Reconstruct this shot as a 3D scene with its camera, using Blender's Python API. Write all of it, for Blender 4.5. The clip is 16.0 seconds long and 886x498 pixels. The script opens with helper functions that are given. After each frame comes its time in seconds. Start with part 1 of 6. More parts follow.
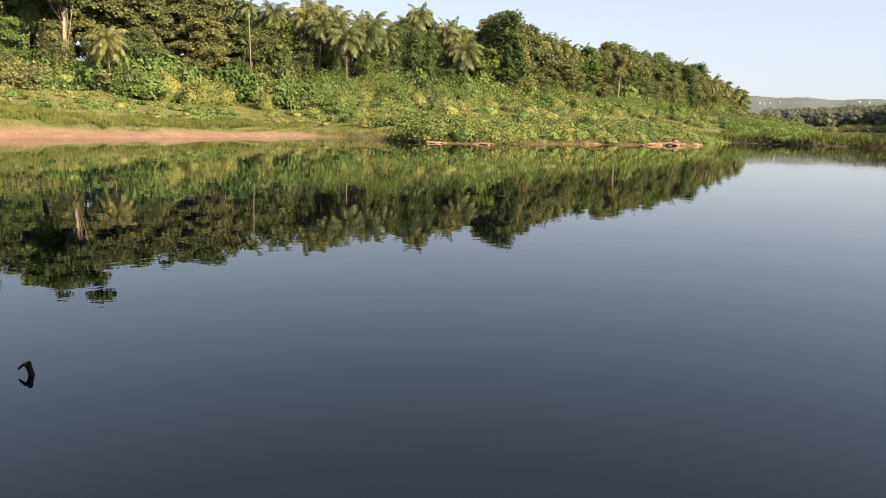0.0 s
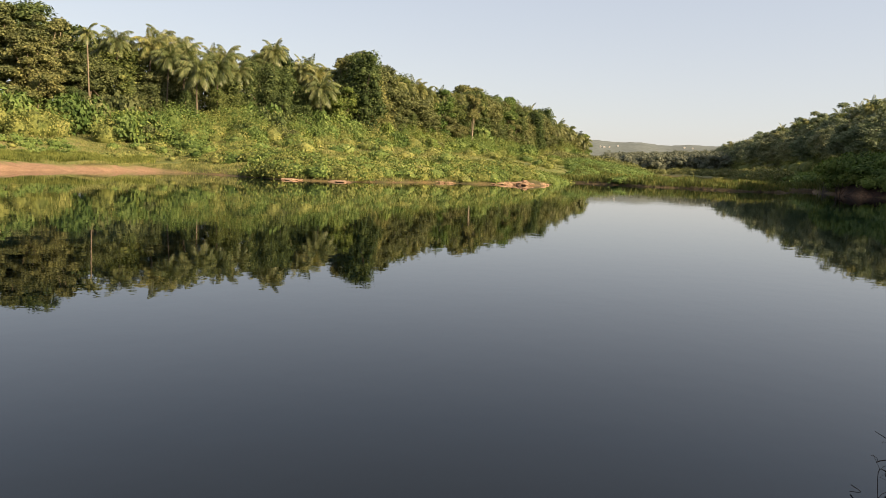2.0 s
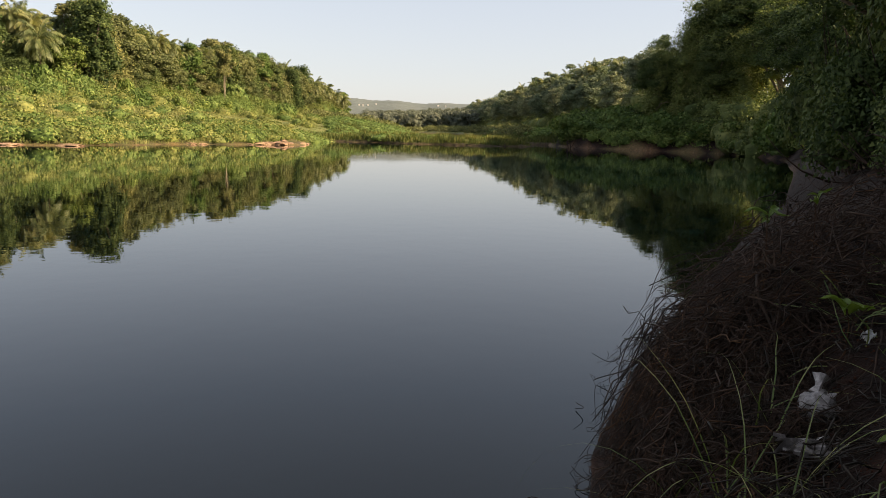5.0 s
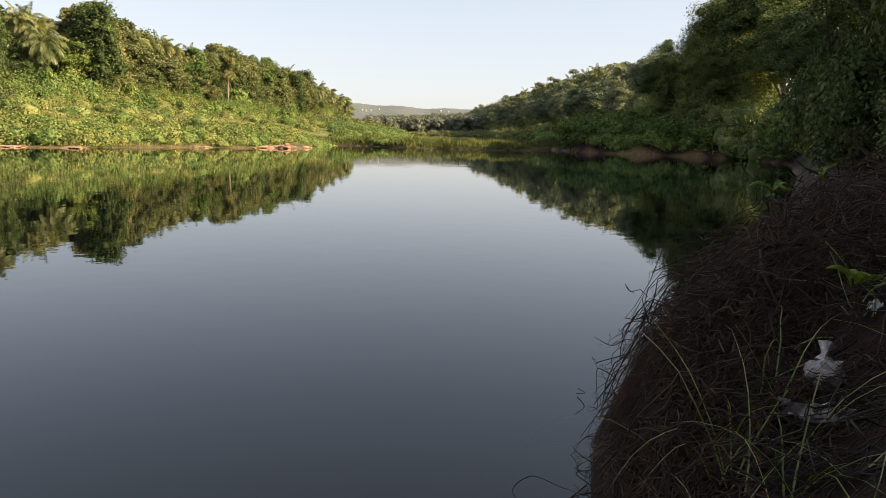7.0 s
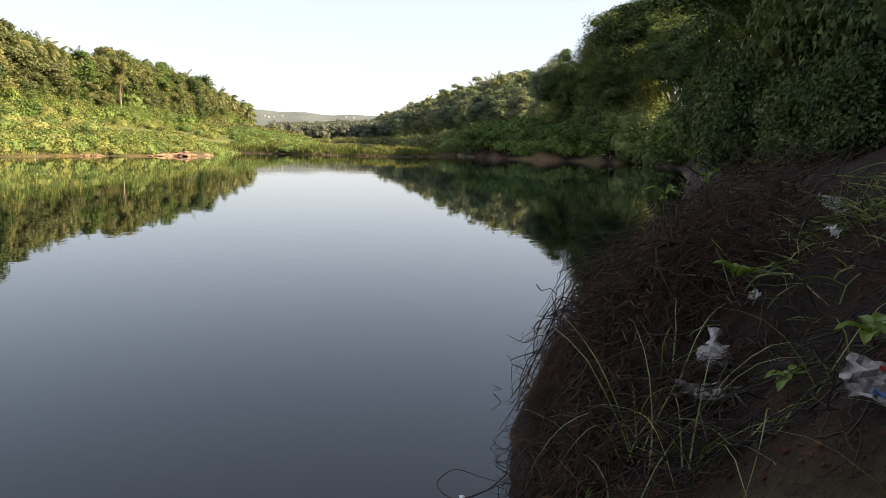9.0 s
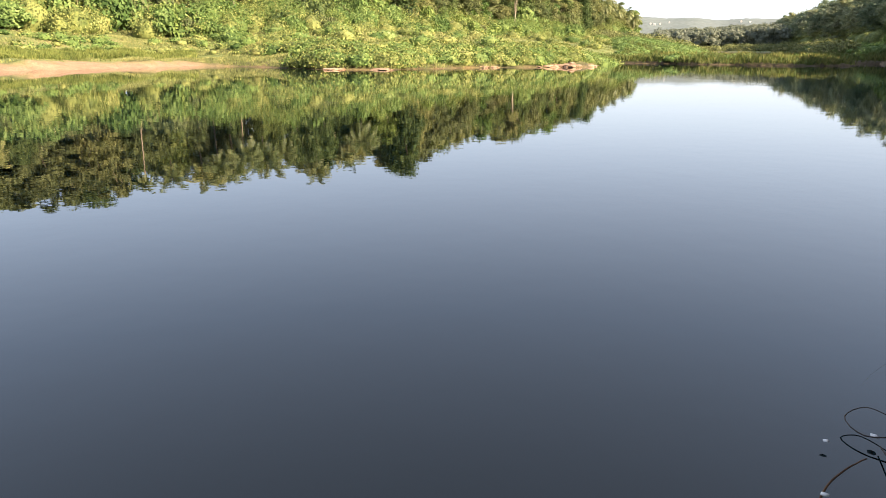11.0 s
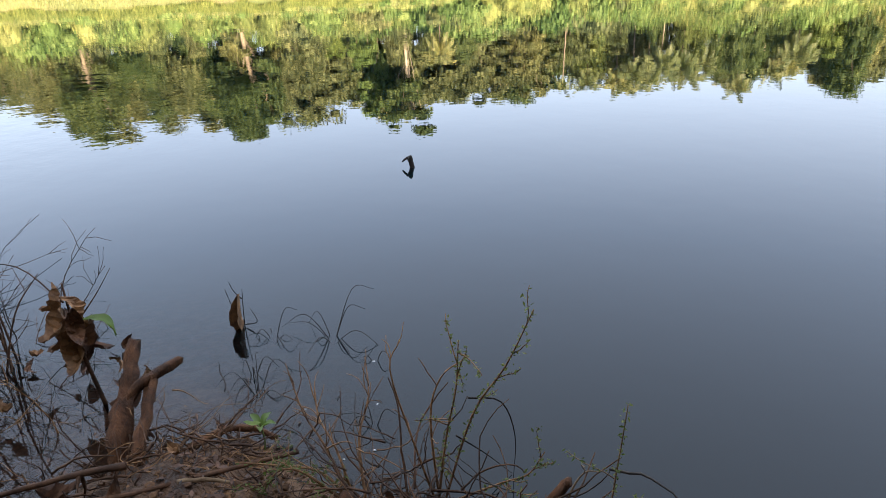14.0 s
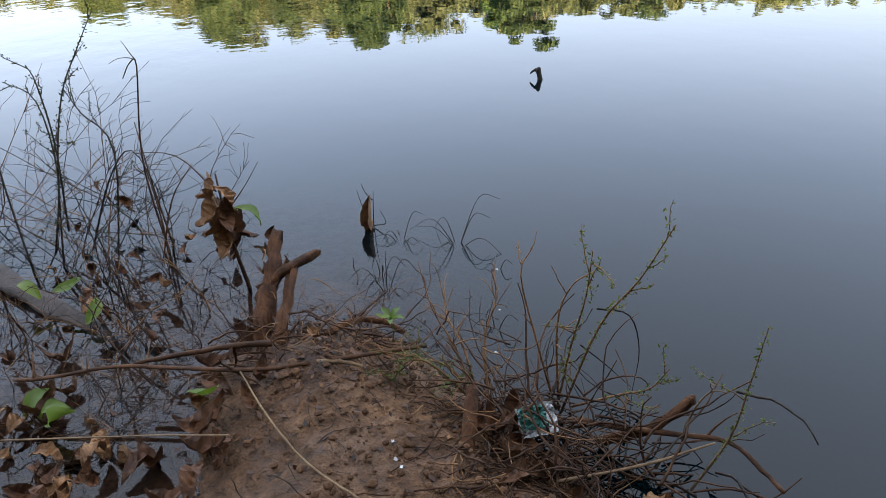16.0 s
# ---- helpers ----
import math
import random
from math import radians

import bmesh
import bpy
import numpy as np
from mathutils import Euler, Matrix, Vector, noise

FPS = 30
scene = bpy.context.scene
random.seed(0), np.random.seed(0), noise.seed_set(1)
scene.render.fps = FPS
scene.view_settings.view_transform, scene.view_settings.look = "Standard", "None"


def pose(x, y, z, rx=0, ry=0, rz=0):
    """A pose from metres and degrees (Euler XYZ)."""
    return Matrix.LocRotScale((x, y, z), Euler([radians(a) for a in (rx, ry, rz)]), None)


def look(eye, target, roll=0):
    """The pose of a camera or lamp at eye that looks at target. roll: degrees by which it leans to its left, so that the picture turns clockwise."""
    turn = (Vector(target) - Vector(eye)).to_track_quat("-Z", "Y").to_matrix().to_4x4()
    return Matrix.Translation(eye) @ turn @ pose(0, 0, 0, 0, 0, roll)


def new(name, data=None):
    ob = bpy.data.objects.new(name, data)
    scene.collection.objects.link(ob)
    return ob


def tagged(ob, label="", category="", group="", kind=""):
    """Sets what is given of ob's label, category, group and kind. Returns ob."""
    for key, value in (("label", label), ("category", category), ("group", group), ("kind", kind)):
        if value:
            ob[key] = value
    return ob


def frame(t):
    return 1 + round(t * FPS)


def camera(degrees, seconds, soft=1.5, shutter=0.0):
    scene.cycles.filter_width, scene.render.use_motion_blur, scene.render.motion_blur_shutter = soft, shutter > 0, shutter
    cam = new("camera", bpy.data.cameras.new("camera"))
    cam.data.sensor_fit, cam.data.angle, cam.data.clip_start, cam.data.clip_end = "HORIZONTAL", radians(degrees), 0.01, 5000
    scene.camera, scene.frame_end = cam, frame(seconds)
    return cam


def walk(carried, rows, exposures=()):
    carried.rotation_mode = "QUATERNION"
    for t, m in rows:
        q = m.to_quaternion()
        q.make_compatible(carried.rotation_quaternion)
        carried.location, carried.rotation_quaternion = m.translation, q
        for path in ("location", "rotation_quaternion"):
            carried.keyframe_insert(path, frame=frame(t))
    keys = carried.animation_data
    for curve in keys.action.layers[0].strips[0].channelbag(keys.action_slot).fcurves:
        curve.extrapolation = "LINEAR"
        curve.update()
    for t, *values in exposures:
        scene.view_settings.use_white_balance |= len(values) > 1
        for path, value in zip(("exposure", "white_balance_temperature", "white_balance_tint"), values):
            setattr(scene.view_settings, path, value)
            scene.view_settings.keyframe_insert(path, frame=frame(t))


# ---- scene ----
cam = camera(65.1, 16.0, soft=0.55)
# seconds, eye, yaw to the left, pitch up, lean
PATH = [
    (0.00, (0.014, 0.011, 1.715), 0.00, -10.48, 1.60),
    (0.50, (0.093, -0.002, 1.749), -1.51, -8.59, 1.37),
    (1.00, (0.154, -0.013, 1.768), -3.74, -7.39, 1.59),
    (1.50, (0.215, 0.011, 1.769), -7.05, -7.41, 1.65),
    (2.00, (0.259, 0.039, 1.758), -11.48, -7.01, 2.62),
    (2.50, (0.333, 0.084, 1.748), -15.55, -6.87, 2.72),
    (3.00, (0.372, 0.111, 1.736), -18.79, -6.86, 3.02),
    (3.50, (0.401, 0.113, 1.734), -23.53, -7.07, 2.70),
    (4.00, (0.397, 0.088, 1.742), -27.01, -7.84, 2.49),
    (4.50, (0.409, 0.086, 1.732), -28.57, -8.99, 1.76),
    (4.70, (0.421, 0.095, 1.733), -29.92, -9.52, 1.70),
    (5.40, (0.437, 0.100, 1.705), -31.16, -9.47, 1.86),
    (6.10, (0.450, 0.100, 1.648), -31.82, -8.83, 2.17),
    (6.80, (0.454, 0.099, 1.611), -31.49, -8.70, 2.14),
    (7.00, (0.459, 0.105, 1.586), -30.60, -9.18, 1.90),
    (7.50, (0.466, 0.118, 1.566), -29.25, -9.61, 2.08),
    (8.00, (0.488, 0.120, 1.565), -35.48, -9.02, 2.18),
    (8.20, (0.488, 0.111, 1.575), -39.10, -7.45, 1.77),
    (8.55, (0.455, 0.090, 1.582), -41.59, -7.26, 1.68),
    (8.90, (0.372, 0.042, 1.595), -39.37, -8.07, 1.63),
    (9.25, (0.264, -0.018, 1.611), -34.03, -9.57, 1.54),
    (9.60, (0.155, -0.078, 1.627), -27.17, -11.38, 1.35),
    (9.95, (0.072, -0.122, 1.638), -20.38, -13.18, 1.00),
    (10.30, (0.037, -0.137, 1.642), -15.26, -14.62, 0.40),
    (10.50, (0.039, -0.130, 1.644), -13.05, -15.34, -0.03),
    (11.00, (0.023, -0.118, 1.630), -8.04, -16.14, 0.57),
    (11.50, (0.044, -0.172, 1.592), -1.95, -17.20, 1.17),
    (12.00, (0.000, -0.185, 1.580), 4.40, -18.44, 1.04),
    (12.50, (-0.051, -0.204, 1.565), 11.76, -19.59, 1.83),
    (13.00, (-0.121, -0.215, 1.554), 15.38, -20.95, 0.41),
    (13.50, (-0.187, -0.251, 1.546), 18.62, -21.28, -0.20),
    (14.00, (-0.242, -0.285, 1.536), 25.22, -23.21, -1.23),
    (14.50, (-0.272, -0.312, 1.531), 28.88, -24.99, -1.31),
    (15.00, (-0.281, -0.327, 1.531), 30.71, -27.26, -1.42),
    (15.50, (-0.287, -0.337, 1.527), 33.39, -28.02, -1.75),
    (16.00, (-0.291, -0.352, 1.520), 35.43, -29.77, -2.01),
]


def aim(eye, yaw, pitch, lean):
    return Matrix.Translation(eye) @ pose(0, 0, 0, 0, 0, yaw) @ pose(0, 0, 0, 90 + pitch) @ pose(0, 0, 0, 0, 0, lean)


# seconds, stops, kelvin, tint
EXPOSURES = [(0.0, 1.28, 6500, 12), (1.0, 1.16, 7100, 12), (3.0, 1.08, 7150, 12), (4.5, 1.16, 7100, 12), (8.0, 1.46, 6850, 12), (10.5, 1.9, 6450, 12), (12.0, 2.18, 6150, 12), (14.0, 2.74, 6400, 12), (16.0, 2.94, 6500, 12)]
walk(cam, [(t, aim(*row)) for t, *row in PATH], EXPOSURES)

# ---- world and sun ----
SUN_AZ, SUN_EL = 131, 27
world = bpy.data.worlds.new("world")
scene.world = world
world.use_nodes = True
sky = world.node_tree.nodes.new("ShaderNodeTexSky")
sky.sky_type = "NISHITA"
sky.sun_disc = False
sky.sun_elevation, sky.sun_rotation = radians(SUN_EL), radians(SUN_AZ)
sky.air_density, sky.dust_density, sky.ozone_density = 1.0, 1.3, 1.6
pale = world.node_tree.nodes.new("ShaderNodeHueSaturation")
pale.inputs["Saturation"].default_value = 0.85
pale.inputs["Value"].default_value = 0.42
veil = world.node_tree.nodes.new("ShaderNodeMix")
veil.data_type, veil.blend_type = "RGBA", "ADD"
veil.inputs[0].default_value = 1.0
# haze that thins out towards the zenith
way = world.node_tree.nodes.new("ShaderNodeTexCoord")
upward = world.node_tree.nodes.new("ShaderNodeSeparateXYZ")
haze = world.node_tree.nodes.new("ShaderNodeValToRGB")
for stop, (at, c) in zip([haze.color_ramp.elements[0], haze.color_ramp.elements[1], haze.color_ramp.elements.new(0.4)], ((0.0, (1.0, 1.0, 1.0)), (0.80, (0.035, 0.075, 0.13)), (0.36, (0.72, 0.83, 0.98)))):
    stop.position, stop.color = at, (*c, 1)
dense = world.node_tree.nodes.new("ShaderNodeMix")
dense.data_type, dense.blend_type = "RGBA", "MULTIPLY"
dense.inputs[0].default_value = 1.0
dense.inputs[7].default_value = (3.4, 3.52, 3.8, 1)
world.node_tree.links.new(way.outputs["Generated"], upward.inputs[0])
world.node_tree.links.new(upward.outputs["Z"], haze.inputs[0])
world.node_tree.links.new(haze.outputs[0], dense.inputs[6])
world.node_tree.links.new(dense.outputs[2], veil.inputs[7])
world.node_tree.links.new(sky.outputs[0], pale.inputs["Color"])
world.node_tree.links.new(pale.outputs[0], veil.inputs[6])
world.node_tree.links.new(veil.outputs[2], world.node_tree.nodes["Background"].inputs[0])
world.node_tree.nodes["Background"].inputs[1].default_value = 0.07
sun = new("sun", bpy.data.lights.new("sun", "SUN"))
sun.data.energy, sun.data.angle, sun.data.color = 7.0, radians(0.6), (1.0, 0.80, 0.54)
to_sun = Vector((math.sin(radians(SUN_AZ)) * math.cos(radians(SUN_EL)), math.cos(radians(SUN_AZ)) * math.cos(radians(SUN_EL)), math.sin(radians(SUN_EL))))
sun.matrix_world = to_sun.to_track_quat("Z", "Y").to_matrix().to_4x4()


# ---- materials ----
def material(name):
    m = bpy.data.materials.new(name)
    m.use_nodes = True
    nt = m.node_tree
    nt.nodes.clear()
    out = nt.nodes.new("ShaderNodeOutputMaterial")
    return m, nt, out


def node(nt, kind, **values):
    n = nt.nodes.new(kind)
    for k, v in values.items():
        n.inputs[k.replace("_", " ")].default_value = v
    return n


def ramp(nt, source, stops):
    r = nt.nodes.new("ShaderNodeValToRGB")
    while len(r.color_ramp.elements) < len(stops):
        r.color_ramp.elements.new(0.5)
    for e, (at, c) in zip(r.color_ramp.elements, stops):
        e.position, e.color = at, (*c, 1)
    nt.links.new(source, r.inputs[0])
    return r.outputs[0]


def mixed(nt, fac, a, b, blend="MIX"):
    m = nt.nodes.new("ShaderNodeMix")
    m.data_type, m.blend_type = "RGBA", blend
    for at, v in ((0, fac), (6, a), (7, b)):
        if isinstance(v, (int, float)):
            m.inputs[at].default_value = v
        elif isinstance(v, tuple):
            m.inputs[at].default_value = (*v, 1)
        else:
            nt.links.new(v, m.inputs[at])
    return m.outputs[2]


def surface(name, low, high, scale=6.0, rough=0.85, bump=0.3, fine=60.0, spread=0.35, space="Object", size=0.02, spec=0.3, stretch=(1, 1, 1)):
    """A matt natural surface: two tones at two scales, and relief."""
    m, nt, out = material(name)
    co = nt.nodes.new("ShaderNodeTexCoord")
    a = node(nt, "ShaderNodeTexNoise", Scale=scale, Detail=6.0, Roughness=0.6)
    b = node(nt, "ShaderNodeTexNoise", Scale=fine, Detail=4.0, Roughness=0.7)
    lie = node(nt, "ShaderNodeMapping", Scale=stretch)
    nt.links.new(co.outputs[space], lie.inputs["Vector"])
    for n in (a, b):
        nt.links.new(lie.outputs[0], n.inputs["Vector"])
    tone = ramp(nt, a.outputs[0], [(0.5 - spread / 2, low), (0.5 + spread / 2, high)])
    grain = ramp(nt, b.outputs[0], [(0.3, (0.6, 0.6, 0.6)), (0.75, (1.15, 1.15, 1.15))])
    info = nt.nodes.new("ShaderNodeObjectInfo")
    own = ramp(nt, info.outputs["Random"], [(0.0, (0.8, 0.8, 0.8)), (1.0, (1.15, 1.15, 1.15))])
    col = mixed(nt, 1.0, mixed(nt, 1.0, tone, grain, "MULTIPLY"), own, "MULTIPLY")
    p = node(nt, "ShaderNodeBsdfPrincipled", Roughness=rough)
    p.inputs["Specular IOR Level"].default_value = spec
    bp = node(nt, "ShaderNodeBump", Strength=bump, Distance=size)
    nt.links.new(b.outputs[0], bp.inputs["Height"])
    nt.links.new(bp.outputs[0], p.inputs["Normal"])
    nt.links.new(col, p.inputs["Base Color"])
    nt.links.new(p.outputs[0], out.inputs[0])
    return m


def foliage(name, tones, through_light=0.22, rough=0.7, object_spread=0.28, spec=0.15):
    """Leaves: a tone for each leaf, another for each plant, part of the light passing through."""
    m, nt, out = material(name)
    geo = nt.nodes.new("ShaderNodeNewGeometry")
    info = nt.nodes.new("ShaderNodeObjectInfo")
    k = 1.0 / (len(tones) - 1)
    leaf = ramp(nt, geo.outputs["Random Per Island"], [(i * k, c) for i, c in enumerate(tones)])
    own = ramp(nt, info.outputs["Random"], [(0.0, (1 - object_spread, 1 - object_spread * 0.75, 1 - object_spread)), (0.5, (1, 1, 1)), (1.0, (1 + object_spread, 1 + object_spread * 0.55, 1.0))])
    co = nt.nodes.new("ShaderNodeTexCoord")
    patch = node(nt, "ShaderNodeTexNoise", Scale=0.9, Detail=4.0)
    nt.links.new(co.outputs["Object"], patch.inputs["Vector"])
    blotch = ramp(nt, patch.outputs[0], [(0.32, (0.58, 0.64, 0.58)), (0.68, (1.38, 1.28, 1.2))])
    col = mixed(nt, 1.0, mixed(nt, 1.0, leaf, own, "MULTIPLY"), blotch, "MULTIPLY")
    p = node(nt, "ShaderNodeBsdfPrincipled", Roughness=rough)
    p.inputs["Specular IOR Level"].default_value = spec
    t = nt.nodes.new("ShaderNodeBsdfTranslucent")
    mix = nt.nodes.new("ShaderNodeMixShader")
    mix.inputs[0].default_value = through_light
    nt.links.new(col, p.inputs["Base Color"])
    nt.links.new(mixed(nt, 1.0, col, (1.2, 1.3, 0.6), "MULTIPLY"), t.inputs["Color"])
    nt.links.new(p.outputs[0], mix.inputs[1])
    nt.links.new(t.outputs[0], mix.inputs[2])
    nt.links.new(mix.outputs[0], out.inputs[0])
    return m


def ground_material():
    m, nt, out = material("ground")
    co = nt.nodes.new("ShaderNodeTexCoord")

    def noise_at(scale, detail=6.0, rough=0.6):
        n = node(nt, "ShaderNodeTexNoise", Scale=scale, Detail=detail, Roughness=rough)
        nt.links.new(co.outputs["Object"], n.inputs["Vector"])
        return n.outputs[0]

    def weight(name):
        a = nt.nodes.new("ShaderNodeAttribute")
        a.attribute_name = name
        return a.outputs["Fac"]

    broad, fine, lump, grit = noise_at(0.35), noise_at(7.0), noise_at(24.0, 5.0, 0.65), noise_at(70.0)
    grass = ramp(nt, broad, [(0.3, (0.075, 0.10, 0.025)), (0.5, (0.13, 0.15, 0.04)), (0.7, (0.20, 0.17, 0.07))])
    sand = ramp(nt, noise_at(1.2), [(0.3, (0.20, 0.120, 0.072)), (0.7, (0.31, 0.195, 0.122))])
    # red soil taken down to near black: the bank's deep shade is in its colour
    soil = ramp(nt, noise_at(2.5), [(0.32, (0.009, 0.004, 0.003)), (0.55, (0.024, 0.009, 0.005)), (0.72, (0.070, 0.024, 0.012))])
    mud = ramp(nt, noise_at(3.0), [(0.3, (0.060, 0.029, 0.014)), (0.5, (0.150, 0.078, 0.037)), (0.72, (0.255, 0.140, 0.070))])
    col = mixed(nt, weight("sand"), grass, sand)
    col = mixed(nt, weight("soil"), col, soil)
    col = mixed(nt, weight("mud"), col, mud)
    col = mixed(nt, 1.0, col, ramp(nt, fine, [(0.25, (0.6, 0.6, 0.6)), (0.75, (1.25, 1.25, 1.25))]), "MULTIPLY")
    col = mixed(nt, 1.0, col, ramp(nt, lump, [(0.32, (0.62, 0.60, 0.58)), (0.6, (1.12, 1.12, 1.12))]), "MULTIPLY")
    col = mixed(nt, 1.0, col, ramp(nt, grit, [(0.25, (0.75, 0.75, 0.75)), (0.75, (1.15, 1.15, 1.15))]), "MULTIPLY")
    p = node(nt, "ShaderNodeBsdfPrincipled", Roughness=0.8)
    p.inputs["Specular IOR Level"].default_value = 0.35
    wet = ramp(nt, noise_at(4.0), [(0.35, (0.45, 0.45, 0.45)), (0.6, (0.9, 0.9, 0.9))])
    nt.links.new(mixed(nt, weight("mud"), (0.9, 0.9, 0.9), wet), p.inputs["Roughness"])
    b1 = node(nt, "ShaderNodeBump", Strength=0.8, Distance=0.05)
    b2 = node(nt, "ShaderNodeBump", Strength=0.9, Distance=0.012)
    nt.links.new(fine, b1.inputs["Height"])
    nt.links.new(grit, b2.inputs["Height"])
    b3 = node(nt, "ShaderNodeBump", Strength=1.0, Distance=0.035)
    nt.links.new(lump, b3.inputs["Height"])
    nt.links.new(b1.outputs[0], b3.inputs["Normal"])
    nt.links.new(b3.outputs[0], b2.inputs["Normal"])
    nt.links.new(b2.outputs[0], p.inputs["Normal"])
    nt.links.new(col, p.inputs["Base Color"])
    nt.links.new(p.outputs[0], out.inputs[0])
    return m


def water_material():
    """Still river water: a mirror by Fresnel over dark, slightly cloudy water that clears where it is shallow by the bank."""
    m, nt, out = material("river_water")
    co = nt.nodes.new("ShaderNodeTexCoord")
    stretch = nt.nodes.new("ShaderNodeMapping")
    stretch.inputs["Scale"].default_value = (1.0, 1.0, 1.0)
    nt.links.new(co.outputs["Object"], stretch.inputs["Vector"])
    ripple = node(nt, "ShaderNodeTexNoise", Scale=2.2, Detail=3.0, Roughness=0.55)
    swell = node(nt, "ShaderNodeTexNoise", Scale=0.35, Detail=2.0)
    nt.links.new(stretch.outputs[0], ripple.inputs["Vector"])
    nt.links.new(stretch.outputs[0], swell.inputs["Vector"])
    # a patch of wind ripples out in the river
    far = nt.nodes.new("ShaderNodeVectorMath")
    far.operation = "DISTANCE"
    far.inputs[1].default_value = (-8.5, 4.4, 0.0)
    nt.links.new(co.outputs["Object"], far.inputs[0])
    gust = nt.nodes.new("ShaderNodeMapRange")
    gust.interpolation_type = "SMOOTHSTEP"
    gust.inputs[1].default_value, gust.inputs[2].default_value = 4.6, 2.2
    gust.inputs[3].default_value, gust.inputs[4].default_value = 0.12, 0.36
    nt.links.new(far.outputs["Value"], gust.inputs[0])
    b1 = node(nt, "ShaderNodeBump", Distance=0.010)
    nt.links.new(gust.outputs[0], b1.inputs["Strength"])
    nt.links.new(ripple.outputs[0], b1.inputs["Height"])
    b2 = node(nt, "ShaderNodeBump", Strength=0.10, Distance=0.02)
    nt.links.new(swell.outputs[0], b2.inputs["Height"])
    nt.links.new(b1.outputs[0], b2.inputs["Normal"])
    fres = node(nt, "ShaderNodeFresnel", IOR=1.38)
    nt.links.new(b2.outputs[0], fres.inputs["Normal"])
    gloss = node(nt, "ShaderNodeBsdfGlossy", Roughness=0.008, Color=(1, 1, 1, 1))
    nt.links.new(b2.outputs[0], gloss.inputs["Normal"])
    body = node(nt, "ShaderNodeBsdfDiffuse", Color=(0.0010, 0.0048, 0.0060, 1))
    clear = node(nt, "ShaderNodeBsdfTransparent", Color=(0.80, 0.74, 0.74, 1))
    near = nt.nodes.new("ShaderNodeVectorMath")
    near.operation = "DISTANCE"
    near.inputs[1].default_value = (-2.3, 0.6, 0.0)
    nt.links.new(co.outputs["Object"], near.inputs[0])
    cloudy = nt.nodes.new("ShaderNodeMapRange")
    cloudy.inputs[1].default_value, cloudy.inputs[2].default_value = 0.6, 1.5
    cloudy.inputs[3].default_value, cloudy.inputs[4].default_value = 0.35, 1.0
    nt.links.new(near.outputs["Value"], cloudy.inputs[0])
    under = nt.nodes.new("ShaderNodeMixShader")
    nt.links.new(cloudy.outputs[0], under.inputs[0])
    nt.links.new(clear.outputs[0], under.inputs[1])
    nt.links.new(body.outputs[0], under.inputs[2])
    top = nt.nodes.new("ShaderNodeMixShader")
    nt.links.new(fres.outputs[0], top.inputs[0])
    nt.links.new(under.outputs[0], top.inputs[1])
    nt.links.new(gloss.outputs[0], top.inputs[2])
    nt.links.new(top.outputs[0], out.inputs[0])
    return m


BARK = surface("bark", (0.10, 0.075, 0.05), (0.26, 0.21, 0.15), 3.0, 0.9, 0.6, 30.0)
PALE_BARK = surface("pale_bark", (0.22, 0.18, 0.13), (0.40, 0.34, 0.26), 2.0, 0.9, 0.4, 25.0)
PALM_BARK = surface("palm_bark", (0.11, 0.085, 0.06), (0.24, 0.195, 0.145), 4.0, 0.9, 0.5, 30.0)
DEADWOOD = surface("dead_wood", (0.026, 0.010, 0.004), (0.20, 0.085, 0.034), 14.0, 0.8, 1.0, 130.0, size=0.010, stretch=(1, 1, 0.22))
TAN_TWIG = surface("tan_twig", (0.10, 0.046, 0.018), (0.32, 0.168, 0.072), 12.0, 0.8, 0.5, 120.0, size=0.004)
TWIG = surface("dry_twig", (0.022, 0.010, 0.005), (0.13, 0.06, 0.026), 12.0, 0.8, 0.5, 120.0, size=0.004)
DARK_TWIG = surface("wet_twig", (0.012, 0.009, 0.007), (0.05, 0.034, 0.024), 12.0, 0.6, 0.5, 120.0, size=0.004)
PALE_STICK = surface("pale_stick", (0.12, 0.072, 0.036), (0.29, 0.195, 0.11), 12.0, 0.8, 0.4, 120.0, size=0.004)
ROOT = surface("root", (0.009, 0.006, 0.004), (0.072, 0.040, 0.026), 9.0, 0.85, 0.6, 80.0, size=0.006)
SAND_ROCK = surface("sand_rock", (0.17, 0.10, 0.062), (0.36, 0.245, 0.165), 1.6, 0.9, 0.7, 9.0, size=0.08)
CLOD = surface("clod", (0.055, 0.027, 0.013), (0.17, 0.088, 0.042), 14.0, 0.9, 0.7, 90.0, size=0.006)
LEAF_WARM = foliage("leaves_olive", [(0.046, 0.058, 0.026), (0.10, 0.117, 0.053), (0.175, 0.188, 0.092)])
LEAF_CREEPER = foliage("creeper_leaves", [(0.058, 0.082, 0.026), (0.115, 0.145, 0.048), (0.19, 0.21, 0.085)])
LEAF_DARK = foliage("leaves_deep_green", [(0.024, 0.040, 0.016), (0.062, 0.092, 0.034), (0.12, 0.15, 0.06)])
LEAF_BRIGHT = foliage("leaves_fresh_green", [(0.044, 0.080, 0.022), (0.09, 0.142, 0.042), (0.155, 0.205, 0.075)])
LEAF_PALM = foliage("palm_leaves", [(0.06, 0.085, 0.032), (0.12, 0.145, 0.06), (0.23, 0.235, 0.12)], 0.3, 0.45, 0.28, 0.4)
# greyed, low-contrast tones: the haze before the far woods is in the colour
LEAF_FAR_HAZED = foliage("leaves_far_hazed", [(0.085, 0.10, 0.082), (0.105, 0.12, 0.098), (0.125, 0.138, 0.11)], 0.1)
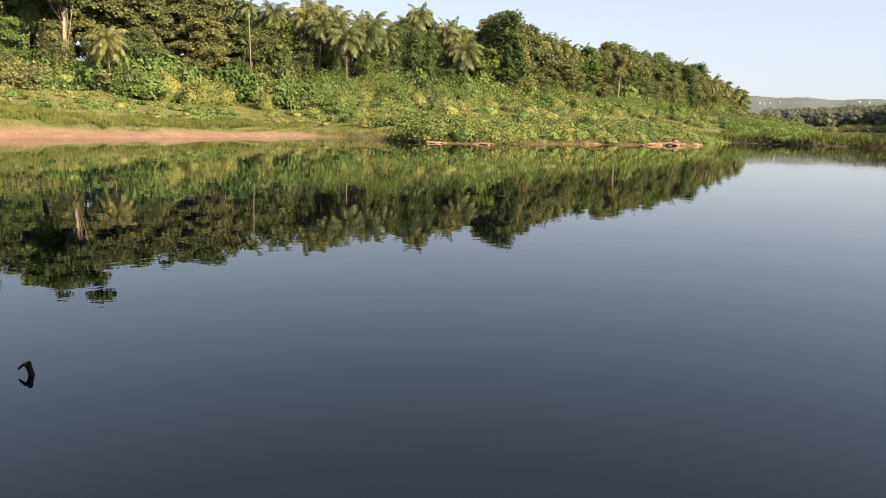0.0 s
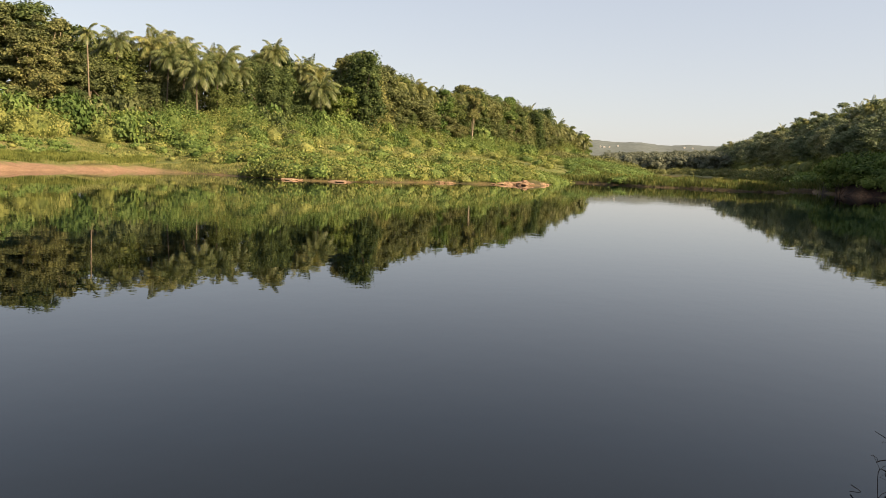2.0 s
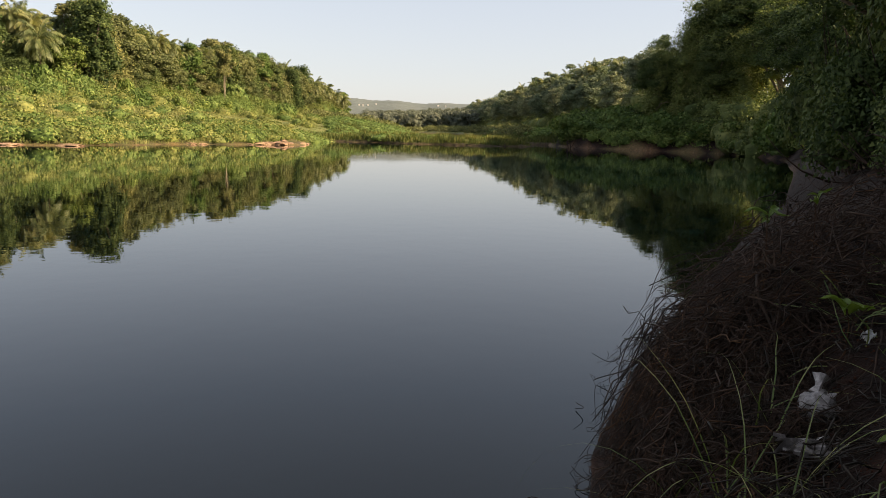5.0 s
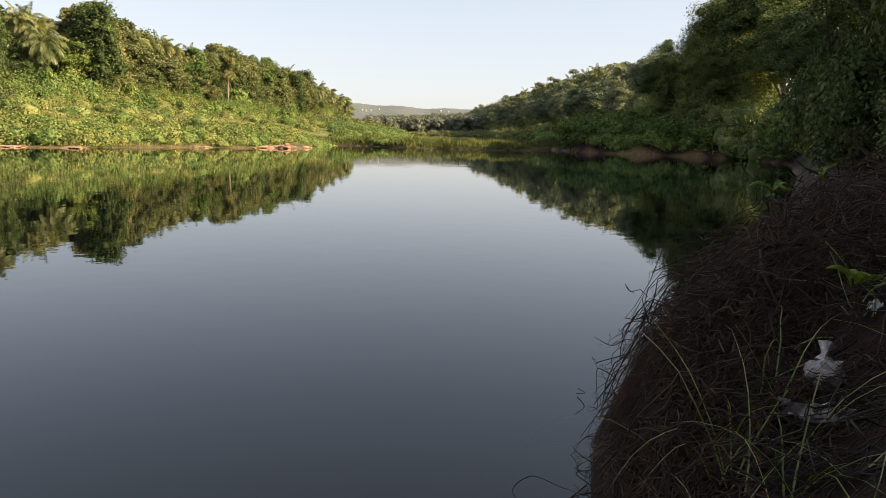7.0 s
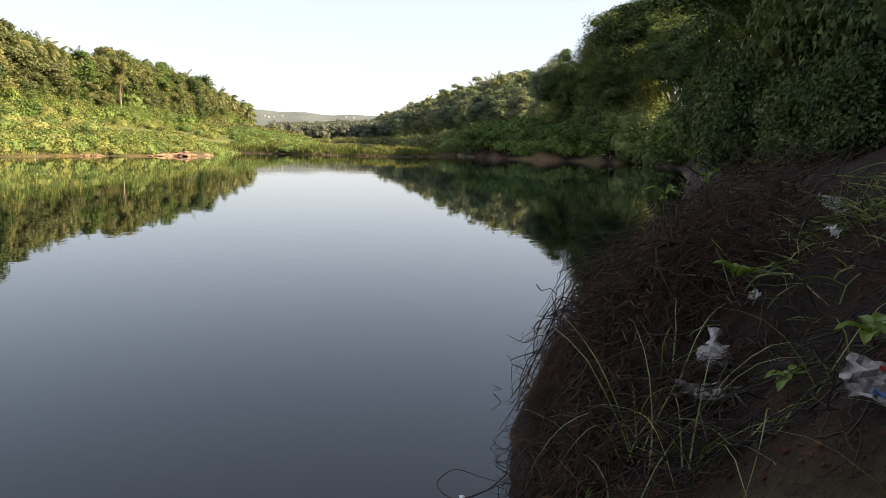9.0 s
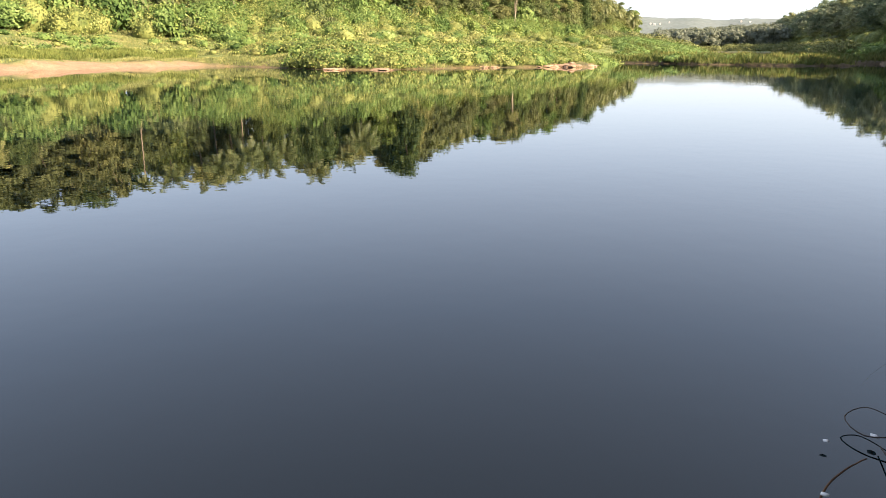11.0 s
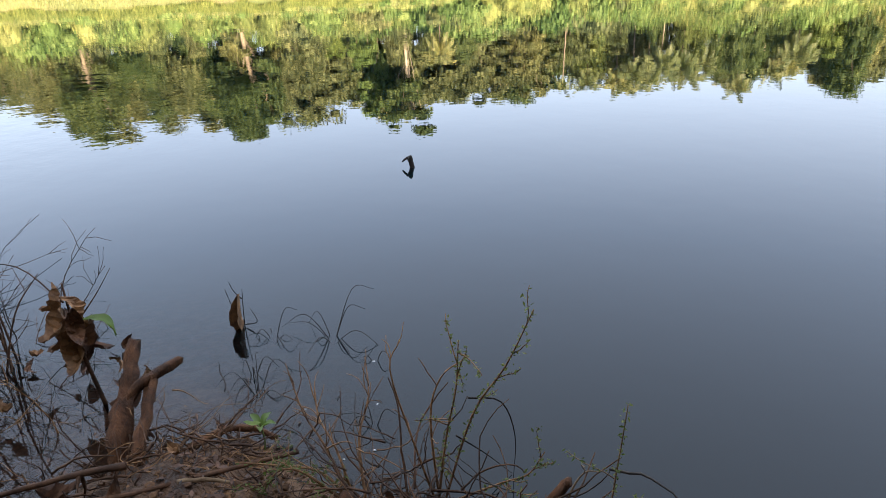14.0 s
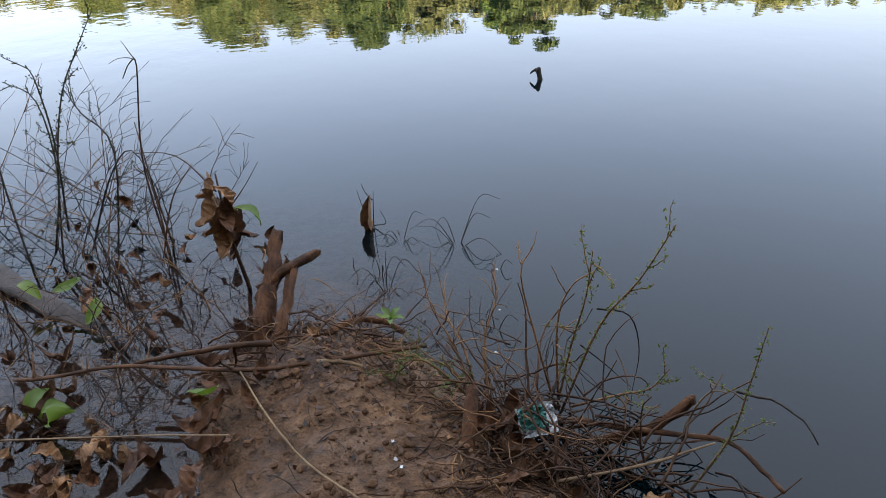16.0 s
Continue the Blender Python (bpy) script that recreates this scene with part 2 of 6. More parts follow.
# paler tones carry the air haze over distant trees in the leaf colour
LEAF_HAZED = foliage("leaves_hazed", [(0.10, 0.128, 0.092), (0.145, 0.175, 0.125), (0.21, 0.235, 0.16)], 0.2)
GRASS = foliage("grass_blades", [(0.088, 0.108, 0.042), (0.135, 0.155, 0.062), (0.205, 0.205, 0.10)], 0.2)
REED = foliage("reed_blades", [(0.055, 0.075, 0.024), (0.095, 0.115, 0.036), (0.16, 0.145, 0.06)], 0.2)


# ---- mesh helpers ----
def mesh(name, verts, faces, mat, smooth=False):
    me = bpy.data.meshes.new(name)
    me.from_pydata([tuple(v) for v in verts], [], [tuple(f) for f in faces])
    me.materials.append(mat)
    if smooth:
        me.polygons.foreach_set("use_smooth", [True] * len(me.polygons))
    me.update()
    return me


def quads(name, corners, mat, smooth=False):
    """One mesh of loose four-cornered leaves; corners is an (n, 4, 3) array."""
    n = len(corners)
    me = bpy.data.meshes.new(name)
    me.vertices.add(4 * n)
    me.vertices.foreach_set("co", np.ascontiguousarray(corners, dtype=np.float32).ravel())
    me.loops.add(4 * n)
    me.loops.foreach_set("vertex_index", np.arange(4 * n, dtype=np.int32))
    me.polygons.add(n)
    me.polygons.foreach_set("loop_start", np.arange(0, 4 * n, 4, dtype=np.int32))
    me.update(calc_edges=True)
    me.materials.append(mat)
    return me


def part(name, me, parent, label=""):
    ob = new(name, me)
    ob.parent = parent
    return tagged(ob, label)


def thing(name, label, category, group="", kind="", at=None):
    ob = new(name)
    ob.empty_display_size = 0.1
    if at is not None:
        ob.matrix_basis = at
    return tagged(ob, label, category, group, kind)


def tube(points, radii, sides=6, cap=True):
    """Vertices and faces of a bent, tapered tube."""
    pts = np.array(points, float)
    verts, faces = [], []
    side = np.array([0.37, 0.61, 0.70])
    for i, p in enumerate(pts):
        way = pts[min(i + 1, len(pts) - 1)] - pts[max(i - 1, 0)]
        way = way / (np.linalg.norm(way) + 1e-9)
        u = np.cross(way, side)
        u /= np.linalg.norm(u) + 1e-9
        v = np.cross(way, u)
        for k in range(sides):
            a = 2 * math.pi * k / sides
            verts.append(p + radii[i] * (math.cos(a) * u + math.sin(a) * v))
    for i in range(len(pts) - 1):
        for k in range(sides):
            a, b = i * sides + k, i * sides + (k + 1) % sides
            faces.append((a, b, b + sides, a + sides))
    if cap:
        faces.append(tuple(range(sides - 1, -1, -1)))
        faces.append(tuple(range((len(pts) - 1) * sides, len(pts) * sides)))
    return verts, faces


def joined(pieces):
    verts, faces = [], []
    for v, f in pieces:
        n = len(verts)
        verts.extend(v)
        faces.extend(tuple(i + n for i in face) for face in f)
    return verts, faces


def wander(rng, start, way, length, steps, bend=0.25, droop=0.0):
    """A crooked line from start along way."""
    p, d = np.array(start, float), np.array(way, float)
    d /= np.linalg.norm(d)
    out = [p.copy()]
    for _ in range(steps):
        d = d + rng.normal(0, bend, 3) + np.array([0, 0, -droop])
        d /= np.linalg.norm(d)
        p = p + d * length / steps
        out.append(p.copy())
    return out


def taper(r0, r1, n):
    return [r0 + (r1 - r0) * i / (n - 1) for i in range(n)]


def unit(v):
    return v / (np.linalg.norm(v, axis=-1, keepdims=True) + 1e-9)


def leaf_quads(rng, centres, normals, length, width, jitter=0.7, spread=(0.6, 1.4)):
    """Lozenge leaves at the centres, roughly facing along the normals."""
    n = len(centres)
    nn = unit(normals + rng.normal(0, jitter, (n, 3)))
    u = unit(np.cross(nn, rng.normal(0, 1, (n, 3))))
    v = np.cross(nn, u)
    s = rng.uniform(*spread, (n, 1))
    a, b = u * length * s * 0.5, v * width * s * 0.5
    return np.stack([centres - a, centres + b - a * 0.1, centres + a, centres - b - a * 0.1], 1)


ICO = None


def blob_core(c, r, rng):
    """A rough dark lump inside a leaf clump."""
    global ICO
    if ICO is None:
        bm = bmesh.new()
        bmesh.ops.create_icosphere(bm, subdivisions=1, radius=1)
        ICO = (np.array([v.co[:] for v in bm.verts]), [tuple(v.index for v in f.verts) for f in bm.faces])
        bm.free()
    v = ICO[0] * (0.72 + rng.uniform(-0.16, 0.16, (len(ICO[0]), 1))) * r + c
    return v, ICO[1]


def crown_mesh(name, rng, blobs, count, length, width, mat, hang=0.0, pointed=True, core_size=1.0):
    """A crown of leaf clumps: blobs is a list of (centre, radii)."""
    weights = np.array([np.prod(r) ** 0.667 for _, r in blobs])
    pick = rng.choice(len(blobs), count, p=weights / weights.sum())
    c = np.array([b[0] for b in blobs])[pick]
    r = np.array([b[1] for b in blobs])[pick]
    d = unit(rng.normal(0, 1, (count, 3)))
    d[:, 2] = np.where(d[:, 2] < -0.35, -d[:, 2], d[:, 2])
    pos = c + d * r * rng.uniform(0.68, 1.12, (count, 1))
    pos[:, 2] -= hang * rng.uniform(0, 1, count) ** 2
    q = leaf_quads(rng, pos, d + [0, 0, 0.35], length, width * 1.35)
    leaves = q.reshape(-1, 3)
    per = 3 if pointed else 4
    if pointed:
        leaves = np.stack([q[:, 1], q[:, 3], q[:, 2]], 1).reshape(-1, 3)
    n = len(leaves)
    core = joined([blob_core(np.array(b), np.array(rr) * core_size, rng) for b, rr in blobs])
    me = bpy.data.meshes.new(name)
    tri = np.array(core[1]) + n
    allv = np.concatenate([leaves, np.array(core[0])])
    me.vertices.add(len(allv))
    me.vertices.foreach_set("co", allv.astype(np.float32).ravel())
    loops = np.concatenate([np.arange(n), tri.ravel()]).astype(np.int32)
    starts = np.concatenate([np.arange(0, n, per), n + np.arange(0, tri.size, 3)]).astype(np.int32)
    me.loops.add(len(loops))
    me.loops.foreach_set("vertex_index", loops)
    me.polygons.add(len(starts))
    me.polygons.foreach_set("loop_start", starts)
    me.update(calc_edges=True)
    me.materials.append(mat)
    return me


# ---- the lie of the land ----
FAR_SHORE = [(-600, -250), (-130, -32), (-68, 6), (-46, 25), (-33, 36), (-25.7, 40.4), (-21.4, 45.1), (-16.7, 53.4), (-11.7, 62), (-7, 60),
             (-1.3, 53.5), (2.7, 53.5), (10.6, 61), (15.9, 63.5), (20, 65), (25, 67.5), (27.5, 75), (33, 90), (46, 105), (58, 118), (80, 150),
             (110, 215), (125, 270), (100, 340), (30, 410), (-600, 600)]
NEAR_SHORE = [(-600, -400), (-60, -25), (-12, -4), (-5, -1.5), (-3, -0.6), (-1.8, 0.02), (-1.62, 0.34), (-1.85, 0.5), (-2.03, 0.7), (-1.97, 0.95),
              (-1.70, 1.19), (-1.42, 1.13), (-1.15, 1.02), (-0.9, 0.94), (-0.5, 0.9), (0.3, 0.9), (1.2, 1.0), (1.9, 1.5), (2.45, 2.15), (3.0, 2.72), (4.0, 3.45),
              (5.5, 4.4), (9, 6.5), (18, 11.5), (40, 25.5), (64, 42), (75, 54), (77, 63), (73, 72), (70, 78), (76, 92), (88, 112), (115, 150), (150, 220), (180, 300),
              (190, 380), (140, 450), (40, 520), (-600, 820), (-4500, 1000), (-4500, 4500), (4500, 4500), (4500, -4500), (-4500, -4500)]


def inside_by(poly, x, y):
    """Signed distance to a polygon, positive inside."""
    best = np.full(x.shape, 1e9)
    odd = np.zeros(x.shape, bool)
    for (ax, ay), (bx, by) in zip(poly, poly[1:] + poly[:1]):
        ex, ey = bx - ax, by - ay
        s = np.clip(((x - ax) * ex + (y - ay) * ey) / (ex * ex + ey * ey), 0, 1)
        best = np.minimum(best, np.hypot(x - ax - s * ex, y - ay - s * ey))
        if ay != by:
            odd ^= ((ay > y) != (by > y)) & (x < ax + (y - ay) / (by - ay) * ex)
    return np.where(odd, best, -best)


def step(v, a, b):
    s = np.clip((v - a) / (b - a), 0, 1)
    return s * s * (3 - 2 * s)


def lumps(x, y, size, seed=0.0):
    """Cheap smooth noise in the plan, about -1 to 1."""
    u, v = x / size + seed, y / size - seed * 0.7
    return (np.sin(u * 2.1 + 1.7 * np.sin(v * 1.3)) * np.cos(v * 1.9 + 1.3 * np.sin(u * 1.1 + 2)) + 0.5 * np.sin(u * 4.7 + v * 3.1 + np.sin(v * 5.3)) * np.cos(v * 4.1 - u * 1.7)) / 1.3


def land(x, y):
    """Height and the weights of sand, red soil and mud."""
    x, y = np.asarray(x, float), np.asarray(y, float)
    df, dn = inside_by(FAR_SHORE, x, y), inside_by(NEAR_SHORE, x, y)
    df = df + 0.7 * lumps(x, y, 3.5, 3) * step(np.abs(df), 60, 0)
    bar = step(x, -7.0, -13.0) * step(x, -31, -26)
    zf = 0.4 * step(df, 0, 1.6) * (1 - bar) + 3.7 * (1 - np.exp(-np.clip(df - 1.5 - 2.0 * bar, 0, 80) / 13)) + 0.05 * np.clip(df - 45, 0, 60)
    zf = zf + bar * (0.55 * step(df, 0, 2.6) - 0.35 * step(df, 4, 9)) * (0.75 + 0.5 * step(lumps(x, y, 9, 1), -0.2, 0.9))
    zf = zf + 0.22 * lumps(x, y, 4.0) * step(df, 2, 8)
    zf = np.where(df > 0, zf, np.maximum(df * 0.22, -1.6))
    right = step(x, 0.9, 2.3)
    low = 0.02 + 0.10 * step(dn, 0, 0.3) + 0.09 * np.clip(dn, 0, 1.4) + 0.75 * np.clip(dn - 1.7, 0, 3.5) + 0.1 * np.clip(dn - 5, 0, 60)
    steep = 0.25 * step(dn, 0, 0.3) + 0.72 * np.clip(dn, 0, 1.2) + 0.5 * np.clip(dn - 1.2, 0, 3.5) + 0.1 * np.clip(dn - 4.7, 0, 60)
    away = step(np.hypot(x, y), 12, 40)
    steep = steep * (1 - away) + away * (1.6 * step(dn, 0, 1.6) + 0.2 * np.clip(dn - 1, 0, 30) * (1 - 0.9 * step(np.hypot(x, y), 125, 190)))
    zn = low * (1 - right) + steep * right
    close = step(np.hypot(x, y), 9, 3)
    # the ground follows the shift that lines the near things up in view
    zn = zn + close * step(dn, 0, 0.3) * (0.0105 * (1 - right) * np.clip(x + 1.2, -3, 0.6) + 0.031 * right)
    zn = zn + close * step(dn, 0, 0.25) * (0.024 * lumps(x, y, 0.22, 5) + 0.016 * lumps(x, y, 0.075, 9)) + close * right * step(dn, 0.1, 0.6) * 0.09 * lumps(x, y, 0.5, 2)
    zn = zn + away * step(dn, 0.2, 1.5) * (0.3 * lumps(x, y, 2.6, 11) + 0.18 * lumps(x, y, 1.1, 13)) * step(np.hypot(x, y), 210, 140)
    zn = np.where(dn > 0, zn, np.maximum(dn * (0.22 + 0.2 * right), -1.6))
    z = np.maximum(zf, zn)
    hill = step(np.hypot(x, y), 600, 1100) * step(y, 100, 500)
    z = z + hill * (10 + 9 * lumps(x, y, 260, 4) + 4 * lumps(x, y, 90, 8))
    wide = (0.5 + 2.3 * step(x, -9, -19)) * (1 + 0.35 * lumps(x, y, 6, 6))
    sand = bar * step(df, wide + 0.5, wide - 0.2) * step(df, -4, -0.7)
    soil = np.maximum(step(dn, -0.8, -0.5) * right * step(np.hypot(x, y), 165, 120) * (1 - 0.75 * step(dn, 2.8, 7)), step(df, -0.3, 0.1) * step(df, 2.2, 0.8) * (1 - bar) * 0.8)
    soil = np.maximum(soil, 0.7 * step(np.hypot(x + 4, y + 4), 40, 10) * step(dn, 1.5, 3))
    mud = (1 - right) * step(dn, -3.0, -1.0) * step(dn, 3.0, 1.6) * step(np.hypot(x, y), 14, 8)
    bed = step(np.maximum(df, dn), 0.0, -0.3) * (1 - sand)
    return z, sand, soil * (1 - mud), np.maximum(mud, bed)


def height(x, y):
    return float(land(np.array([x]), np.array([y]))[0][0])


def build_ground():
    rings = [0.25]
    while rings[-1] < 3800:
        rings.append(rings[-1] * (1.022 if rings[-1] < 6 else 1.03))
    rings = np.array(rings)
    turns = 440
    a = np.linspace(0, 2 * np.pi, turns, endpoint=False)
    cx, cy = -0.6, -0.1
    x, y = cx + np.outer(rings, np.sin(a)), cy + np.outer(rings, np.cos(a))
    z, sand, soil, mud = land(x, y)
    n = len(rings)
    i, j = np.meshgrid(np.arange(n - 1), np.arange(turns), indexing="ij")
    jn = (j + 1) % turns
    faces = np.stack([i * turns + j, (i + 1) * turns + j, (i + 1) * turns + jn, i * turns + jn], -1).reshape(-1, 4)[:, ::-1]
    zc = float(land(np.array([cx]), np.array([cy]))[0][0])
    verts = np.concatenate([np.stack([x, y, z], -1).reshape(-1, 3), [[cx, cy, zc]]])
    me = bpy.data.meshes.new("ground")
    me.vertices.add(len(verts))
    me.vertices.foreach_set("co", verts.astype(np.float32).ravel())
    fan = np.array([[n * turns, (k + 1) % turns, k] for k in range(turns)])
    loops = np.concatenate([faces.ravel(), fan.ravel()]).astype(np.int32)
    starts = np.concatenate([np.arange(0, faces.size, 4), faces.size + np.arange(0, fan.size, 3)]).astype(np.int32)
    me.loops.add(len(loops))
    me.loops.foreach_set("vertex_index", loops)
    me.polygons.add(len(starts))
    me.polygons.foreach_set("loop_start", starts)
    me.polygons.foreach_set("use_smooth", [True] * len(starts))
    me.update(calc_edges=True)
    for key, w in (("sand", sand), ("soil", soil), ("mud", mud)):
        at = me.attributes.new(key, "FLOAT", "POINT")
        at.data.foreach_set("value", np.concatenate([w.ravel(), [w.ravel()[0]]]).astype(np.float32))
    me.materials.append(ground_material())
    return tagged(new("ground", me), "river banks of brown mud, red soil, pale sand and grass", "ground", kind="structure")


build_ground()
water = new("water", mesh("water", [(-900, -500, 0), (900, -500, 0), (900, 700, 0), (-900, 700, 0)], [(0, 1, 2, 3)], water_material()))
tagged(water, "still dark river water mirroring trees and sky", "river", kind="structure")


# ---- trees ----
TREE_LINE = [(-75, 80), (-20, 80), (-10, 84), (-2, 92), (4.3, 112), (8.8, 140), (13.6, 172), (18, 212), (22.6, 265)]


def tree_line(a):
    """Range of the far bank's tree line by bearing in degrees."""
    return float(np.interp(a, [s[0] for s in TREE_LINE], [s[1] for s in TREE_LINE]))


SKYLINE = [(-75, 10.1), (-66, 10.5), (-63, 11.5), (-60, 13.3), (-56.6, 12.8), (-52, 17.4), (-49, 15.2), (-46, 15.8), (-43, 15.9), (-40.7, 18.8), (-38, 16.5),
           (-35, 16.7), (-32.7, 15.9), (-30.7, 16.4), (-28.1, 18.5), (-26, 16.1), (-23.2, 16.3), (-21.9, 15.0), (-18.2, 16.3), (-16.8, 14.3), (-15.5, 12.8), (-14.1, 12.3),
           (-12.5, 13.5), (-8.7, 13.6), (-4.5, 13.5), (-2.4, 15.3), (-0.5, 13.9), (1, 13.9), (2.9, 16.8), (4.1, 18.9), (6.1, 17.4), (7.4, 16.3), (9.2, 17.0),
           (11.4, 17.4), (13.5, 20.0), (16, 20.1), (18.6, 19.4), (20.3, 16.7), (21.5, 15.3), (22.6, 13.6)]


def skyline(a):
    return float(np.interp(a, [s[0] for s in SKYLINE], [s[1] for s in SKYLINE]))


def bearing(a, d):
    return d * math.sin(radians(a)), d * math.cos(radians(a))


def broadleaf_meshes(seed, mat, style, leaves=13000, leaf=0.29):
    """Trunk and crown of a broad-leaved tree ten metres high."""
    rng = np.random.default_rng(seed)
    blobs = []
    if style == "round":
        for _ in range(34):
            d = unit(rng.normal(0, 1, 3))
            blobs.append((np.array([0, 0, 6.1]) + d * [2.5, 2.5, 2.9] * rng.uniform(0.65, 1.05), rng.uniform(0.45, 1.05) * np.array([1, 1, 0.75])))
        blobs.append((np.array([0, 0, 6.0]), np.array([2.3, 2.3, 2.7])))
    elif style == "draped":
        for _ in range(13):
            a, r = rng.uniform(0, 6.28), rng.uniform(0.3, 1.9)
            z = rng.uniform(5.5, 9.0)
            blobs.append((np.array([r * math.cos(a), r * math.sin(a), z]), rng.uniform(0.7, 1.2) * np.array([1, 1, 1])))
            for k in range(4):
                z -= rng.uniform(1.0, 1.6)
                if z > 0.8:
                    blobs.append((np.array([(r + 0.35 * k) * math.cos(a), (r + 0.35 * k) * math.sin(a), z]), rng.uniform(0.6, 1.1) * np.array([0.9, 0.9, 1.4])))
        blobs.append((np.array([0, 0, 5.0]), np.array([1.7, 1.7, 3.6])))
    elif style == "airy":
        for _ in range(20):
            a, r, z = rng.uniform(0, 6.28), rng.uniform(0.2, 2.6), rng.uniform(5.0, 9.3)
            blobs.append((np.array([r * math.cos(a) * (1.15 - (z - 5) * 0.12), r * math.sin(a) * (1.15 - (z - 5) * 0.12), z]), rng.uniform(0.45, 0.95) * np.array([1.2, 1.2, 0.6])))
    else:
        for _ in range(38):
            z = rng.uniform(2.0, 9.4)
            w = 2.1 * math.sin(math.pi * min(1, (z - 0.5) / 10.0)) ** 0.6
            a, r = rng.uniform(0, 6.28), rng.uniform(0.6, 1.12) * w
            blobs.append((np.array([r * math.cos(a), r * math.sin(a), z]), rng.uniform(0.4, 0.85) * np.array([1, 1, 0.8])))
        blobs.append((np.array([0, 0, 5.2]), np.array([1.5, 1.5, 3.6])))
    crown = crown_mesh("crown", rng, blobs, leaves if style != "airy" else 8000, leaf, leaf * 0.43, mat, 0.6 if style == "draped" else 0.2, core_size=0.62 if style == "draped" else 0.85)
    spine = wander(rng, (0, 0, -0.4), (0, 0, 1), 8.0, 7, 0.06 if style != "airy" else 0.02)
    pieces = [tube(spine, taper(0.24, 0.06, 8), 7)]
    for b, _ in blobs[:9]:
        s = spine[int(rng.integers(2, 6))]
        mid = (s + b) / 2 + rng.normal(0, 0.15, 3) + [0, 0, 0.3]
        pieces.append(tube([s, mid, b], [0.09, 0.055, 0.02] if style != "airy" else [0.035, 0.025, 0.012], 5))
    return mesh("trunk", *joined(pieces), PALE_BARK if style == "airy" else BARK, True), crown


def palm_meshes(seed, fronds=26, reach=1.85):
    """Trunk of unit height, and the fronds, ribs and fruit of a crown about the origin."""
    rng = np.random.default_rng(seed)
    lean = rng.normal(0, 0.5, 2)
    spine = [np.array([lean[0] * (t * t - 1), lean[1] * (t * t - 1), -0.05 + t * 1.05]) for t in np.linspace(0, 1, 8)]
    trunk = mesh("trunk", *tube(spine, [0.17, 0.12, 0.105, 0.10, 0.095, 0.09, 0.09, 0.09], 8), PALM_BARK, True)
    top = np.zeros(3)
    leaves, ribs = [], []
    for k in range(fronds):
        a = k * 2.4 + rng.uniform(-0.3, 0.3)
        up = 1.35 - 2.1 * (k / fronds) ** 0.9 + rng.uniform(-0.15, 0.15)
        n = 16
        d = np.array([math.cos(a) * math.cos(up), math.sin(a) * math.cos(up), math.sin(up)])
        p = top.copy()
        line = [p.copy()]
        for i in range(n):
            d = unit(d + np.array([0, 0, -0.055 - 0.14 * i / n]))
            p = p + d * reach * rng.uniform(0.95, 1.05) / n
            line.append(p.copy())
        ribs.append(tube(line[::3] + [line[-1]], taper(0.03, 0.008, len(line[::3]) + 1), 4, False))
        across = unit(np.cross(d, [0, 0, 1.0]))
        for i in range(1, n + 1):
            f = i / n
            long = 1.05 * math.sin(math.pi * (0.18 + 0.74 * f)) * reach / 3.2
            way = unit(line[i] - line[i - 1])
            for sgn in (-1, 1):
                for off in (0.0, 0.33, 0.67):
                    q0 = line[i] * (1 - off) + line[i - 1] * off
                    tip = q0 + across * sgn * long * 0.62 + way * long * 0.5 + np.array([0, 0, -long * rng.uniform(0.45, 1.0)])
                    mid = (q0 + tip) / 2 + np.array([0, 0, 0.06])
                    w = way * 0.026
                    leaves.append([q0, mid + w, tip, mid - w])
    crown = quads("fronds", np.array(leaves), LEAF_PALM)
    rib = mesh("frond_ribs", *joined(ribs), LEAF_PALM)
    nuts = []
    for k in range(9):
        a = k * 0.7
        nuts.append(blob_core(np.array([0.22 * math.cos(a), 0.22 * math.sin(a), -0.25 - 0.12 * (k % 3)]), np.array([0.17, 0.17, 0.2]), rng))
    return trunk, crown, rib, mesh("coconuts", *joined(nuts), LEAF_BRIGHT, True)


def bush_mesh(seed, mat, n_leaf=2600, wide=1.6, tall=1.5):
    rng = np.random.default_rng(seed)
    blobs = [(np.array([0, 0, tall * 0.4]), np.array([wide * 0.75, wide * 0.75, tall * 0.55]))]
    for _ in range(9):
        a, r = rng.uniform(0, 6.28), rng.uniform(0.3, 1.0) * wide
        blobs.append((np.array([r * math.cos(a), r * math.sin(a), rng.uniform(0.2, 0.85) * tall * (1.15 - 0.45 * r / wide)]), rng.uniform(0.35, 0.65) * np.array([1.1, 1.1, 0.85])))
    return crown_mesh("leaves", rng, blobs, n_leaf, 0.30, 0.13, mat, 0.15)


BROADLEAF = [broadleaf_meshes(11, LEAF_WARM, "round"), broadleaf_meshes(12, LEAF_DARK, "draped"), broadleaf_meshes(13, LEAF_WARM, "tall"),
             broadleaf_meshes(14, LEAF_DARK, "round"), broadleaf_meshes(15, LEAF_WARM, "draped"), broadleaf_meshes(16, LEAF_BRIGHT, "tall"),
             broadleaf_meshes(17, LEAF_WARM, "airy"), broadleaf_meshes(18, LEAF_DARK, "airy"), broadleaf_meshes(19, LEAF_HAZED, "round"), broadleaf_meshes(20, LEAF_HAZED, "tall"),
             broadleaf_meshes(26, LEAF_CREEPER, "draped", 42000, 0.16), broadleaf_meshes(27, LEAF_DARK, "round", 42000, 0.17)]
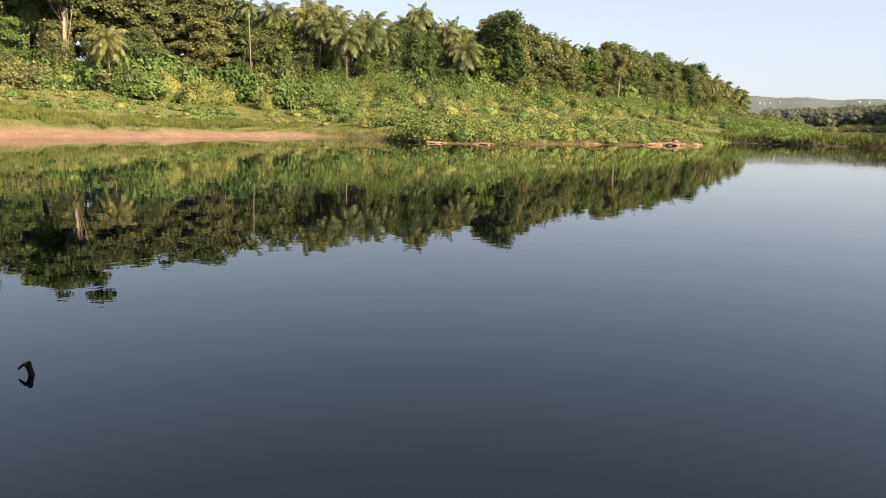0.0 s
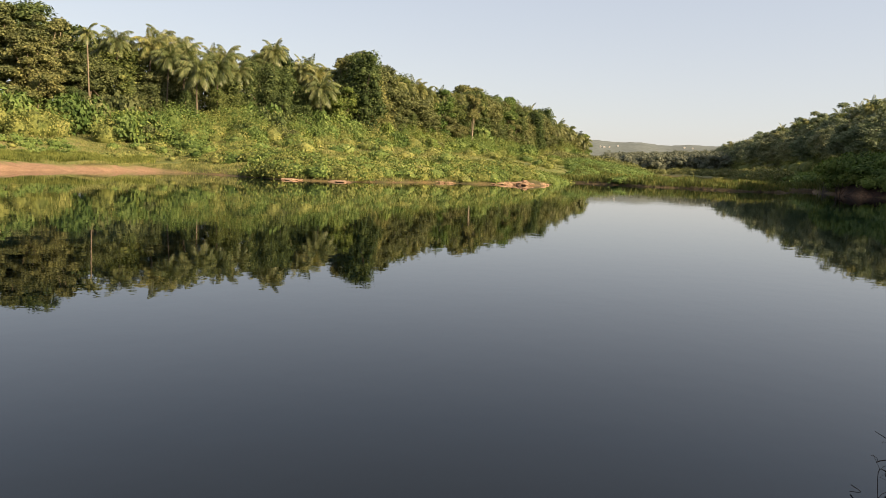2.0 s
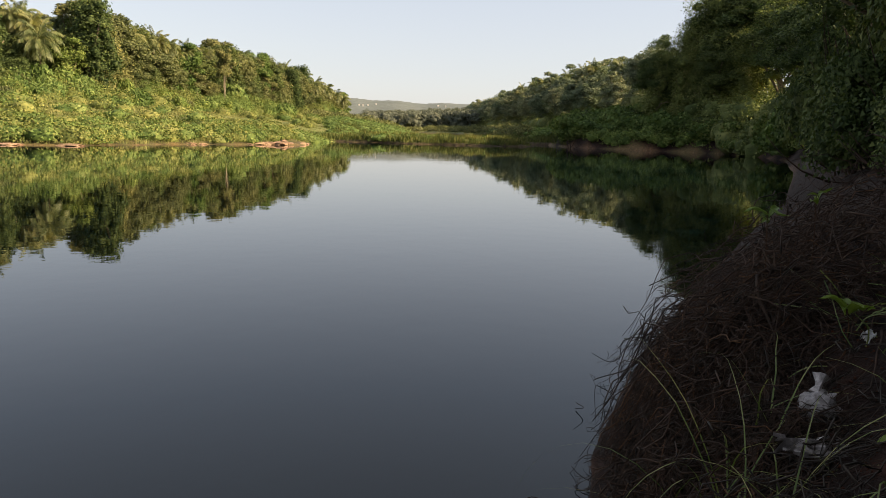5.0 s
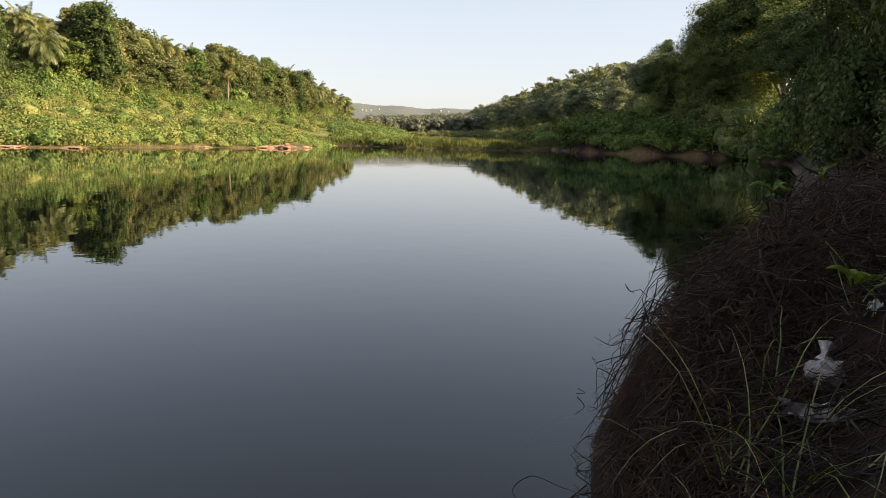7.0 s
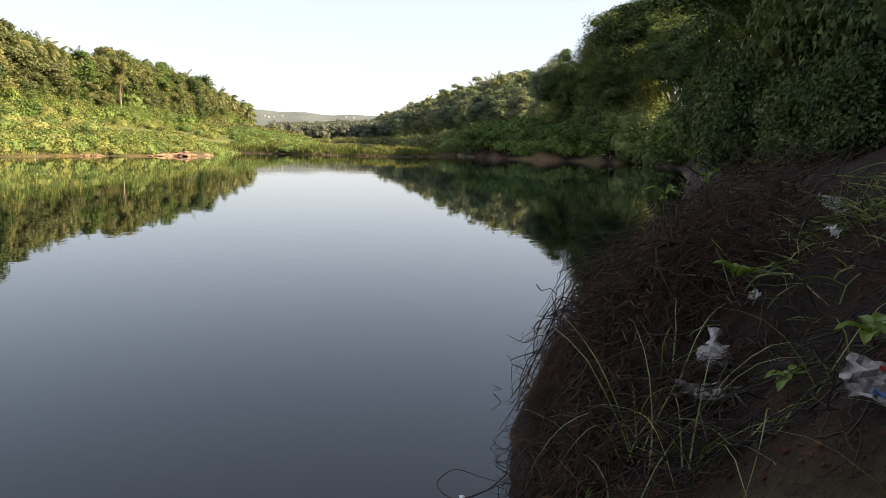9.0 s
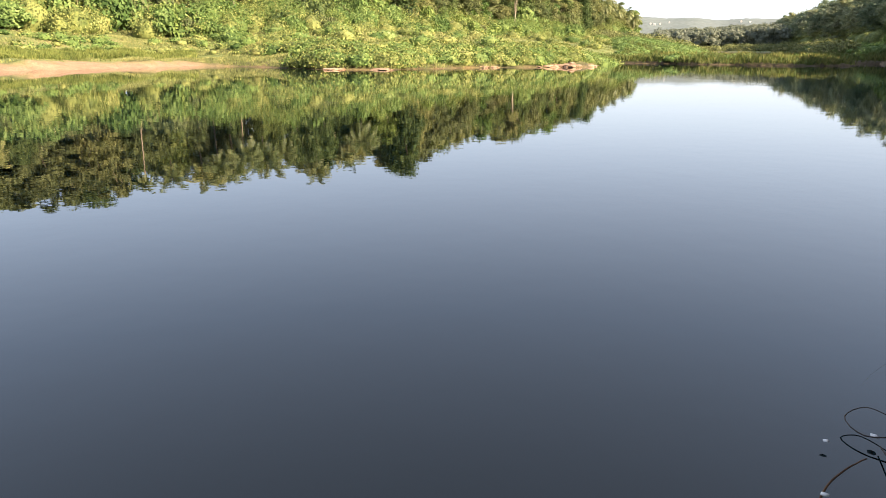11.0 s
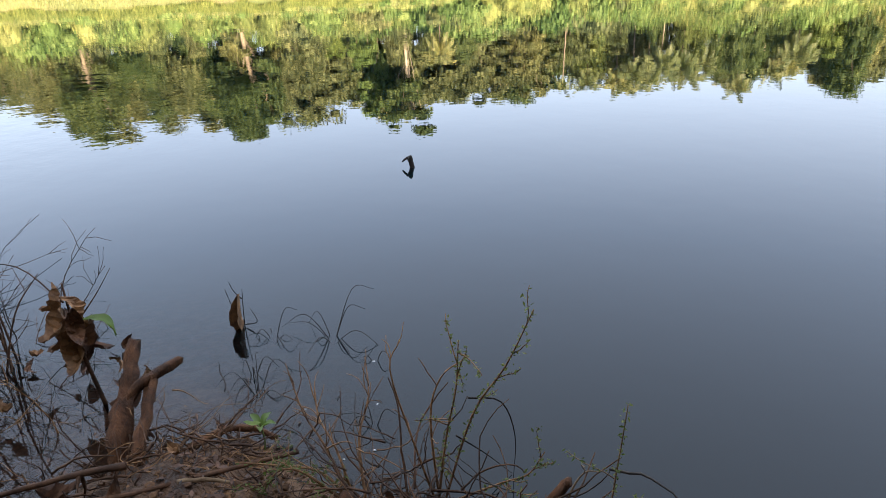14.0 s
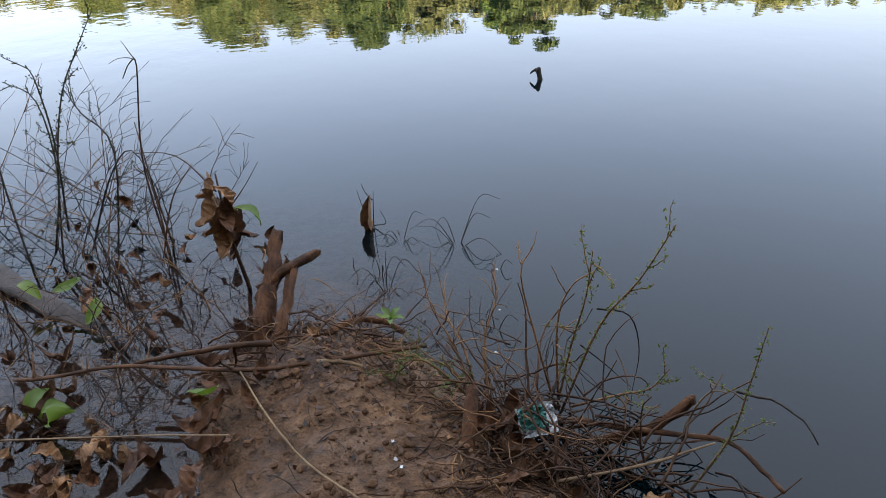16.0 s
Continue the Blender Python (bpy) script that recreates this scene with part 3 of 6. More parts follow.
TREE_LABEL = ["broad-leaved tree with a rounded olive-green crown", "tall tree draped with dark green creepers", "slender leafy tree with an olive crown",
              "deep green tree with a dense rounded crown", "olive-green tree hung with creepers to the ground", "fresh green leafy tree with a tall crown",
              "open-crowned tree with a pale bare trunk", "dark open-crowned tree with a pale trunk", "distant tree with a rounded crown in haze-paled green", "distant tree with a tall crown in haze-paled green",
              "tree cloaked in yellow-green creepers", "dark green tree with a dense rounded crown"]
PALMS = [palm_meshes(21), palm_meshes(22, 28), palm_meshes(23, 24)]
ARECA = palm_meshes(29, 11, 1.1)
BUSHES = [bush_mesh(31, LEAF_BRIGHT), bush_mesh(32, LEAF_BRIGHT), bush_mesh(33, LEAF_WARM), bush_mesh(34, LEAF_DARK), bush_mesh(35, LEAF_BRIGHT, 2600, 2.0, 1.1)]


def tree(kind, x, y, top, turn=0.0, wide=1.0, group="trees on the far bank", label=""):
    """A broad-leaved tree whose top reaches the given height above the water."""
    z = height(x, y)
    s = (top - z) / 9.9
    at = pose(x, y, z, 0, 0, turn) @ Matrix.Diagonal((s * wide, s * wide, s, 1))
    ob = thing("tree", label or TREE_LABEL[kind], "tree", group, at=at)
    part("trunk", BROADLEAF[kind][0], ob)
    part("crown", BROADLEAF[kind][1], ob)
    return ob


def palm(kind, x, y, centre, turn=0.0, wide=1.0, group="palms on the far bank", label="coconut palm with arching yellow-green fronds"):
    """A palm whose crown sits at the given height above the water."""
    z = height(x, y)
    trunk, *crown = ARECA if kind is None else PALMS[kind]
    ob = thing("palm_tree", label, "palm", group, at=pose(x, y, z, 0, 0, turn))
    stem = part("trunk", trunk, ob)
    stem.matrix_basis = Matrix.Diagonal((0.8, 0.8, centre - z, 1))
    for n, me in zip(("fronds", "frond_ribs", "coconuts"), crown):
        top = part(n, me, ob)
        top.matrix_basis = pose(0, 0, centre - z) @ Matrix.Scale(wide, 4)
    return ob


BUSH_LABEL = ["fresh green shrub smothered in creepers", "sunlit green shrub on the slope", "olive-green shrub on the slope", "dark green shrub in shade", "low spreading green creeper mound"]


def bush(kind, x, y, s, turn, tall=1.0, group="shrubs on the far bank"):
    ob = new("bush", BUSHES[kind])
    ob.matrix_basis = pose(x, y, height(x, y) - 0.15, 0, 0, turn) @ Matrix.Diagonal((s, s, s * tall, 1))
    return tagged(ob, BUSH_LABEL[kind], "shrub", group)


def plant_far_bank():
    rng = np.random.default_rng(5)
    for row, (back, gap, drop) in enumerate(((4.0, 3.1, 3.0), (10.0, 3.0, 0.1), (18.0, 4.0, -1.5))):
        a = -74.0
        while a < 22.6:
            d = tree_line(a) + back + rng.uniform(-1, 1)
            x, y = bearing(a, d)
            top = 1.75 + (skyline(a) - 1.75) * d / tree_line(a) - drop - (rng.uniform(0, 2.4) if a < 5 else rng.uniform(0, 4.5) - 1.0)
            if -15.5 < a < 2.5:
                top -= 0.6
            if row == 0:
                top = height(x, y) + (top - height(x, y)) * (rng.uniform(0.62, 0.95) if not -15 < a < 3 else rng.uniform(0.78, 1.0))
            kind = int(rng.choice([0, 1, 2, 3, 4, 5, 6], p=[0.2, 0.14, 0.18, 0.12, 0.2, 0.1, 0.06]))
            tree(kind, x, y, top, rng.uniform(0, 360), rng.uniform(1.0, 1.4))
            step_m = gap * rng.uniform(0.8, 1.3) * 1.2
            a += math.degrees(step_m / d) * (1.0 if a < 4 else max(0.42, 1.0 - (a - 4) / 26))
    # shrubs that mantle the slope below the trees
    extra = []
    for i in range(640):
        a = rng.uniform(-74, 22.3) if rng.random() < 0.6 else rng.uniform(-14, 22)
        d = tree_line(a) - rng.uniform(-6.0, 12.0) * (1.0 if a < 5 else 2.2)
        x, y = bearing(a, d)
        near = (tree_line(a) - d)
        if a < -5 and near > 5.0 + 3.0 * lumps(np.array([a]), np.array([0.0]), 4.0)[0]:
            continue
        s = rng.uniform(1.2, 2.3) * (1.0 - 0.035 * min(max(near, 0), 12)) * (1 + max(0, a - 3) * 0.05)
        if i < 200:
            bush(int(rng.choice([0, 1, 2, 3, 4], p=[0.3, 0.25, 0.18, 0.09, 0.18])), x, y, s, rng.uniform(0, 360), rng.uniform(0.9, 1.6))
        else:
            extra.append((np.array([x, y, height(x, y) + 0.5 * s]), np.array([1.25, 1.25, 1.1 * rng.uniform(0.8, 1.5)]) * s))
    # low growth scattered down to the water
    for i in range(420):
        a = rng.uniform(-9, 21) if rng.random() < 0.45 else rng.uniform(-70, -9)
        shore = float(np.interp(a, [-70, -32, -17, -10, -1, 14, 18, 21], [60, 56, 64, 68, 56, 67, 72, 100]))
        d = shore + rng.uniform(0, 1) * (tree_line(a) - 8 - shore)
        x, y = bearing(a, d)
        s = rng.uniform(0.4, 1.1) * (1.0 if a > -9 else 0.6) * (1 + max(0, d - 90) * 0.006)
        extra.append((np.array([x, y, height(x, y) + 0.25 * s]), np.array([1.5, 1.5, 0.8]) * s))
    # rounded tufts along the water's edge
    for i in range(260):
        a = rng.uniform(-4, 21.5)
        d = float(np.interp(a, [-4, -1, 3, 10, 14, 18, 20, 21.5], [57, 54.5, 54.5, 63, 66, 71, 80, 94])) + rng.uniform(0.8, 9) * rng.uniform(0.3, 1)
        x, y = bearing(a, d)
        s = rng.uniform(0.5, 1.15)
        extra.append((np.array([x, y, height(x, y) + 0.2 * s]), np.array([1.5, 1.3, 0.75]) * s))
    for mat, label, part_of in ((LEAF_BRIGHT, "dense green undergrowth on the far slope", 0), (LEAF_CREEPER, "green creepers and undergrowth on the far slope", 1)):
        some = extra[part_of::2]
        tagged(new("undergrowth", crown_mesh("undergrowth", rng, some, 260000, 0.27, 0.12, mat, 0.2)), label, "undergrowth", kind="stuff")


plant_far_bank()


def plant_palms():
    rng = np.random.default_rng(6)
    # bearing, height of the crown, range behind the tree line, width
    for a, z, back, w in ((-12.9, 13.2, 13.5, 1), (-11.2, 13.7, 10.5, 1), (-10, 12.9, 7.5, 1), (-8.1, 11.9, 3, 1.25), (-7, 13.5, 13.5, 1), (-6, 13.8, 12, 1), (-5, 12.4, 9, 1), (-3.4, 14.1, 13.5, 1),
                          (-2.4, 15.4, 10.5, 1.05), (-0.2, 14.2, 10.5, 1), (0.9, 13.9, 6, 1), (1.3, 12.4, 1.5, 1.3), (5.9, 16.9, 10.5, 1), (7.2, 16.1, 9, 1), (9, 17.0, 9, 1), (10.1, 16.0, 12, 1),
                          (11.6, 17.0, 12, 1), (12.6, 17.6, 12, 1), (6.5, 17.1, 7.5, 1), (8.1, 16.4, 7.5, 0.95), (8.6, 17.1, 13.5, 1), (9.6, 16.8, 7.5, 1), (10.8, 17.3, 9, 1), (12.1, 17.3, 7.5, 0.95),
                          (14.8, 18.7, 9, 1), (15.8, 18.5, 9, 0.9), (17.2, 18.6, 9, 0.9), (18.8, 17.6, 7.5, 0.9), (20.2, 16.2, 6, 0.9), (-13.6, 13.8, 10.5, 1), (-10.6, 14.4, 13.5, 1.05), (-8.8, 13.3, 7.5, 1.05),
                          (-6.5, 12.7, 6, 1.05), (-4.2, 13.5, 12, 1), (0.4, 14.7, 12, 1), (14.2, 18.4, 10.5, 1), (18, 18.4, 12, 1.1), (19.4, 17.6, 10.5, 1.1), (20.4, 16.3, 10.5, 1.1), (21.2, 15.4, 9, 1.1),
                          (21.9, 14.6, 7.5, 1.1), (22.5, 13.2, 4.5, 1.1), (-25.4, 9.7, -3.8, 0.9), (-31.5, 14.8, 12, 1), (-36.5, 15.4, 12, 1), (-14.4, 12.6, 12, 1), (-9.2, 14.0, 15, 1), (-1.2, 13.5, 15, 1),
                          (3, 15.5, 13.5, 1)):
        d = tree_line(a) + back
        x, y = bearing(a, d)
        z = 1.75 + (z - 1.75) * d / tree_line(a) - 0.9
        palm(int(rng.integers(0, 3)), x, y, z, rng.uniform(0, 360), w * 1.4 * rng.uniform(0.85, 1.1) * max(1.0, d / 110) ** 0.4,
             label="leaning coconut palm with sunlit yellowish fronds" if w > 1.15 else "coconut palm with arching yellow-green fronds")
    x, y = bearing(-15.5, tree_line(-15.5) + 6)
    palm(None, x, y, 14.2, 0, 1.5, label="slim areca palm standing above the canopy")
    # trees that stand out
    x, y = bearing(4.1, tree_line(4.1) + 3)
    tree(1, x, y, 19.2, 40, 1.15, label="tall dark tree smothered in creepers")
    x, y = bearing(5.3, tree_line(5.3) + 2)
    tree(4, x, y, 16.2, 140, 1.1)
    x, y = bearing(13.5, tree_line(13.5) - 4)
    tree(6, x, y, 20.4, 10, 0.62, label="open-crowned tree with a tall pale bare trunk")
    x, y = bearing(-28.1, tree_line(-28.1) + 4)
    tree(7, x, y, 19.6, 10, 0.9)
    for a in (-40.7, -52.0):
        x, y = bearing(a, tree_line(a) + 3)
        tree(3, x, y, 18.6 if a > -45 else 17.3, 80, 1.0)


plant_palms()


def near_tree_meshes():
    """A wide tree with fine leaves, ten metres high."""
    rng = np.random.default_rng(37)
    blobs = []
    for _ in range(34):
        a, r, z = rng.uniform(0, 6.28), 3.0 * math.sqrt(rng.uniform(0.02, 1)), rng.uniform(3.6, 9.0)
        blobs.append((np.array([r * math.cos(a), r * math.sin(a), z]), rng.uniform(0.6, 1.15) * np.array([1.1, 1.1, 0.8])))
    crown = crown_mesh("crown", rng, blobs, 30000, 0.19, 0.075, LEAF_DARK, 0.5, core_size=0.55)
    spine = wander(rng, (0, 0, -0.5), (0, 0, 1), 7.5, 7, 0.08)
    pieces = [tube(spine, taper(0.2, 0.06, 8), 8)]
    for b, _ in blobs[:20]:
        s = spine[int(rng.integers(2, 6))]
        pieces.append(tube([s, (s + b) / 2 + rng.normal(0, 0.2, 3) + [0, 0, 0.3], b], [0.08, 0.05, 0.015], 5))
    return mesh("trunk", *joined(pieces), BARK, True), crown


NEAR_TREE = near_tree_meshes()


def near_bush_meshes(seed):
    """Leaves and stems of a shrub seen from close by."""
    rng = np.random.default_rng(seed)
    blobs = [(np.array([0, 0, 0.6]), np.array([0.9, 0.9, 0.7]))]
    for _ in range(16):
        a, r = rng.uniform(0, 6.28), rng.uniform(0.3, 1.15)
        blobs.append((np.array([r * math.cos(a), r * math.sin(a), rng.uniform(0.2, 1.5)]), rng.uniform(0.22, 0.42) * np.array([1.1, 1.1, 0.9])))
    leaves = crown_mesh("leaves", rng, blobs, 11000, 0.11, 0.04, LEAF_DARK, 0.2, core_size=0.6)
    stems = [tube(wander(rng, (rng.normal(0, 0.15), rng.normal(0, 0.15), -0.3), (rng.normal(0, 0.5), rng.normal(0, 0.5), 1), rng.uniform(1.2, 2.3), 7, 0.15), taper(0.025, 0.004, 8), 5) for _ in range(16)]
    return leaves, [mesh("stem", *s, ROOT, True) for s in stems]


NEAR_BUSHES = [near_bush_meshes(38), near_bush_meshes(39)]


def near_bush(x, y, s, turn, tall):
    ob = thing("bush", "dark dense shrub hanging over the shaded bank", "shrub", "shrubs on the near bank", at=pose(x, y, height(x, y) - 0.1, 0, 0, turn) @ Matrix.Diagonal((s, s, s * tall, 1)))
    leaves, stems = NEAR_BUSHES[int(abs(turn)) % 2]
    part("leaves", leaves, ob)
    for st in stems:
        part("stem", st, ob)
    return ob


# right bank, downstream on the near side: bearing, range, top, width
RIGHT_LINE = [(33.2, 480, 23.5), (34.8, 430, 26.0), (36.6, 350, 26.0), (39.4, 260, 24.0), (43.0, 190, 22.0), (45.7, 150, 17.4), (46.5, 135, 19.4), (48.2, 120, 19.8)]


def plant_right_bank():
    rng = np.random.default_rng(7)
    for row, (back, drop) in enumerate(((0.97, 2.6), (1.04, 0.4), (1.13, -0.4))):
        a = 33.2
        while a < 48.5:
            d = float(np.interp(a, [r[0] for r in RIGHT_LINE], [r[1] for r in RIGHT_LINE])) * back
            top = float(np.interp(a, [r[0] for r in RIGHT_LINE], [r[2] for r in RIGHT_LINE])) * back - 1.4 * drop * rng.uniform(0.6, 1.4)
            x, y = bearing(a, d)
            # beyond this range the trees take the leaves with haze in their colour
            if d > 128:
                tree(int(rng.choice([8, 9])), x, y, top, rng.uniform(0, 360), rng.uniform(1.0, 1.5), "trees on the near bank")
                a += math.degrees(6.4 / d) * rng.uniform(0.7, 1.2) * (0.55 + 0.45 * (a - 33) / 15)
                continue
            tree(int(rng.choice([0, 1, 2, 3, 4, 5, 7], p=[0.26, 0.1, 0.2, 0.08, 0.2, 0.1, 0.06])), x, y, top, rng.uniform(0, 360), rng.uniform(1.0, 1.5), "trees on the near bank")
            a += math.degrees(6.4 / d) * rng.uniform(0.7, 1.2) * (0.55 + 0.45 * (a - 33) / 15)
    for a, z in ((36.8, 24.0), (37.8, 23.5), (38.6, 22.5), (40.4, 21.5), (41.6, 21.0), (42.4, 20.5), (44.4, 18.0)):
        d = float(np.interp(a, [r[0] for r in RIGHT_LINE], [r[1] for r in RIGHT_LINE])) * 1.03
        palm(int(rng.integers(0, 3)), *bearing(a, d), z, rng.uniform(0, 360), 2.0, "palms on the near bank", "coconut palm among darker trees")
    # the creeper-clad tree that catches the sun, and the dark ones behind it
    tree(10, *bearing(49.5, 112), 19.6, 20, 1.2, "trees on the near bank", "sunlit tree cloaked in yellow-green creepers")
    tree(11, *bearing(47.4, 113), 15.8, 20, 1.0, "trees on the near bank")
    tree(10, *bearing(50.9, 109), 14.6, 20, 0.9, "trees on the near bank", "slim sunlit tree cloaked in creepers")
    for x, y, s, t in ((9.4, 4.4, 0.8, 1.2), (11.0, 5.3, 0.9, 1.3), (7.8, 3.3, 0.6, 1.1), (12.2, 6.4, 1.0, 1.3), (10, 4.0, 1.0, 1.8), (14.5, 7.8, 1.1, 1.5), (12.5, 5.0, 1.2, 2.0), (8.6, 2.8, 0.9, 1.7), (18, 9.6, 1.3, 1.7), (22, 12.2, 1.4, 1.8), (27, 15.4, 1.5, 1.8), (33, 19.0, 1.6, 1.8), (9.5, 1.4, 1.0, 2.0), (10.4, 2.4, 1.2, 2.2), (12.4, 3.4, 1.3, 2.4), (8.4, 0.4, 0.9, 2.0), (14.5, 4, 1.5, 2.4), (6.6, 2.4, 0.5, 1.2), (17, 6.5, 1.5, 2.4), (21, 8.5, 1.6, 2.4), (26, 11.5, 1.8, 2.6)):
        near_bush(x, y, s, rng.uniform(0, 360), t)
    for a, d, top in ((51.5, 116, 24.2), (52.8, 113, 26.2), (54.2, 113, 27.5), (55.6, 122, 28.9), (57.2, 128, 30.4), (53.4, 130, 29.0), (52.4, 108, 17.6), (53.4, 108, 19.8), (51.7, 110, 15.0)):
        tree(int(rng.choice([10, 11], p=[0.3, 0.7])), *bearing(a, d), top, rng.uniform(0, 360), 1.2, "trees on the near bank")
    for a, d, top in ((59, 70, 15), (58.2, 82, 18), (60, 64, 14), (56.6, 100, 21)):
        tree(11, *bearing(a, d), top, rng.uniform(0, 360), 1.3, "trees on the near bank")
    # shrubs along the water
    for _ in range(150):
        a = rng.uniform(40.5, 62)
        lo = float(np.interp(a, [40.5, 43, 46, 49, 52, 55, 62], [108, 105, 104, 102, 98, 88, 36]))
        d = lo + rng.uniform(2.0, 20)
        x, y = bearing(a, d)
        bush(int(rng.choice([0, 1, 3, 4], p=[0.35, 0.25, 0.15, 0.25])), x, y, rng.uniform(1.1, 2.2), rng.uniform(0, 360), rng.uniform(0.7, 1.3), "shrubs on the near bank")
    cover = []
    for _ in range(330):
        a = rng.uniform(32.5, 58)
        d = float(np.interp(a, [r[0] for r in RIGHT_LINE] + [52, 58], [r[1] for r in RIGHT_LINE] + [106, 80])) * rng.uniform(0.92, 1.1)
        x, y = bearing(a, d)
        s = rng.uniform(1.3, 2.5) * max(1.0, d / 140)
        cover.append((np.array([x, y, height(x, y) + rng.uniform(0.4, 3.8)]), np.array([1.4, 1.4, 1.3]) * s))
    tagged(new("undergrowth", crown_mesh("undergrowth", rng, cover, 120000, 0.40, 0.18, LEAF_CREEPER, 0.3, core_size=0.75)), "green undergrowth below the trees of the near bank", "undergrowth", kind="stuff")
    edge = []
    for _ in range(170):
        i = int(rng.integers(0, 6))
        p, q = ((40, 25.5), (64, 42), (75, 54), (77, 63), (73, 72), (70, 78), (76, 92))[i:i + 2]
        f, s = rng.uniform(), rng.uniform(0.5, 1.15)
        x, y = p[0] + (q[0] - p[0]) * f + rng.uniform(1.5, 3.6), p[1] + (q[1] - p[1]) * f - rng.uniform(0.3, 1.6)
        edge.append((np.array([x, y, max(height(x, y), 0.2) + 0.15]), np.array([1.3, 1.3, 1.0]) * s))
    tagged(new("undergrowth", crown_mesh("undergrowth", rng, edge, 26000, 0.36, 0.16, LEAF_BRIGHT, 0.4)), "green creepers trailing down the near bank", "undergrowth", kind="stuff")
    # trees above the landing, behind the camera and beside it: mostly unseen, added to shade the water's edge
    for x, y, top in ((23, 10, 14), (5, -8, 12), (14, -6, 14), (1, -10, 12), (-5, -9, 11), (-11, -11, 11), (20, -2, 15), (8, -12, 14), (-18, -16, 12), (28, 4, 16)):
        tree(int(rng.choice([0, 1, 3, 4])), x, y, top, rng.uniform(0, 360), 1.3, "trees on the near bank")

    # the ones out of view close gaps in the sun's path to the landing
    for x, y, top in ((9.5, -0.6, 8.5), (6.3, -2.6, 7.5), (12.5, 1.8, 10), (3.2, -4.6, 7.5), (17, 4.5, 12), (9, -4.5, 11), (5.8, -5.8, 9.5), (8.6, -8.0, 12), (11.5, -4.0, 12), (18.2, 9.0, 11), (13.2, 5.4, 8.5), (24.5, 12.5, 13), (31, 16.5, 14), (1.0, -7.0, 10), (7.4, -6.4, 10.5), (9.8, -8.6, 13), (3.9, -5.2, 8), (6.6, -4.4, 9)):
        z = height(x, y)
        ob = thing("tree", "leafy tree overhanging the bank in deep shade", "tree", "trees on the near bank", at=pose(x, y, z, 0, 0, rng.uniform(0, 360)) @ Matrix.Diagonal((1.25, 1.25, (top - z) / 9.9, 1)))
        part("trunk", NEAR_TREE[0], ob)
        part("crown", NEAR_TREE[1], ob)


plant_right_bank()


# ---- distance ----
def far_woods():
    rng = np.random.default_rng(8)
    blobs = []
    for _ in range(520):
        a, d = rng.uniform(21.0, 36.5), rng.uniform(430, 540)
        x, y = bearing(a, d)
        z = height(x, y)
        t = 1.75 + d * math.tan(radians(np.interp(a, [23.5, 25, 28, 31, 34], [1.3, 1.75, 1.95, 2.15, 2.4]))) - rng.uniform(0, 4.0) - (540 - d) * 0.03
        for k in range(3):
            blobs.append((np.array([x + rng.normal(0, 2), y + rng.normal(0, 2), z + (t - z) * (0.35 + 0.22 * k)]), np.array([3.1, 3.1, 2.6]) * rng.uniform(0.5, 1.3)))
    ob = new("far_woods", crown_mesh("far_woods", rng, blobs, 170000, 1.1, 0.46, LEAF_FAR_HAZED, core_size=0.9))
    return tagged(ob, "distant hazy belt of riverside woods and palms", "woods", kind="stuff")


far_woods()
# blue-grey base colour holds the haze that lies over the wooded slope
HILL = surface("hazed_hill", (0.085, 0.105, 0.105), (0.125, 0.145, 0.14), 0.02, 1.0, 0.0, 0.12, spread=0.5)


def hill_height(a, d):
    """Height of the far hill by bearing and range: it climbs from 1100 m to its crest at 1640 m."""
    crest = 64 + 2.2 * math.sin(a * 0.55 + 1.0) + 1.4 * math.sin(a * 1.7) 
    crest += (1.1 * math.sin(a * 7.3) + 0.8 * math.sin(a * 13.1)) * ((d - 1100) / 540) ** 8
    return crest * math.sin(math.pi * (0.02 + 0.48 * (d - 1100) / 540)) + 2


def hill():
    n, rows = 160, 9
    verts, faces = [], []
    for j in range(rows):
        for i in range(n):
            a, d = 8 + 40 * i / (n - 1), 1100 + 540 * j / (rows - 1)
            verts.append((*bearing(a, d), hill_height(a, d)))
    for j in range(rows - 1):
        for i in range(n - 1):
            faces.append((j * n + i, j * n + i + 1, (j + 1) * n + i + 1, (j + 1) * n + i))
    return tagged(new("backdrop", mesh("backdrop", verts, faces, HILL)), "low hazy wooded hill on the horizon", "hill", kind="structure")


hill()
WHITE_WALL = surface("white_wall", (0.72, 0.70, 0.66), (0.82, 0.80, 0.76), 0.5, 0.9, 0.0, 5.0)
ROOF = surface("roof", (0.35, 0.32, 0.30), (0.5, 0.46, 0.42), 0.5, 0.9, 0.0, 5.0)


def far_house(a, d, z, w, h):
    x, y = bearing(a, d)
    ob = thing("house", "small white house on the distant hill", "house", "houses on the hill", at=pose(x, y, z, 0, 0, -a))
    walls = [(-w, -3, -2), (w, -3, -2), (w, 3, -2), (-w, 3, -2), (-w, -3, h), (w, -3, h), (w, 3, h), (-w, 3, h)]
    part("wall", mesh("wall", walls, [(0, 1, 5, 4), (1, 2, 6, 5), (2, 3, 7, 6), (3, 0, 4, 7)], WHITE_WALL), ob)
    eaves = [(-w - 0.6, -3.6, h), (w + 0.6, -3.6, h), (w + 0.6, 3.6, h), (-w - 0.6, 3.6, h), (-w * 0.7, 0, h + 1.4), (w * 0.7, 0, h + 1.4)]
    part("roof", mesh("roof", eaves, [(0, 1, 5, 4), (1, 2, 5), (2, 3, 4, 5), (3, 0, 4), (3, 2, 1, 0)], ROOF), ob)


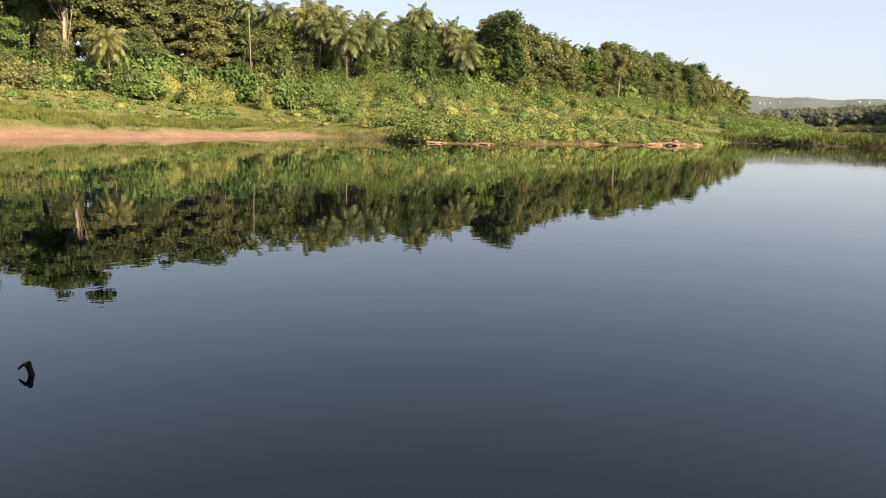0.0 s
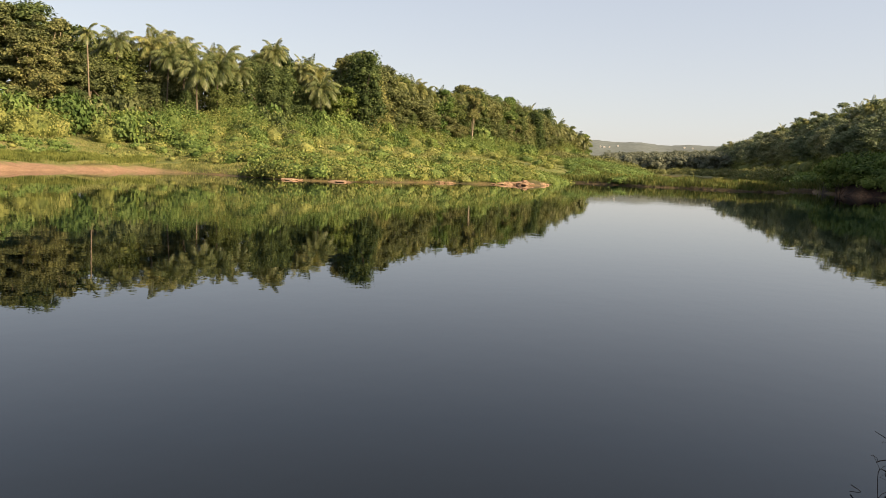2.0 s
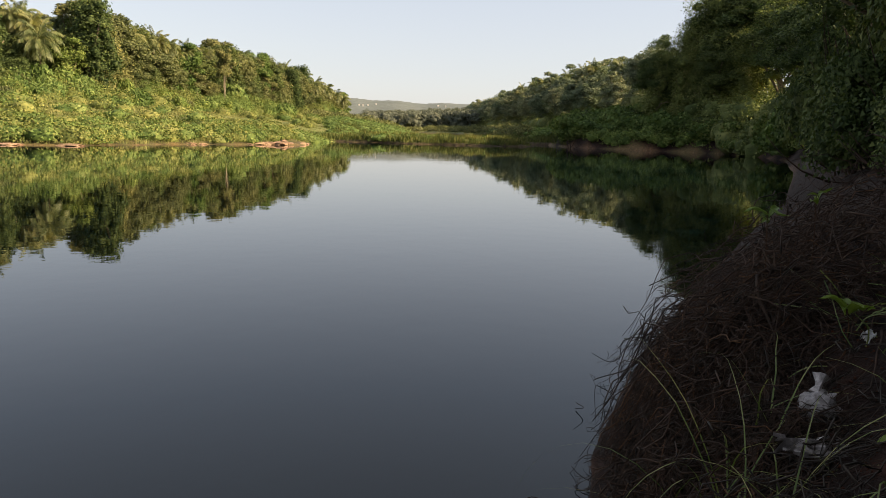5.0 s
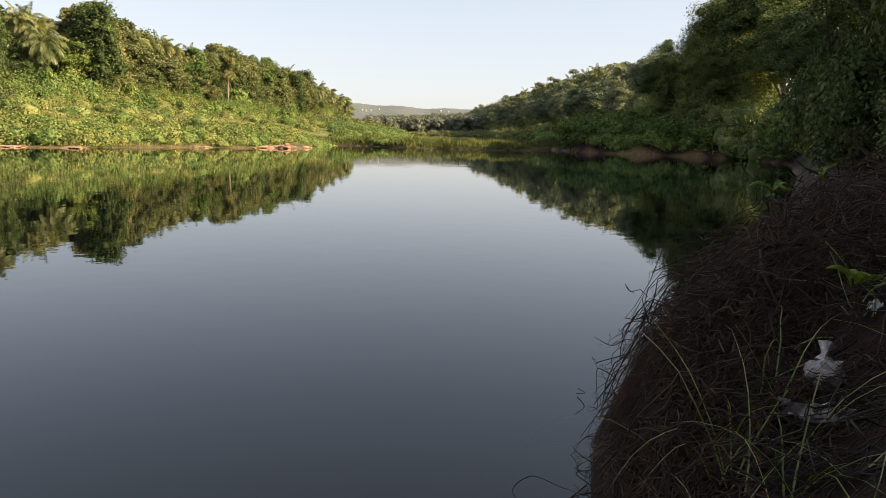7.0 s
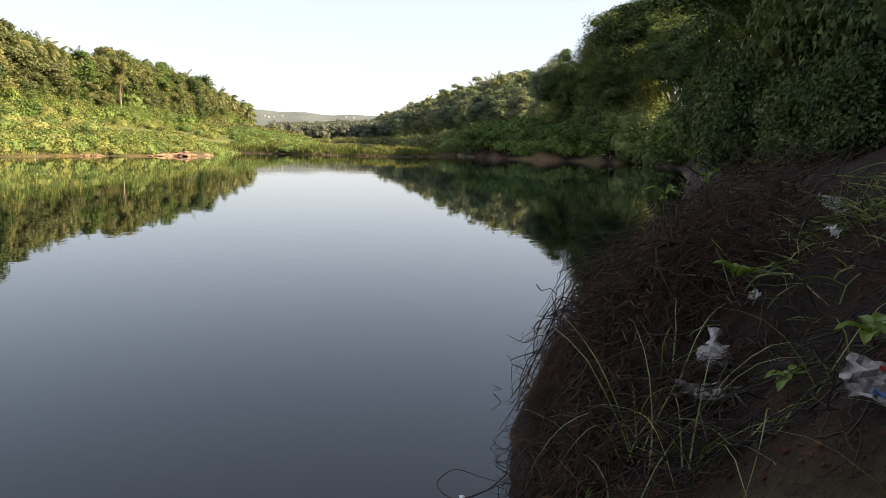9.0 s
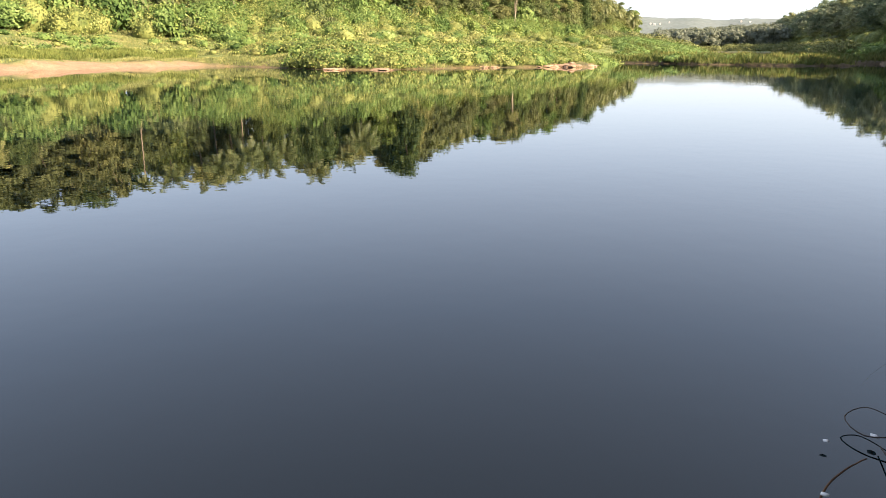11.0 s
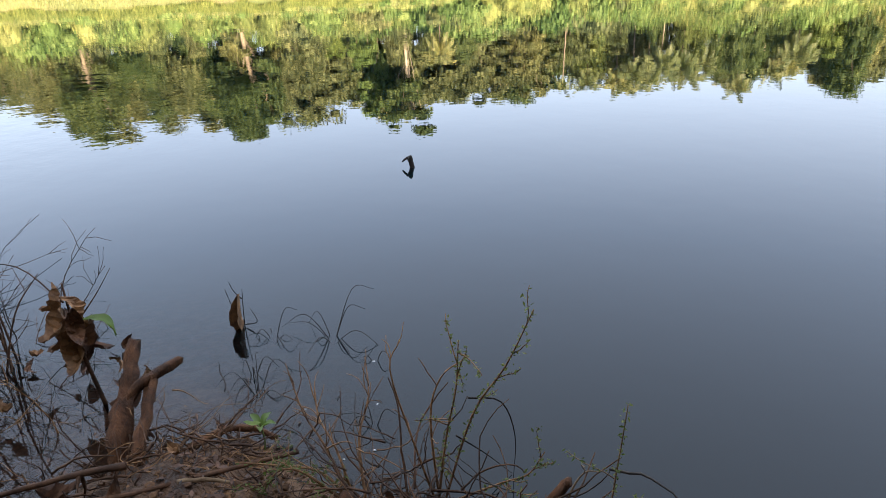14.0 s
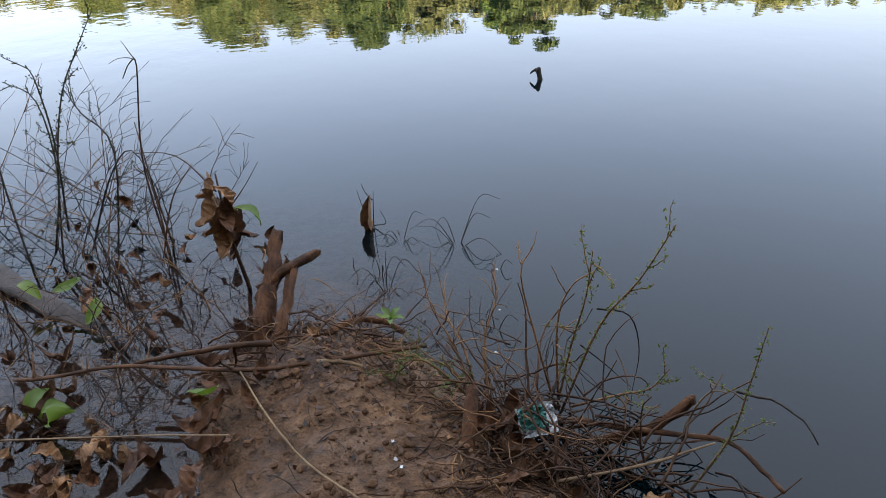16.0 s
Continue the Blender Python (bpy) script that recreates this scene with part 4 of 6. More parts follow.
for a, d, w, h in ((23.75, 1330, 1.2, 1.3), (24.05, 1325, 1.7, 1.4), (24.45, 1340, 1.1, 1.2), (25.1, 1370, 1.0, 1.2), (30.1, 1395, 1.4, 1.3), (30.7, 1380, 1.2, 1.2)):
    far_house(a, d, hill_height(a, d), w, h)


# ---- rocks, islets and grass by the far water ----
def rock_mesh(seed, flat=0.32):
    rng = np.random.default_rng(seed)
    bm = bmesh.new()
    bmesh.ops.create_icosphere(bm, subdivisions=3, radius=1)
    off = rng.uniform(0, 50, 3)
    for v in bm.verts:
        k = 1 + 0.45 * noise.noise(v.co * 1.6 + Vector(off)) + 0.28 * noise.noise(v.co * 4.5 + Vector(off))
        v.co = Vector((v.co.x * k, v.co.y * k, v.co.z * k * flat))
    me = bpy.data.meshes.new("rock")
    bm.to_mesh(me)
    bm.free()
    me.materials.append(SAND_ROCK)
    return me


ROCKS = [rock_mesh(41), rock_mesh(42), rock_mesh(43)]


def plant_shore():
    rng = np.random.default_rng(10)
    for x, y, s, tall in ((21.0, 66.0, 1.36, 0.8), (23.4, 67.9, 1.17, 0.7), (19.1, 65.2, 0.89, 0.6), (21.8, 66.4, 1.05, 1.2), (24.5, 69.1, 0.79, 0.6), (19.9, 65.6, 0.89, 1), (17.8, 64.6, 0.58, 0.5), (12.2, 62.2, 0.62, 0.9), (-0.7, 54.0, 1.12, 0.35), (2.8, 53.9, 1.16, 0.3), (45.1, 102.5, 0.88, 0.5), (13.2, 62.6, 0.69, 0.6)):
        ob = new("rock", ROCKS[int(rng.integers(0, 3))])
        ob.matrix_basis = pose(x, y, 0.02, 0, 0, rng.uniform(0, 360)) @ Matrix.Diagonal((s, s * 0.7, s * tall, 1))
        tagged(ob, "low sandy rock at the water's edge", "rock", "rocks at the water's edge")


plant_shore()


def blade_quads(rng, base, tall, wide, lean=0.35):
    n = len(base)
    a = rng.uniform(0, 6.28, n)
    side = np.stack([np.cos(a), np.sin(a), 0 * a], 1)
    h = tall * rng.uniform(0.55, 1.25, (n, 1))
    tip = base + np.concatenate([rng.normal(0, lean, (n, 2)) * h, h], 1)
    mid = base * 0.5 + tip * 0.5 + np.concatenate([np.zeros((n, 2)), h * 0.08], 1)
    w = side * wide * rng.uniform(0.6, 1.3, (n, 1)) * 0.5
    return np.stack([base, mid + w, tip, mid - w], 1)


def grass_on(name, label, pick, count, tall, wide, mat, seed, clump=0.9):
    """A stand of grass: pick(rng, n) gives candidate places and heights."""
    rng = np.random.default_rng(seed)
    x, y, k = pick(rng, count)
    z, sand, soil, mud = land(x, y)
    keep = (z > 0.03) & (sand < 0.4)
    base = np.stack([x, y, z - 0.03], 1)[keep]
    q = blade_quads(rng, base, tall * k[keep][:, None], wide)
    return tagged(new(name, quads(name, q, mat)), label, "grass", kind="stuff")


def slope(rng, n):
    a = np.concatenate([rng.uniform(-74, 12, n // 2), rng.uniform(-16, 22, n - n // 2)])
    line = np.array([tree_line(v) for v in a])
    shore = np.interp(a, [-74, -45, -32, -25, -17, -10, -1, 3, 10, 14, 18, 20.5, 22], [54, 50, 47, 49, 55, 62, 53, 53, 61, 65, 70, 78, 96])
    f = rng.uniform(0, 1, n)
    d = shore + (line + 1 - shore) * f
    x, y = d * np.sin(np.radians(a)), d * np.cos(np.radians(a))
    k = 0.55 + 0.5 * step(lumps(x, y, 4, 2), -0.4, 0.6) + 0.35 * step(a, -9, -2)
    k = k * np.where((a < -9) & (lumps(x, y, 5, 7) < 0.1), 0.75, 1.0)
    return x, y, k


grass_on("grass", "tall sunlit grass and weeds on the far slope", slope, 260000, 0.26, 0.042, GRASS, 51)


def sand_edge(rng, n):
    a = rng.uniform(-60, -11, n)
    d = np.interp(a, [-60, -45, -32, -25, -17, -11], [58, 55, 52.5, 54.5, 60.5, 67]) + rng.uniform(0, 4.0, n) + 1.4 * lumps(a, a, 3, 1)
    x, y = d * np.sin(np.radians(a)), d * np.cos(np.radians(a))
    return x, y, 0.8 + 0.5 * step(lumps(x, y, 2.5, 3), -0.6, 0.5)


HERB = foliage("green_herbs", [(0.055, 0.082, 0.024), (0.09, 0.12, 0.036), (0.13, 0.15, 0.052)])
grass_on("herbs", "band of green herbs above the sand", sand_edge, 70000, 0.32, 0.05, HERB, 52)


MUDBANK = surface("mud_bank", (0.045, 0.032, 0.018), (0.11, 0.08, 0.045), 1.5, 0.9, 0.6, 8.0, size=0.05)


def islet(x, y, rx, ry, turn, high, tall, count, seed, label, mat=None):
    """A low muddy islet with its stand of reeds."""
    rng = np.random.default_rng(seed)
    ob = thing("islet", label, "islet", "grassy islets", at=pose(x, y, 0, 0, 0, turn))
    verts, faces = [(0, 0, high)], []
    n = 36
    rim = 1 + 0.18 * np.array([math.sin(3 * k * 6.28 / n + seed) + 0.6 * math.sin(7 * k * 6.28 / n) for k in range(n)])
    for j, (f, z) in enumerate(((0.5, high * 0.95), (0.85, high * 0.6), (0.97, 0.05), (1.05, -0.4))):
        for k in range(n):
            a = 6.28318 * k / n
            verts.append((rx * f * rim[k] * math.cos(a), ry * f * rim[k] * math.sin(a), z))
    for k in range(n):
        faces.append((0, 1 + k, 1 + (k + 1) % n))
        for j in range(3):
            p, q = 1 + j * n + k, 1 + j * n + (k + 1) % n
            faces.append((p, p + n, q + n, q))
    part("bank", mesh("bank", verts, faces, MUDBANK, True), ob, "bare brown earth bank")
    a, f = rng.uniform(0, 6.28, count), np.sqrt(rng.uniform(0, 1, count)) * 1.0
    rr = np.interp(a, np.arange(n) * 6.28 / n, rim)
    base = np.stack([rx * f * rr * np.cos(a), ry * f * rr * np.sin(a), np.interp(f, [0, 0.5, 0.85, 0.97], [high, high * 0.95, high * 0.6, 0.05]) - 0.03], 1)
    part("reeds", quads("reeds", blade_quads(rng, base, 0.7 * tall * (0.75 + 0.35 * lumps(base[:, 0:1], base[:, 1:2], 2.0, seed)), 0.09), mat or REED), ob, "dry yellow-green reeds")
    return ob


islet(46.0, 86.5, 12.0, 5.0, -28, 0.35, 1.5, 9000, 3, "low grassy islet with yellowed reeds")
islet(63.0, 108.0, 17.0, 7.0, -30, 0.4, 1.8, 9000, 5, "low grassy islet with yellowed reeds")
islet(56.0, 82.5, 5.2, 2.8, -33, 0.45, 1.6, 3600, 7, "small islet of tangled brown reeds")
islet(38.0, 95.0, 8.0, 4.0, 10, 0.3, 1.3, 3600, 9, "grassy point running into the river")
islet(76.0, 101.0, 9.0, 4.0, -35, 0.5, 1.8, 3200, 11, "grassy point by the near bank")


def reed_bed(rng, n):
    a, d = rng.uniform(22, 41, n), 95 + 130 * rng.uniform(0, 1, n) ** 1.5
    x, y = d * np.sin(np.radians(a)), d * np.cos(np.radians(a))
    return x, y, 0.7 + 0.5 * step(lumps(x, y, 5, 2), -0.5, 0.6)


grass_on("reeds", "yellow-green reeds along the bend of the river", reed_bed, 80000, 1.0, 0.10, REED, 53)


def shore_scrub():
    """Low green scrub on the flats and islets at the bend."""
    rng = np.random.default_rng(54)
    blobs = []
    for _ in range(1000):
        a, d = rng.uniform(21.5, 40), 100 + 165 * rng.uniform(0, 1) ** 1.7
        x, y = bearing(a, d)
        z = height(x, y)
        if z > 0.05:
            s = rng.uniform(0.5, 1.2) * (1 + max(0, d - 115) / 90)
            blobs.append((np.array([x, y, z + 0.25 * s]), np.array([1.6, 1.3, 0.75]) * s))
    for x, y, n, spread in ((46.0, 86.5, 30, 6.5), (63.0, 108.0, 34, 9.0), (56.0, 82.5, 18, 2.4), (38.0, 95.0, 16, 3.6), (76.0, 101.0, 16, 4.5)):
        for _ in range(n):
            s = rng.uniform(0.5, 1.1)
            blobs.append((np.array([x + rng.normal(0, 0.5) * spread, y + rng.normal(0, 0.2) * spread, 0.6]), np.array([1.5, 1.2, 0.75]) * s))
    back = []
    for _ in range(420):
        a, d = rng.uniform(20.5, 37), rng.uniform(190, 430)
        x, y = bearing(a, d)
        z = height(x, y)
        if z > 0.2:
            s = rng.uniform(1.3, 2.6)
            back.append((np.array([x, y, z + 0.3 * s]), np.array([1.9, 1.9, 1.1]) * s))
    tagged(new("scrub", crown_mesh("scrub", rng, back, 110000, 0.7, 0.28, LEAF_WARM, 0.1, core_size=0.5)), "grey-green thicket on the flats below the far woods", "scrub", kind="stuff")
    tagged(new("scrub", crown_mesh("scrub", rng, blobs, 110000, 0.33, 0.135, LEAF_BRIGHT, 0.1)), "low green scrub on the flats at the river bend", "scrub", kind="stuff")


shore_scrub()


# ---- near things: sticks, leaves, litter ----
def rough_tube(rng, pts, radii, sides=9, grain=0.14):
    """A tube with a weathered, fluted surface."""
    v, f = tube(pts, radii, sides)
    v = np.array(v)
    groove = rng.uniform(1 - grain, 1 + grain, sides)
    for i, p in enumerate(pts):
        ring = slice(i * sides, (i + 1) * sides)
        k = groove * rng.uniform(1 - grain * 0.6, 1 + grain * 0.6, sides)
        v[ring] = np.array(p) + (v[ring] - np.array(p)) * k[:, None]
    return v, f


def finer(pts, n=4):
    """More points along a bent line, eased by Catmull-Rom."""
    p = [np.array(q, float) for q in pts]
    p = [2 * p[0] - p[1]] + p + [2 * p[-1] - p[-2]]
    out = []
    for i in range(1, len(p) - 2):
        for k in range(n):
            t = k / n
            out.append(0.5 * (2 * p[i] + (p[i + 1] - p[i - 1]) * t + (2 * p[i - 1] - 5 * p[i] + 4 * p[i + 1] - p[i + 2]) * t * t + (3 * p[i] - p[i - 1] - 3 * p[i + 1] + p[i + 2]) * t ** 3))
    out.append(p[-2])
    return out


def snapped(v, pts, sides, rng, jag):
    """Breaks the end of a tube into splinters."""
    v = np.array(v)
    way = unit(np.array(pts[-1]) - np.array(pts[-2]))
    v[-sides:] += way * rng.uniform(-jag, jag, (sides, 1))
    return v


def stick(name, label, category, pts, r0, r1, mat, seed=1, sides=9, group="", parent=None, knots=0):
    rng = np.random.default_rng(seed)
    line = finer(pts)
    line = [q + rng.normal(0, r0 * 0.12, 3) for q in line]
    pieces = [rough_tube(rng, line, [r * rng.uniform(0.9, 1.12) for r in taper(r0, r1, len(line))], sides, 0.42 if r0 > 0.018 else 0.18)]
    if r0 > 0.018:
        pieces[0] = (snapped(pieces[0][0], line, sides, rng, r0 * 1.3), pieces[0][1])
    for _ in range(knots):
        s = line[int(rng.integers(1, len(line) - 1))]
        w = wander(rng, s, rng.normal(0, 1, 3) + [0, 0, 0.4], rng.uniform(0.04, 0.12), 3, 0.3)
        pieces.append(tube(w, taper(r1 * 0.8, 0.0015, 4), 5))
    me = mesh(name, *joined(pieces), mat, True)
    if parent:
        return part(name, me, parent, label)
    return tagged(new(name, me), label, category, group)


def leaf_mesh(name, rng, length, width, mat, curl=0.5, fold=0.25, rows=7, crumple=0.05):
    """A single leaf, pointed at both ends, folded along its rib and curled."""
    verts, faces = [], []
    twist = rng.normal(0, 0.25)
    for i in range(rows + 1):
        t = i / rows
        w = width * 0.5 * math.sin(math.pi * min(1, 0.03 + t * 0.96)) ** 0.75
        bend = curl * (t - 0.5) ** 2 * length * 2
        for j, s in enumerate((-1, -0.5, 0, 0.5, 1)):
            verts.append((t * length, s * w + twist * (t - 0.5) * 0.1 * length, bend + abs(s) ** 1.5 * w * fold * 2 + rng.normal(0, crumple * width)))
    for i in range(rows):
        for j in range(4):
            a = i * 5 + j
            faces.append((a, a + 1, a + 6, a + 5))
    return mesh(name, verts, faces, mat, crumple < 0.08)


DRY_LEAF = surface("dry_leaf", (0.030, 0.013, 0.007), (0.17, 0.075, 0.032), 22.0, 0.6, 0.5, 120.0, size=0.003, spec=0.4)
TAN_LEAF = surface("tan_leaf", (0.10, 0.045, 0.018), (0.36, 0.19, 0.08), 22.0, 0.6, 0.5, 120.0, size=0.003, spec=0.4)
GREEN_LEAF = foliage("broad_green_leaf", [(0.07, 0.13, 0.025), (0.12, 0.19, 0.035), (0.18, 0.24, 0.06)], 0.3, 0.4, 0.2, 0.4)
TINY_LEAF = foliage("tiny_leaves", [(0.07, 0.095, 0.03), (0.12, 0.145, 0.05), (0.19, 0.19, 0.08)], 0.3)
GRASS_NEAR = foliage("near_grass", [(0.05, 0.09, 0.02), (0.12, 0.17, 0.045), (0.30, 0.30, 0.14)], 0.3, 0.45, 0.2, 0.4)
PLASTIC = surface("white_plastic", (0.55, 0.55, 0.56), (0.78, 0.78, 0.78), 25.0, 0.35, 0.5, 80.0, size=0.004, spec=0.5)
BAG = surface("dull_plastic_bag", (0.14, 0.125, 0.125), (0.42, 0.39, 0.39), 25.0, 0.35, 0.6, 80.0, size=0.004, spec=0.5)
PLASTIC_GREEN = surface("green_print", (0.015, 0.10, 0.085), (0.07, 0.24, 0.20), 30.0, 0.3, 0.4, 90.0, size=0.003, spec=0.6)
PLASTIC_RED = surface("red_print", (0.30, 0.02, 0.02), (0.45, 0.05, 0.04), 30.0, 0.35, 0.3, 90.0, size=0.003, spec=0.5)
PLASTIC_BLUE = surface("blue_print", (0.03, 0.07, 0.22), (0.08, 0.14, 0.35), 30.0, 0.35, 0.3, 90.0, size=0.003, spec=0.5)
RNG = np.random.default_rng(70)
DRY_LEAVES = [leaf_mesh("leaf", RNG, 0.125, 0.058, m, c, 0.45, 11, 0.10) for m, c in ((DRY_LEAF, 0.9), (DRY_LEAF, -0.6), (TAN_LEAF, 0.7), (TAN_LEAF, -0.5), (DRY_LEAF, 1.4))]
FRESH_LEAVES = [leaf_mesh("leaf", RNG, 0.11, 0.045, GREEN_LEAF, c, 0.25) for c in (-0.5, -0.3, 0.3)]


def shift_to_view(before, tilt):
    """Shifts and leans all things built since to line up in the camera's view."""
    for ob in list(scene.objects):
        if ob.name not in before and ob.parent is None:
            ob.matrix_basis = tilt @ ob.matrix_basis


def river_stump():
    ob = thing("stump", "dark broken stump with a side branch in the river", "stump", at=pose(-2.68, 4.33, 0) @ Matrix.Diagonal((0.52, 0.52, 0.62, 1)))
    part("trunk", mesh("trunk", *rough_tube(RNG, [(0.06, 0, -0.5), (0.035, 0, 0), (0.01, 0, 0.06), (0.0, 0.0, 0.10), (0.004, 0, 0.135), (0.004, 0, 0.15)], [0.042, 0.037, 0.034, 0.044, 0.034, 0.014], 9, 0.2), DARK_TWIG, True), ob)
    part("branch", mesh("branch", *tube([(0, 0, 0.1), (-0.05, 0, 0.115), (-0.10, 0, 0.085), (-0.135, 0, 0.055)], [0.022, 0.019, 0.016, 0.009], 6), DARK_TWIG, True), ob)


river_stump()
STANDING = set(scene.objects.keys())


def weathered_posts():
    for label, pts, r0, r1, seed in (("split weathered post standing in the mud", [(-1.95, 0.83, -0.1), (-1.99, 0.90, 0.10), (-2.05, 0.99, 0.17), (-2.105, 1.07, 0.21), (-2.18, 1.18, 0.28)], 0.033, 0.019, 81),
                                     ("shorter weathered post leaning beside another", [(-1.87, 0.855, -0.1), (-1.90, 0.90, 0.10), (-1.965, 1.0, 0.15), (-2.06, 1.14, 0.205)], 0.024, 0.018, 82)):
        stick("post", label, "post", pts, r0 * 0.86, r1, DEADWOOD, seed, 16, "weathered posts")
    stick("branch", "broken branch wedged across two weathered posts", "branch", [(-2.08, 0.98, 0.165), (-2.05, 1.09, 0.205), (-2.02, 1.215, 0.225)], 0.019, 0.014, DEADWOOD, 83, 10)


weathered_posts()
stick("branch", "long bare brown branch lying across the mud", "branch", [(-2.46, 0.26, 0.10), (-2.32, 0.30, 0.14), (-2.15, 0.436, 0.165), (-1.99, 0.528, 0.165), (-1.756, 0.662, 0.165), (-1.575, 0.847, 0.16), (-1.39, 1.05, 0.15)], 0.0055, 0.0075, TWIG, 84, 8, knots=8)
stick("branch", "bare brown branch propped against the posts", "branch", [(-2.13, 0.49, 0.15), (-2.0, 0.6, 0.17), (-1.88, 0.727, 0.17), (-1.82, 0.79, 0.16)], 0.007, 0.011, TWIG, 85, 9, knots=3)
stick("root", "thick brown root half sunk in mud", "root", [(-1.83, 0.74, 0.06), (-1.655, 0.771, 0.125), (-1.554, 0.815, 0.11), (-1.47, 0.80, 0.05)], 0.028, 0.020, DEADWOOD, 86, 10)
stick("root", "reddish brown root running into the water", "root", [(-1.80, 1.0, 0.07), (-1.74, 1.12, 0.08), (-1.68, 1.18, 0.06), (-1.60, 1.20, 0.03)], 0.015, 0.010, DEADWOOD, 87, 8)
stick("splinter", "pale split sliver of wood on the branch", "stick", [(-1.608, 0.783, 0.178), (-1.545, 0.815, 0.18), (-1.479, 0.846, 0.172)], 0.009, 0.005, PALE_STICK, 88, 6)
stick("stick", "thin pale straight stick lying on mud", "stick", [(-1.75, 0.605, 0.20), (-1.549, 0.523, 0.19), (-1.347, 0.469, 0.17), (-1.13, 0.45, 0.17), (-0.95, 0.40, 0.17)], 0.0026, 0.0034, PALE_STICK, 89, 7)
stick("stick", "curving pale twig over the dead leaves", "stick", [(-2.25, 0.05, 0.12), (-2.0, 0.16, 0.17), (-1.8, 0.30, 0.17), (-1.62, 0.44, 0.15)], 0.0034, 0.0022, PALE_STICK, 90, 6)
stick("stub", "short upright brown stub at the mud's edge", "stick", [(-1.02, 0.73, 0.02), (-1.06, 0.78, 0.13), (-1.10, 0.86, 0.185), (-1.125, 0.9, 0.205)], 0.016, 0.019, DEADWOOD, 91, 10)
stick("stick", "reddish broken stick rising from the roots", "stick", [(-0.80, 1.08, 0.02), (-0.68, 1.115, 0.10), (-0.60, 1.15, 0.20), (-0.585, 1.16, 0.23)], 0.016, 0.013, DEADWOOD, 92, 9)
stick("branch", "long thin branch reaching over the water", "branch", [(-1.008, 0.915, 0.10), (-0.874, 1.036, 0.10), (-0.738, 1.086, 0.10), (-0.596, 1.122, 0.12), (-0.474, 1.143, 0.14), (-0.38, 1.10, 0.13), (-0.319, 1.053, 0.13)], 0.009, 0.005, TWIG, 93, 8, knots=6)
stick("stick", "pale twig leaning from the tangle of roots", "stick", [(-0.80, 0.80, 0.12), (-0.62, 0.95, 0.15), (-0.50, 1.10, 0.16)], 0.005, 0.003, PALE_STICK, 94, 7)
stick("log", "grey waterlogged log lying in shallow water", "log", [(-3.9, 0.56, 0.03), (-3.27, 0.592, 0.03), (-2.93, 0.601, 0.02), (-2.60, 0.64, -0.02), (-2.4, 0.66, -0.07)], 0.05, 0.03, surface("grey_log", (0.05, 0.042, 0.038), (0.12, 0.10, 0.09), 8.0, 0.7, 0.6, 70.0, size=0.006), 95, 12)


def leafy(line, rng, gap=0.009, length=0.013, width=0.0055, whorl=2):
    """Little leaves set along a stem."""
    line = [np.array(q) for q in finer(line, 6)]
    seg = np.array(line)
    d = np.concatenate([[0], np.cumsum(np.linalg.norm(np.diff(seg, axis=0), axis=1))])
    s = np.arange(d[-1] * 0.25, d[-1], gap)
    c = np.stack([np.interp(s, d, seg[:, k]) for k in range(3)], 1)
    c = np.repeat(c, whorl, 0) + rng.normal(0, length * 0.45, (len(s) * whorl, 3))
    return leaf_quads(rng, c, np.tile([0, 0, 1.0], (len(c), 1)), length, width, 0.6)


def thorn_shrub(label, stems, leaves_on, twig_mat, seed, r=0.006, side_twigs=4, leaf_mat=None):
    """A shrub of bare stems, each a part, some with small leaves."""
    rng = np.random.default_rng(seed)
    base = np.array(stems[0][0])
    ob = thing("shrub", label, "shrub", at=pose(*base))
    leaves = []
    for i, s in enumerate(stems):
        line = [np.array(q) - base for q in finer(s)]
        pieces = [tube(line, taper(r, r * 0.35, len(line)), 6)]
        for _ in range(side_twigs):
            k = int(rng.integers(1, len(line) - 1))
            w = wander(rng, line[k], (line[k] - line[k - 1]) + rng.normal(0, 0.6, 3) * np.linalg.norm(line[k] - line[k - 1]), rng.uniform(0.05, 0.16), 5, 0.18)
            pieces.append(tube(w, taper(r * 0.45, 0.001, 6), 4))
            if i in leaves_on:
                leaves.append(leafy(w, rng))
        part("stem", mesh("stem", *joined(pieces), twig_mat, True), ob)
        if i in leaves_on:
            leaves.append(leafy([q - base for q in map(np.array, s)], rng))
    if leaves:
        part("leaves", quads("leaves", np.concatenate(leaves), leaf_mat or TINY_LEAF), ob, "small feathery green leaves")
    return ob


thorn_shrub("thorny shrub with orange-brown stems and feathery leaves", [
    [(-0.969, 1.137, 0.02), (-1.026, 1.109, 0.266), (-1.086, 1.112, 0.479), (-1.076, 1.162, 0.548)],
    [(-0.961, 1.14, 0.02), (-0.973, 1.124, 0.338), (-0.943, 1.137, 0.474), (-0.902, 1.198, 0.506)],
    [(-0.949, 1.134, 0.02), (-0.858, 1.15, 0.365), (-0.767, 1.161, 0.537), (-0.691, 1.151, 0.724)],
    [(-0.919, 1.126, 0.06), (-0.783, 1.177, 0.135), (-0.716, 1.217, 0.157), (-0.673, 1.228, 0.241)],
    [(-0.96, 1.13, 0.05), (-0.93, 1.13, 0.28), (-0.90, 1.14, 0.45), (-0.89, 1.14, 0.60)]], (2, 3, 4), TAN_TWIG, 101, 0.0042, 5)
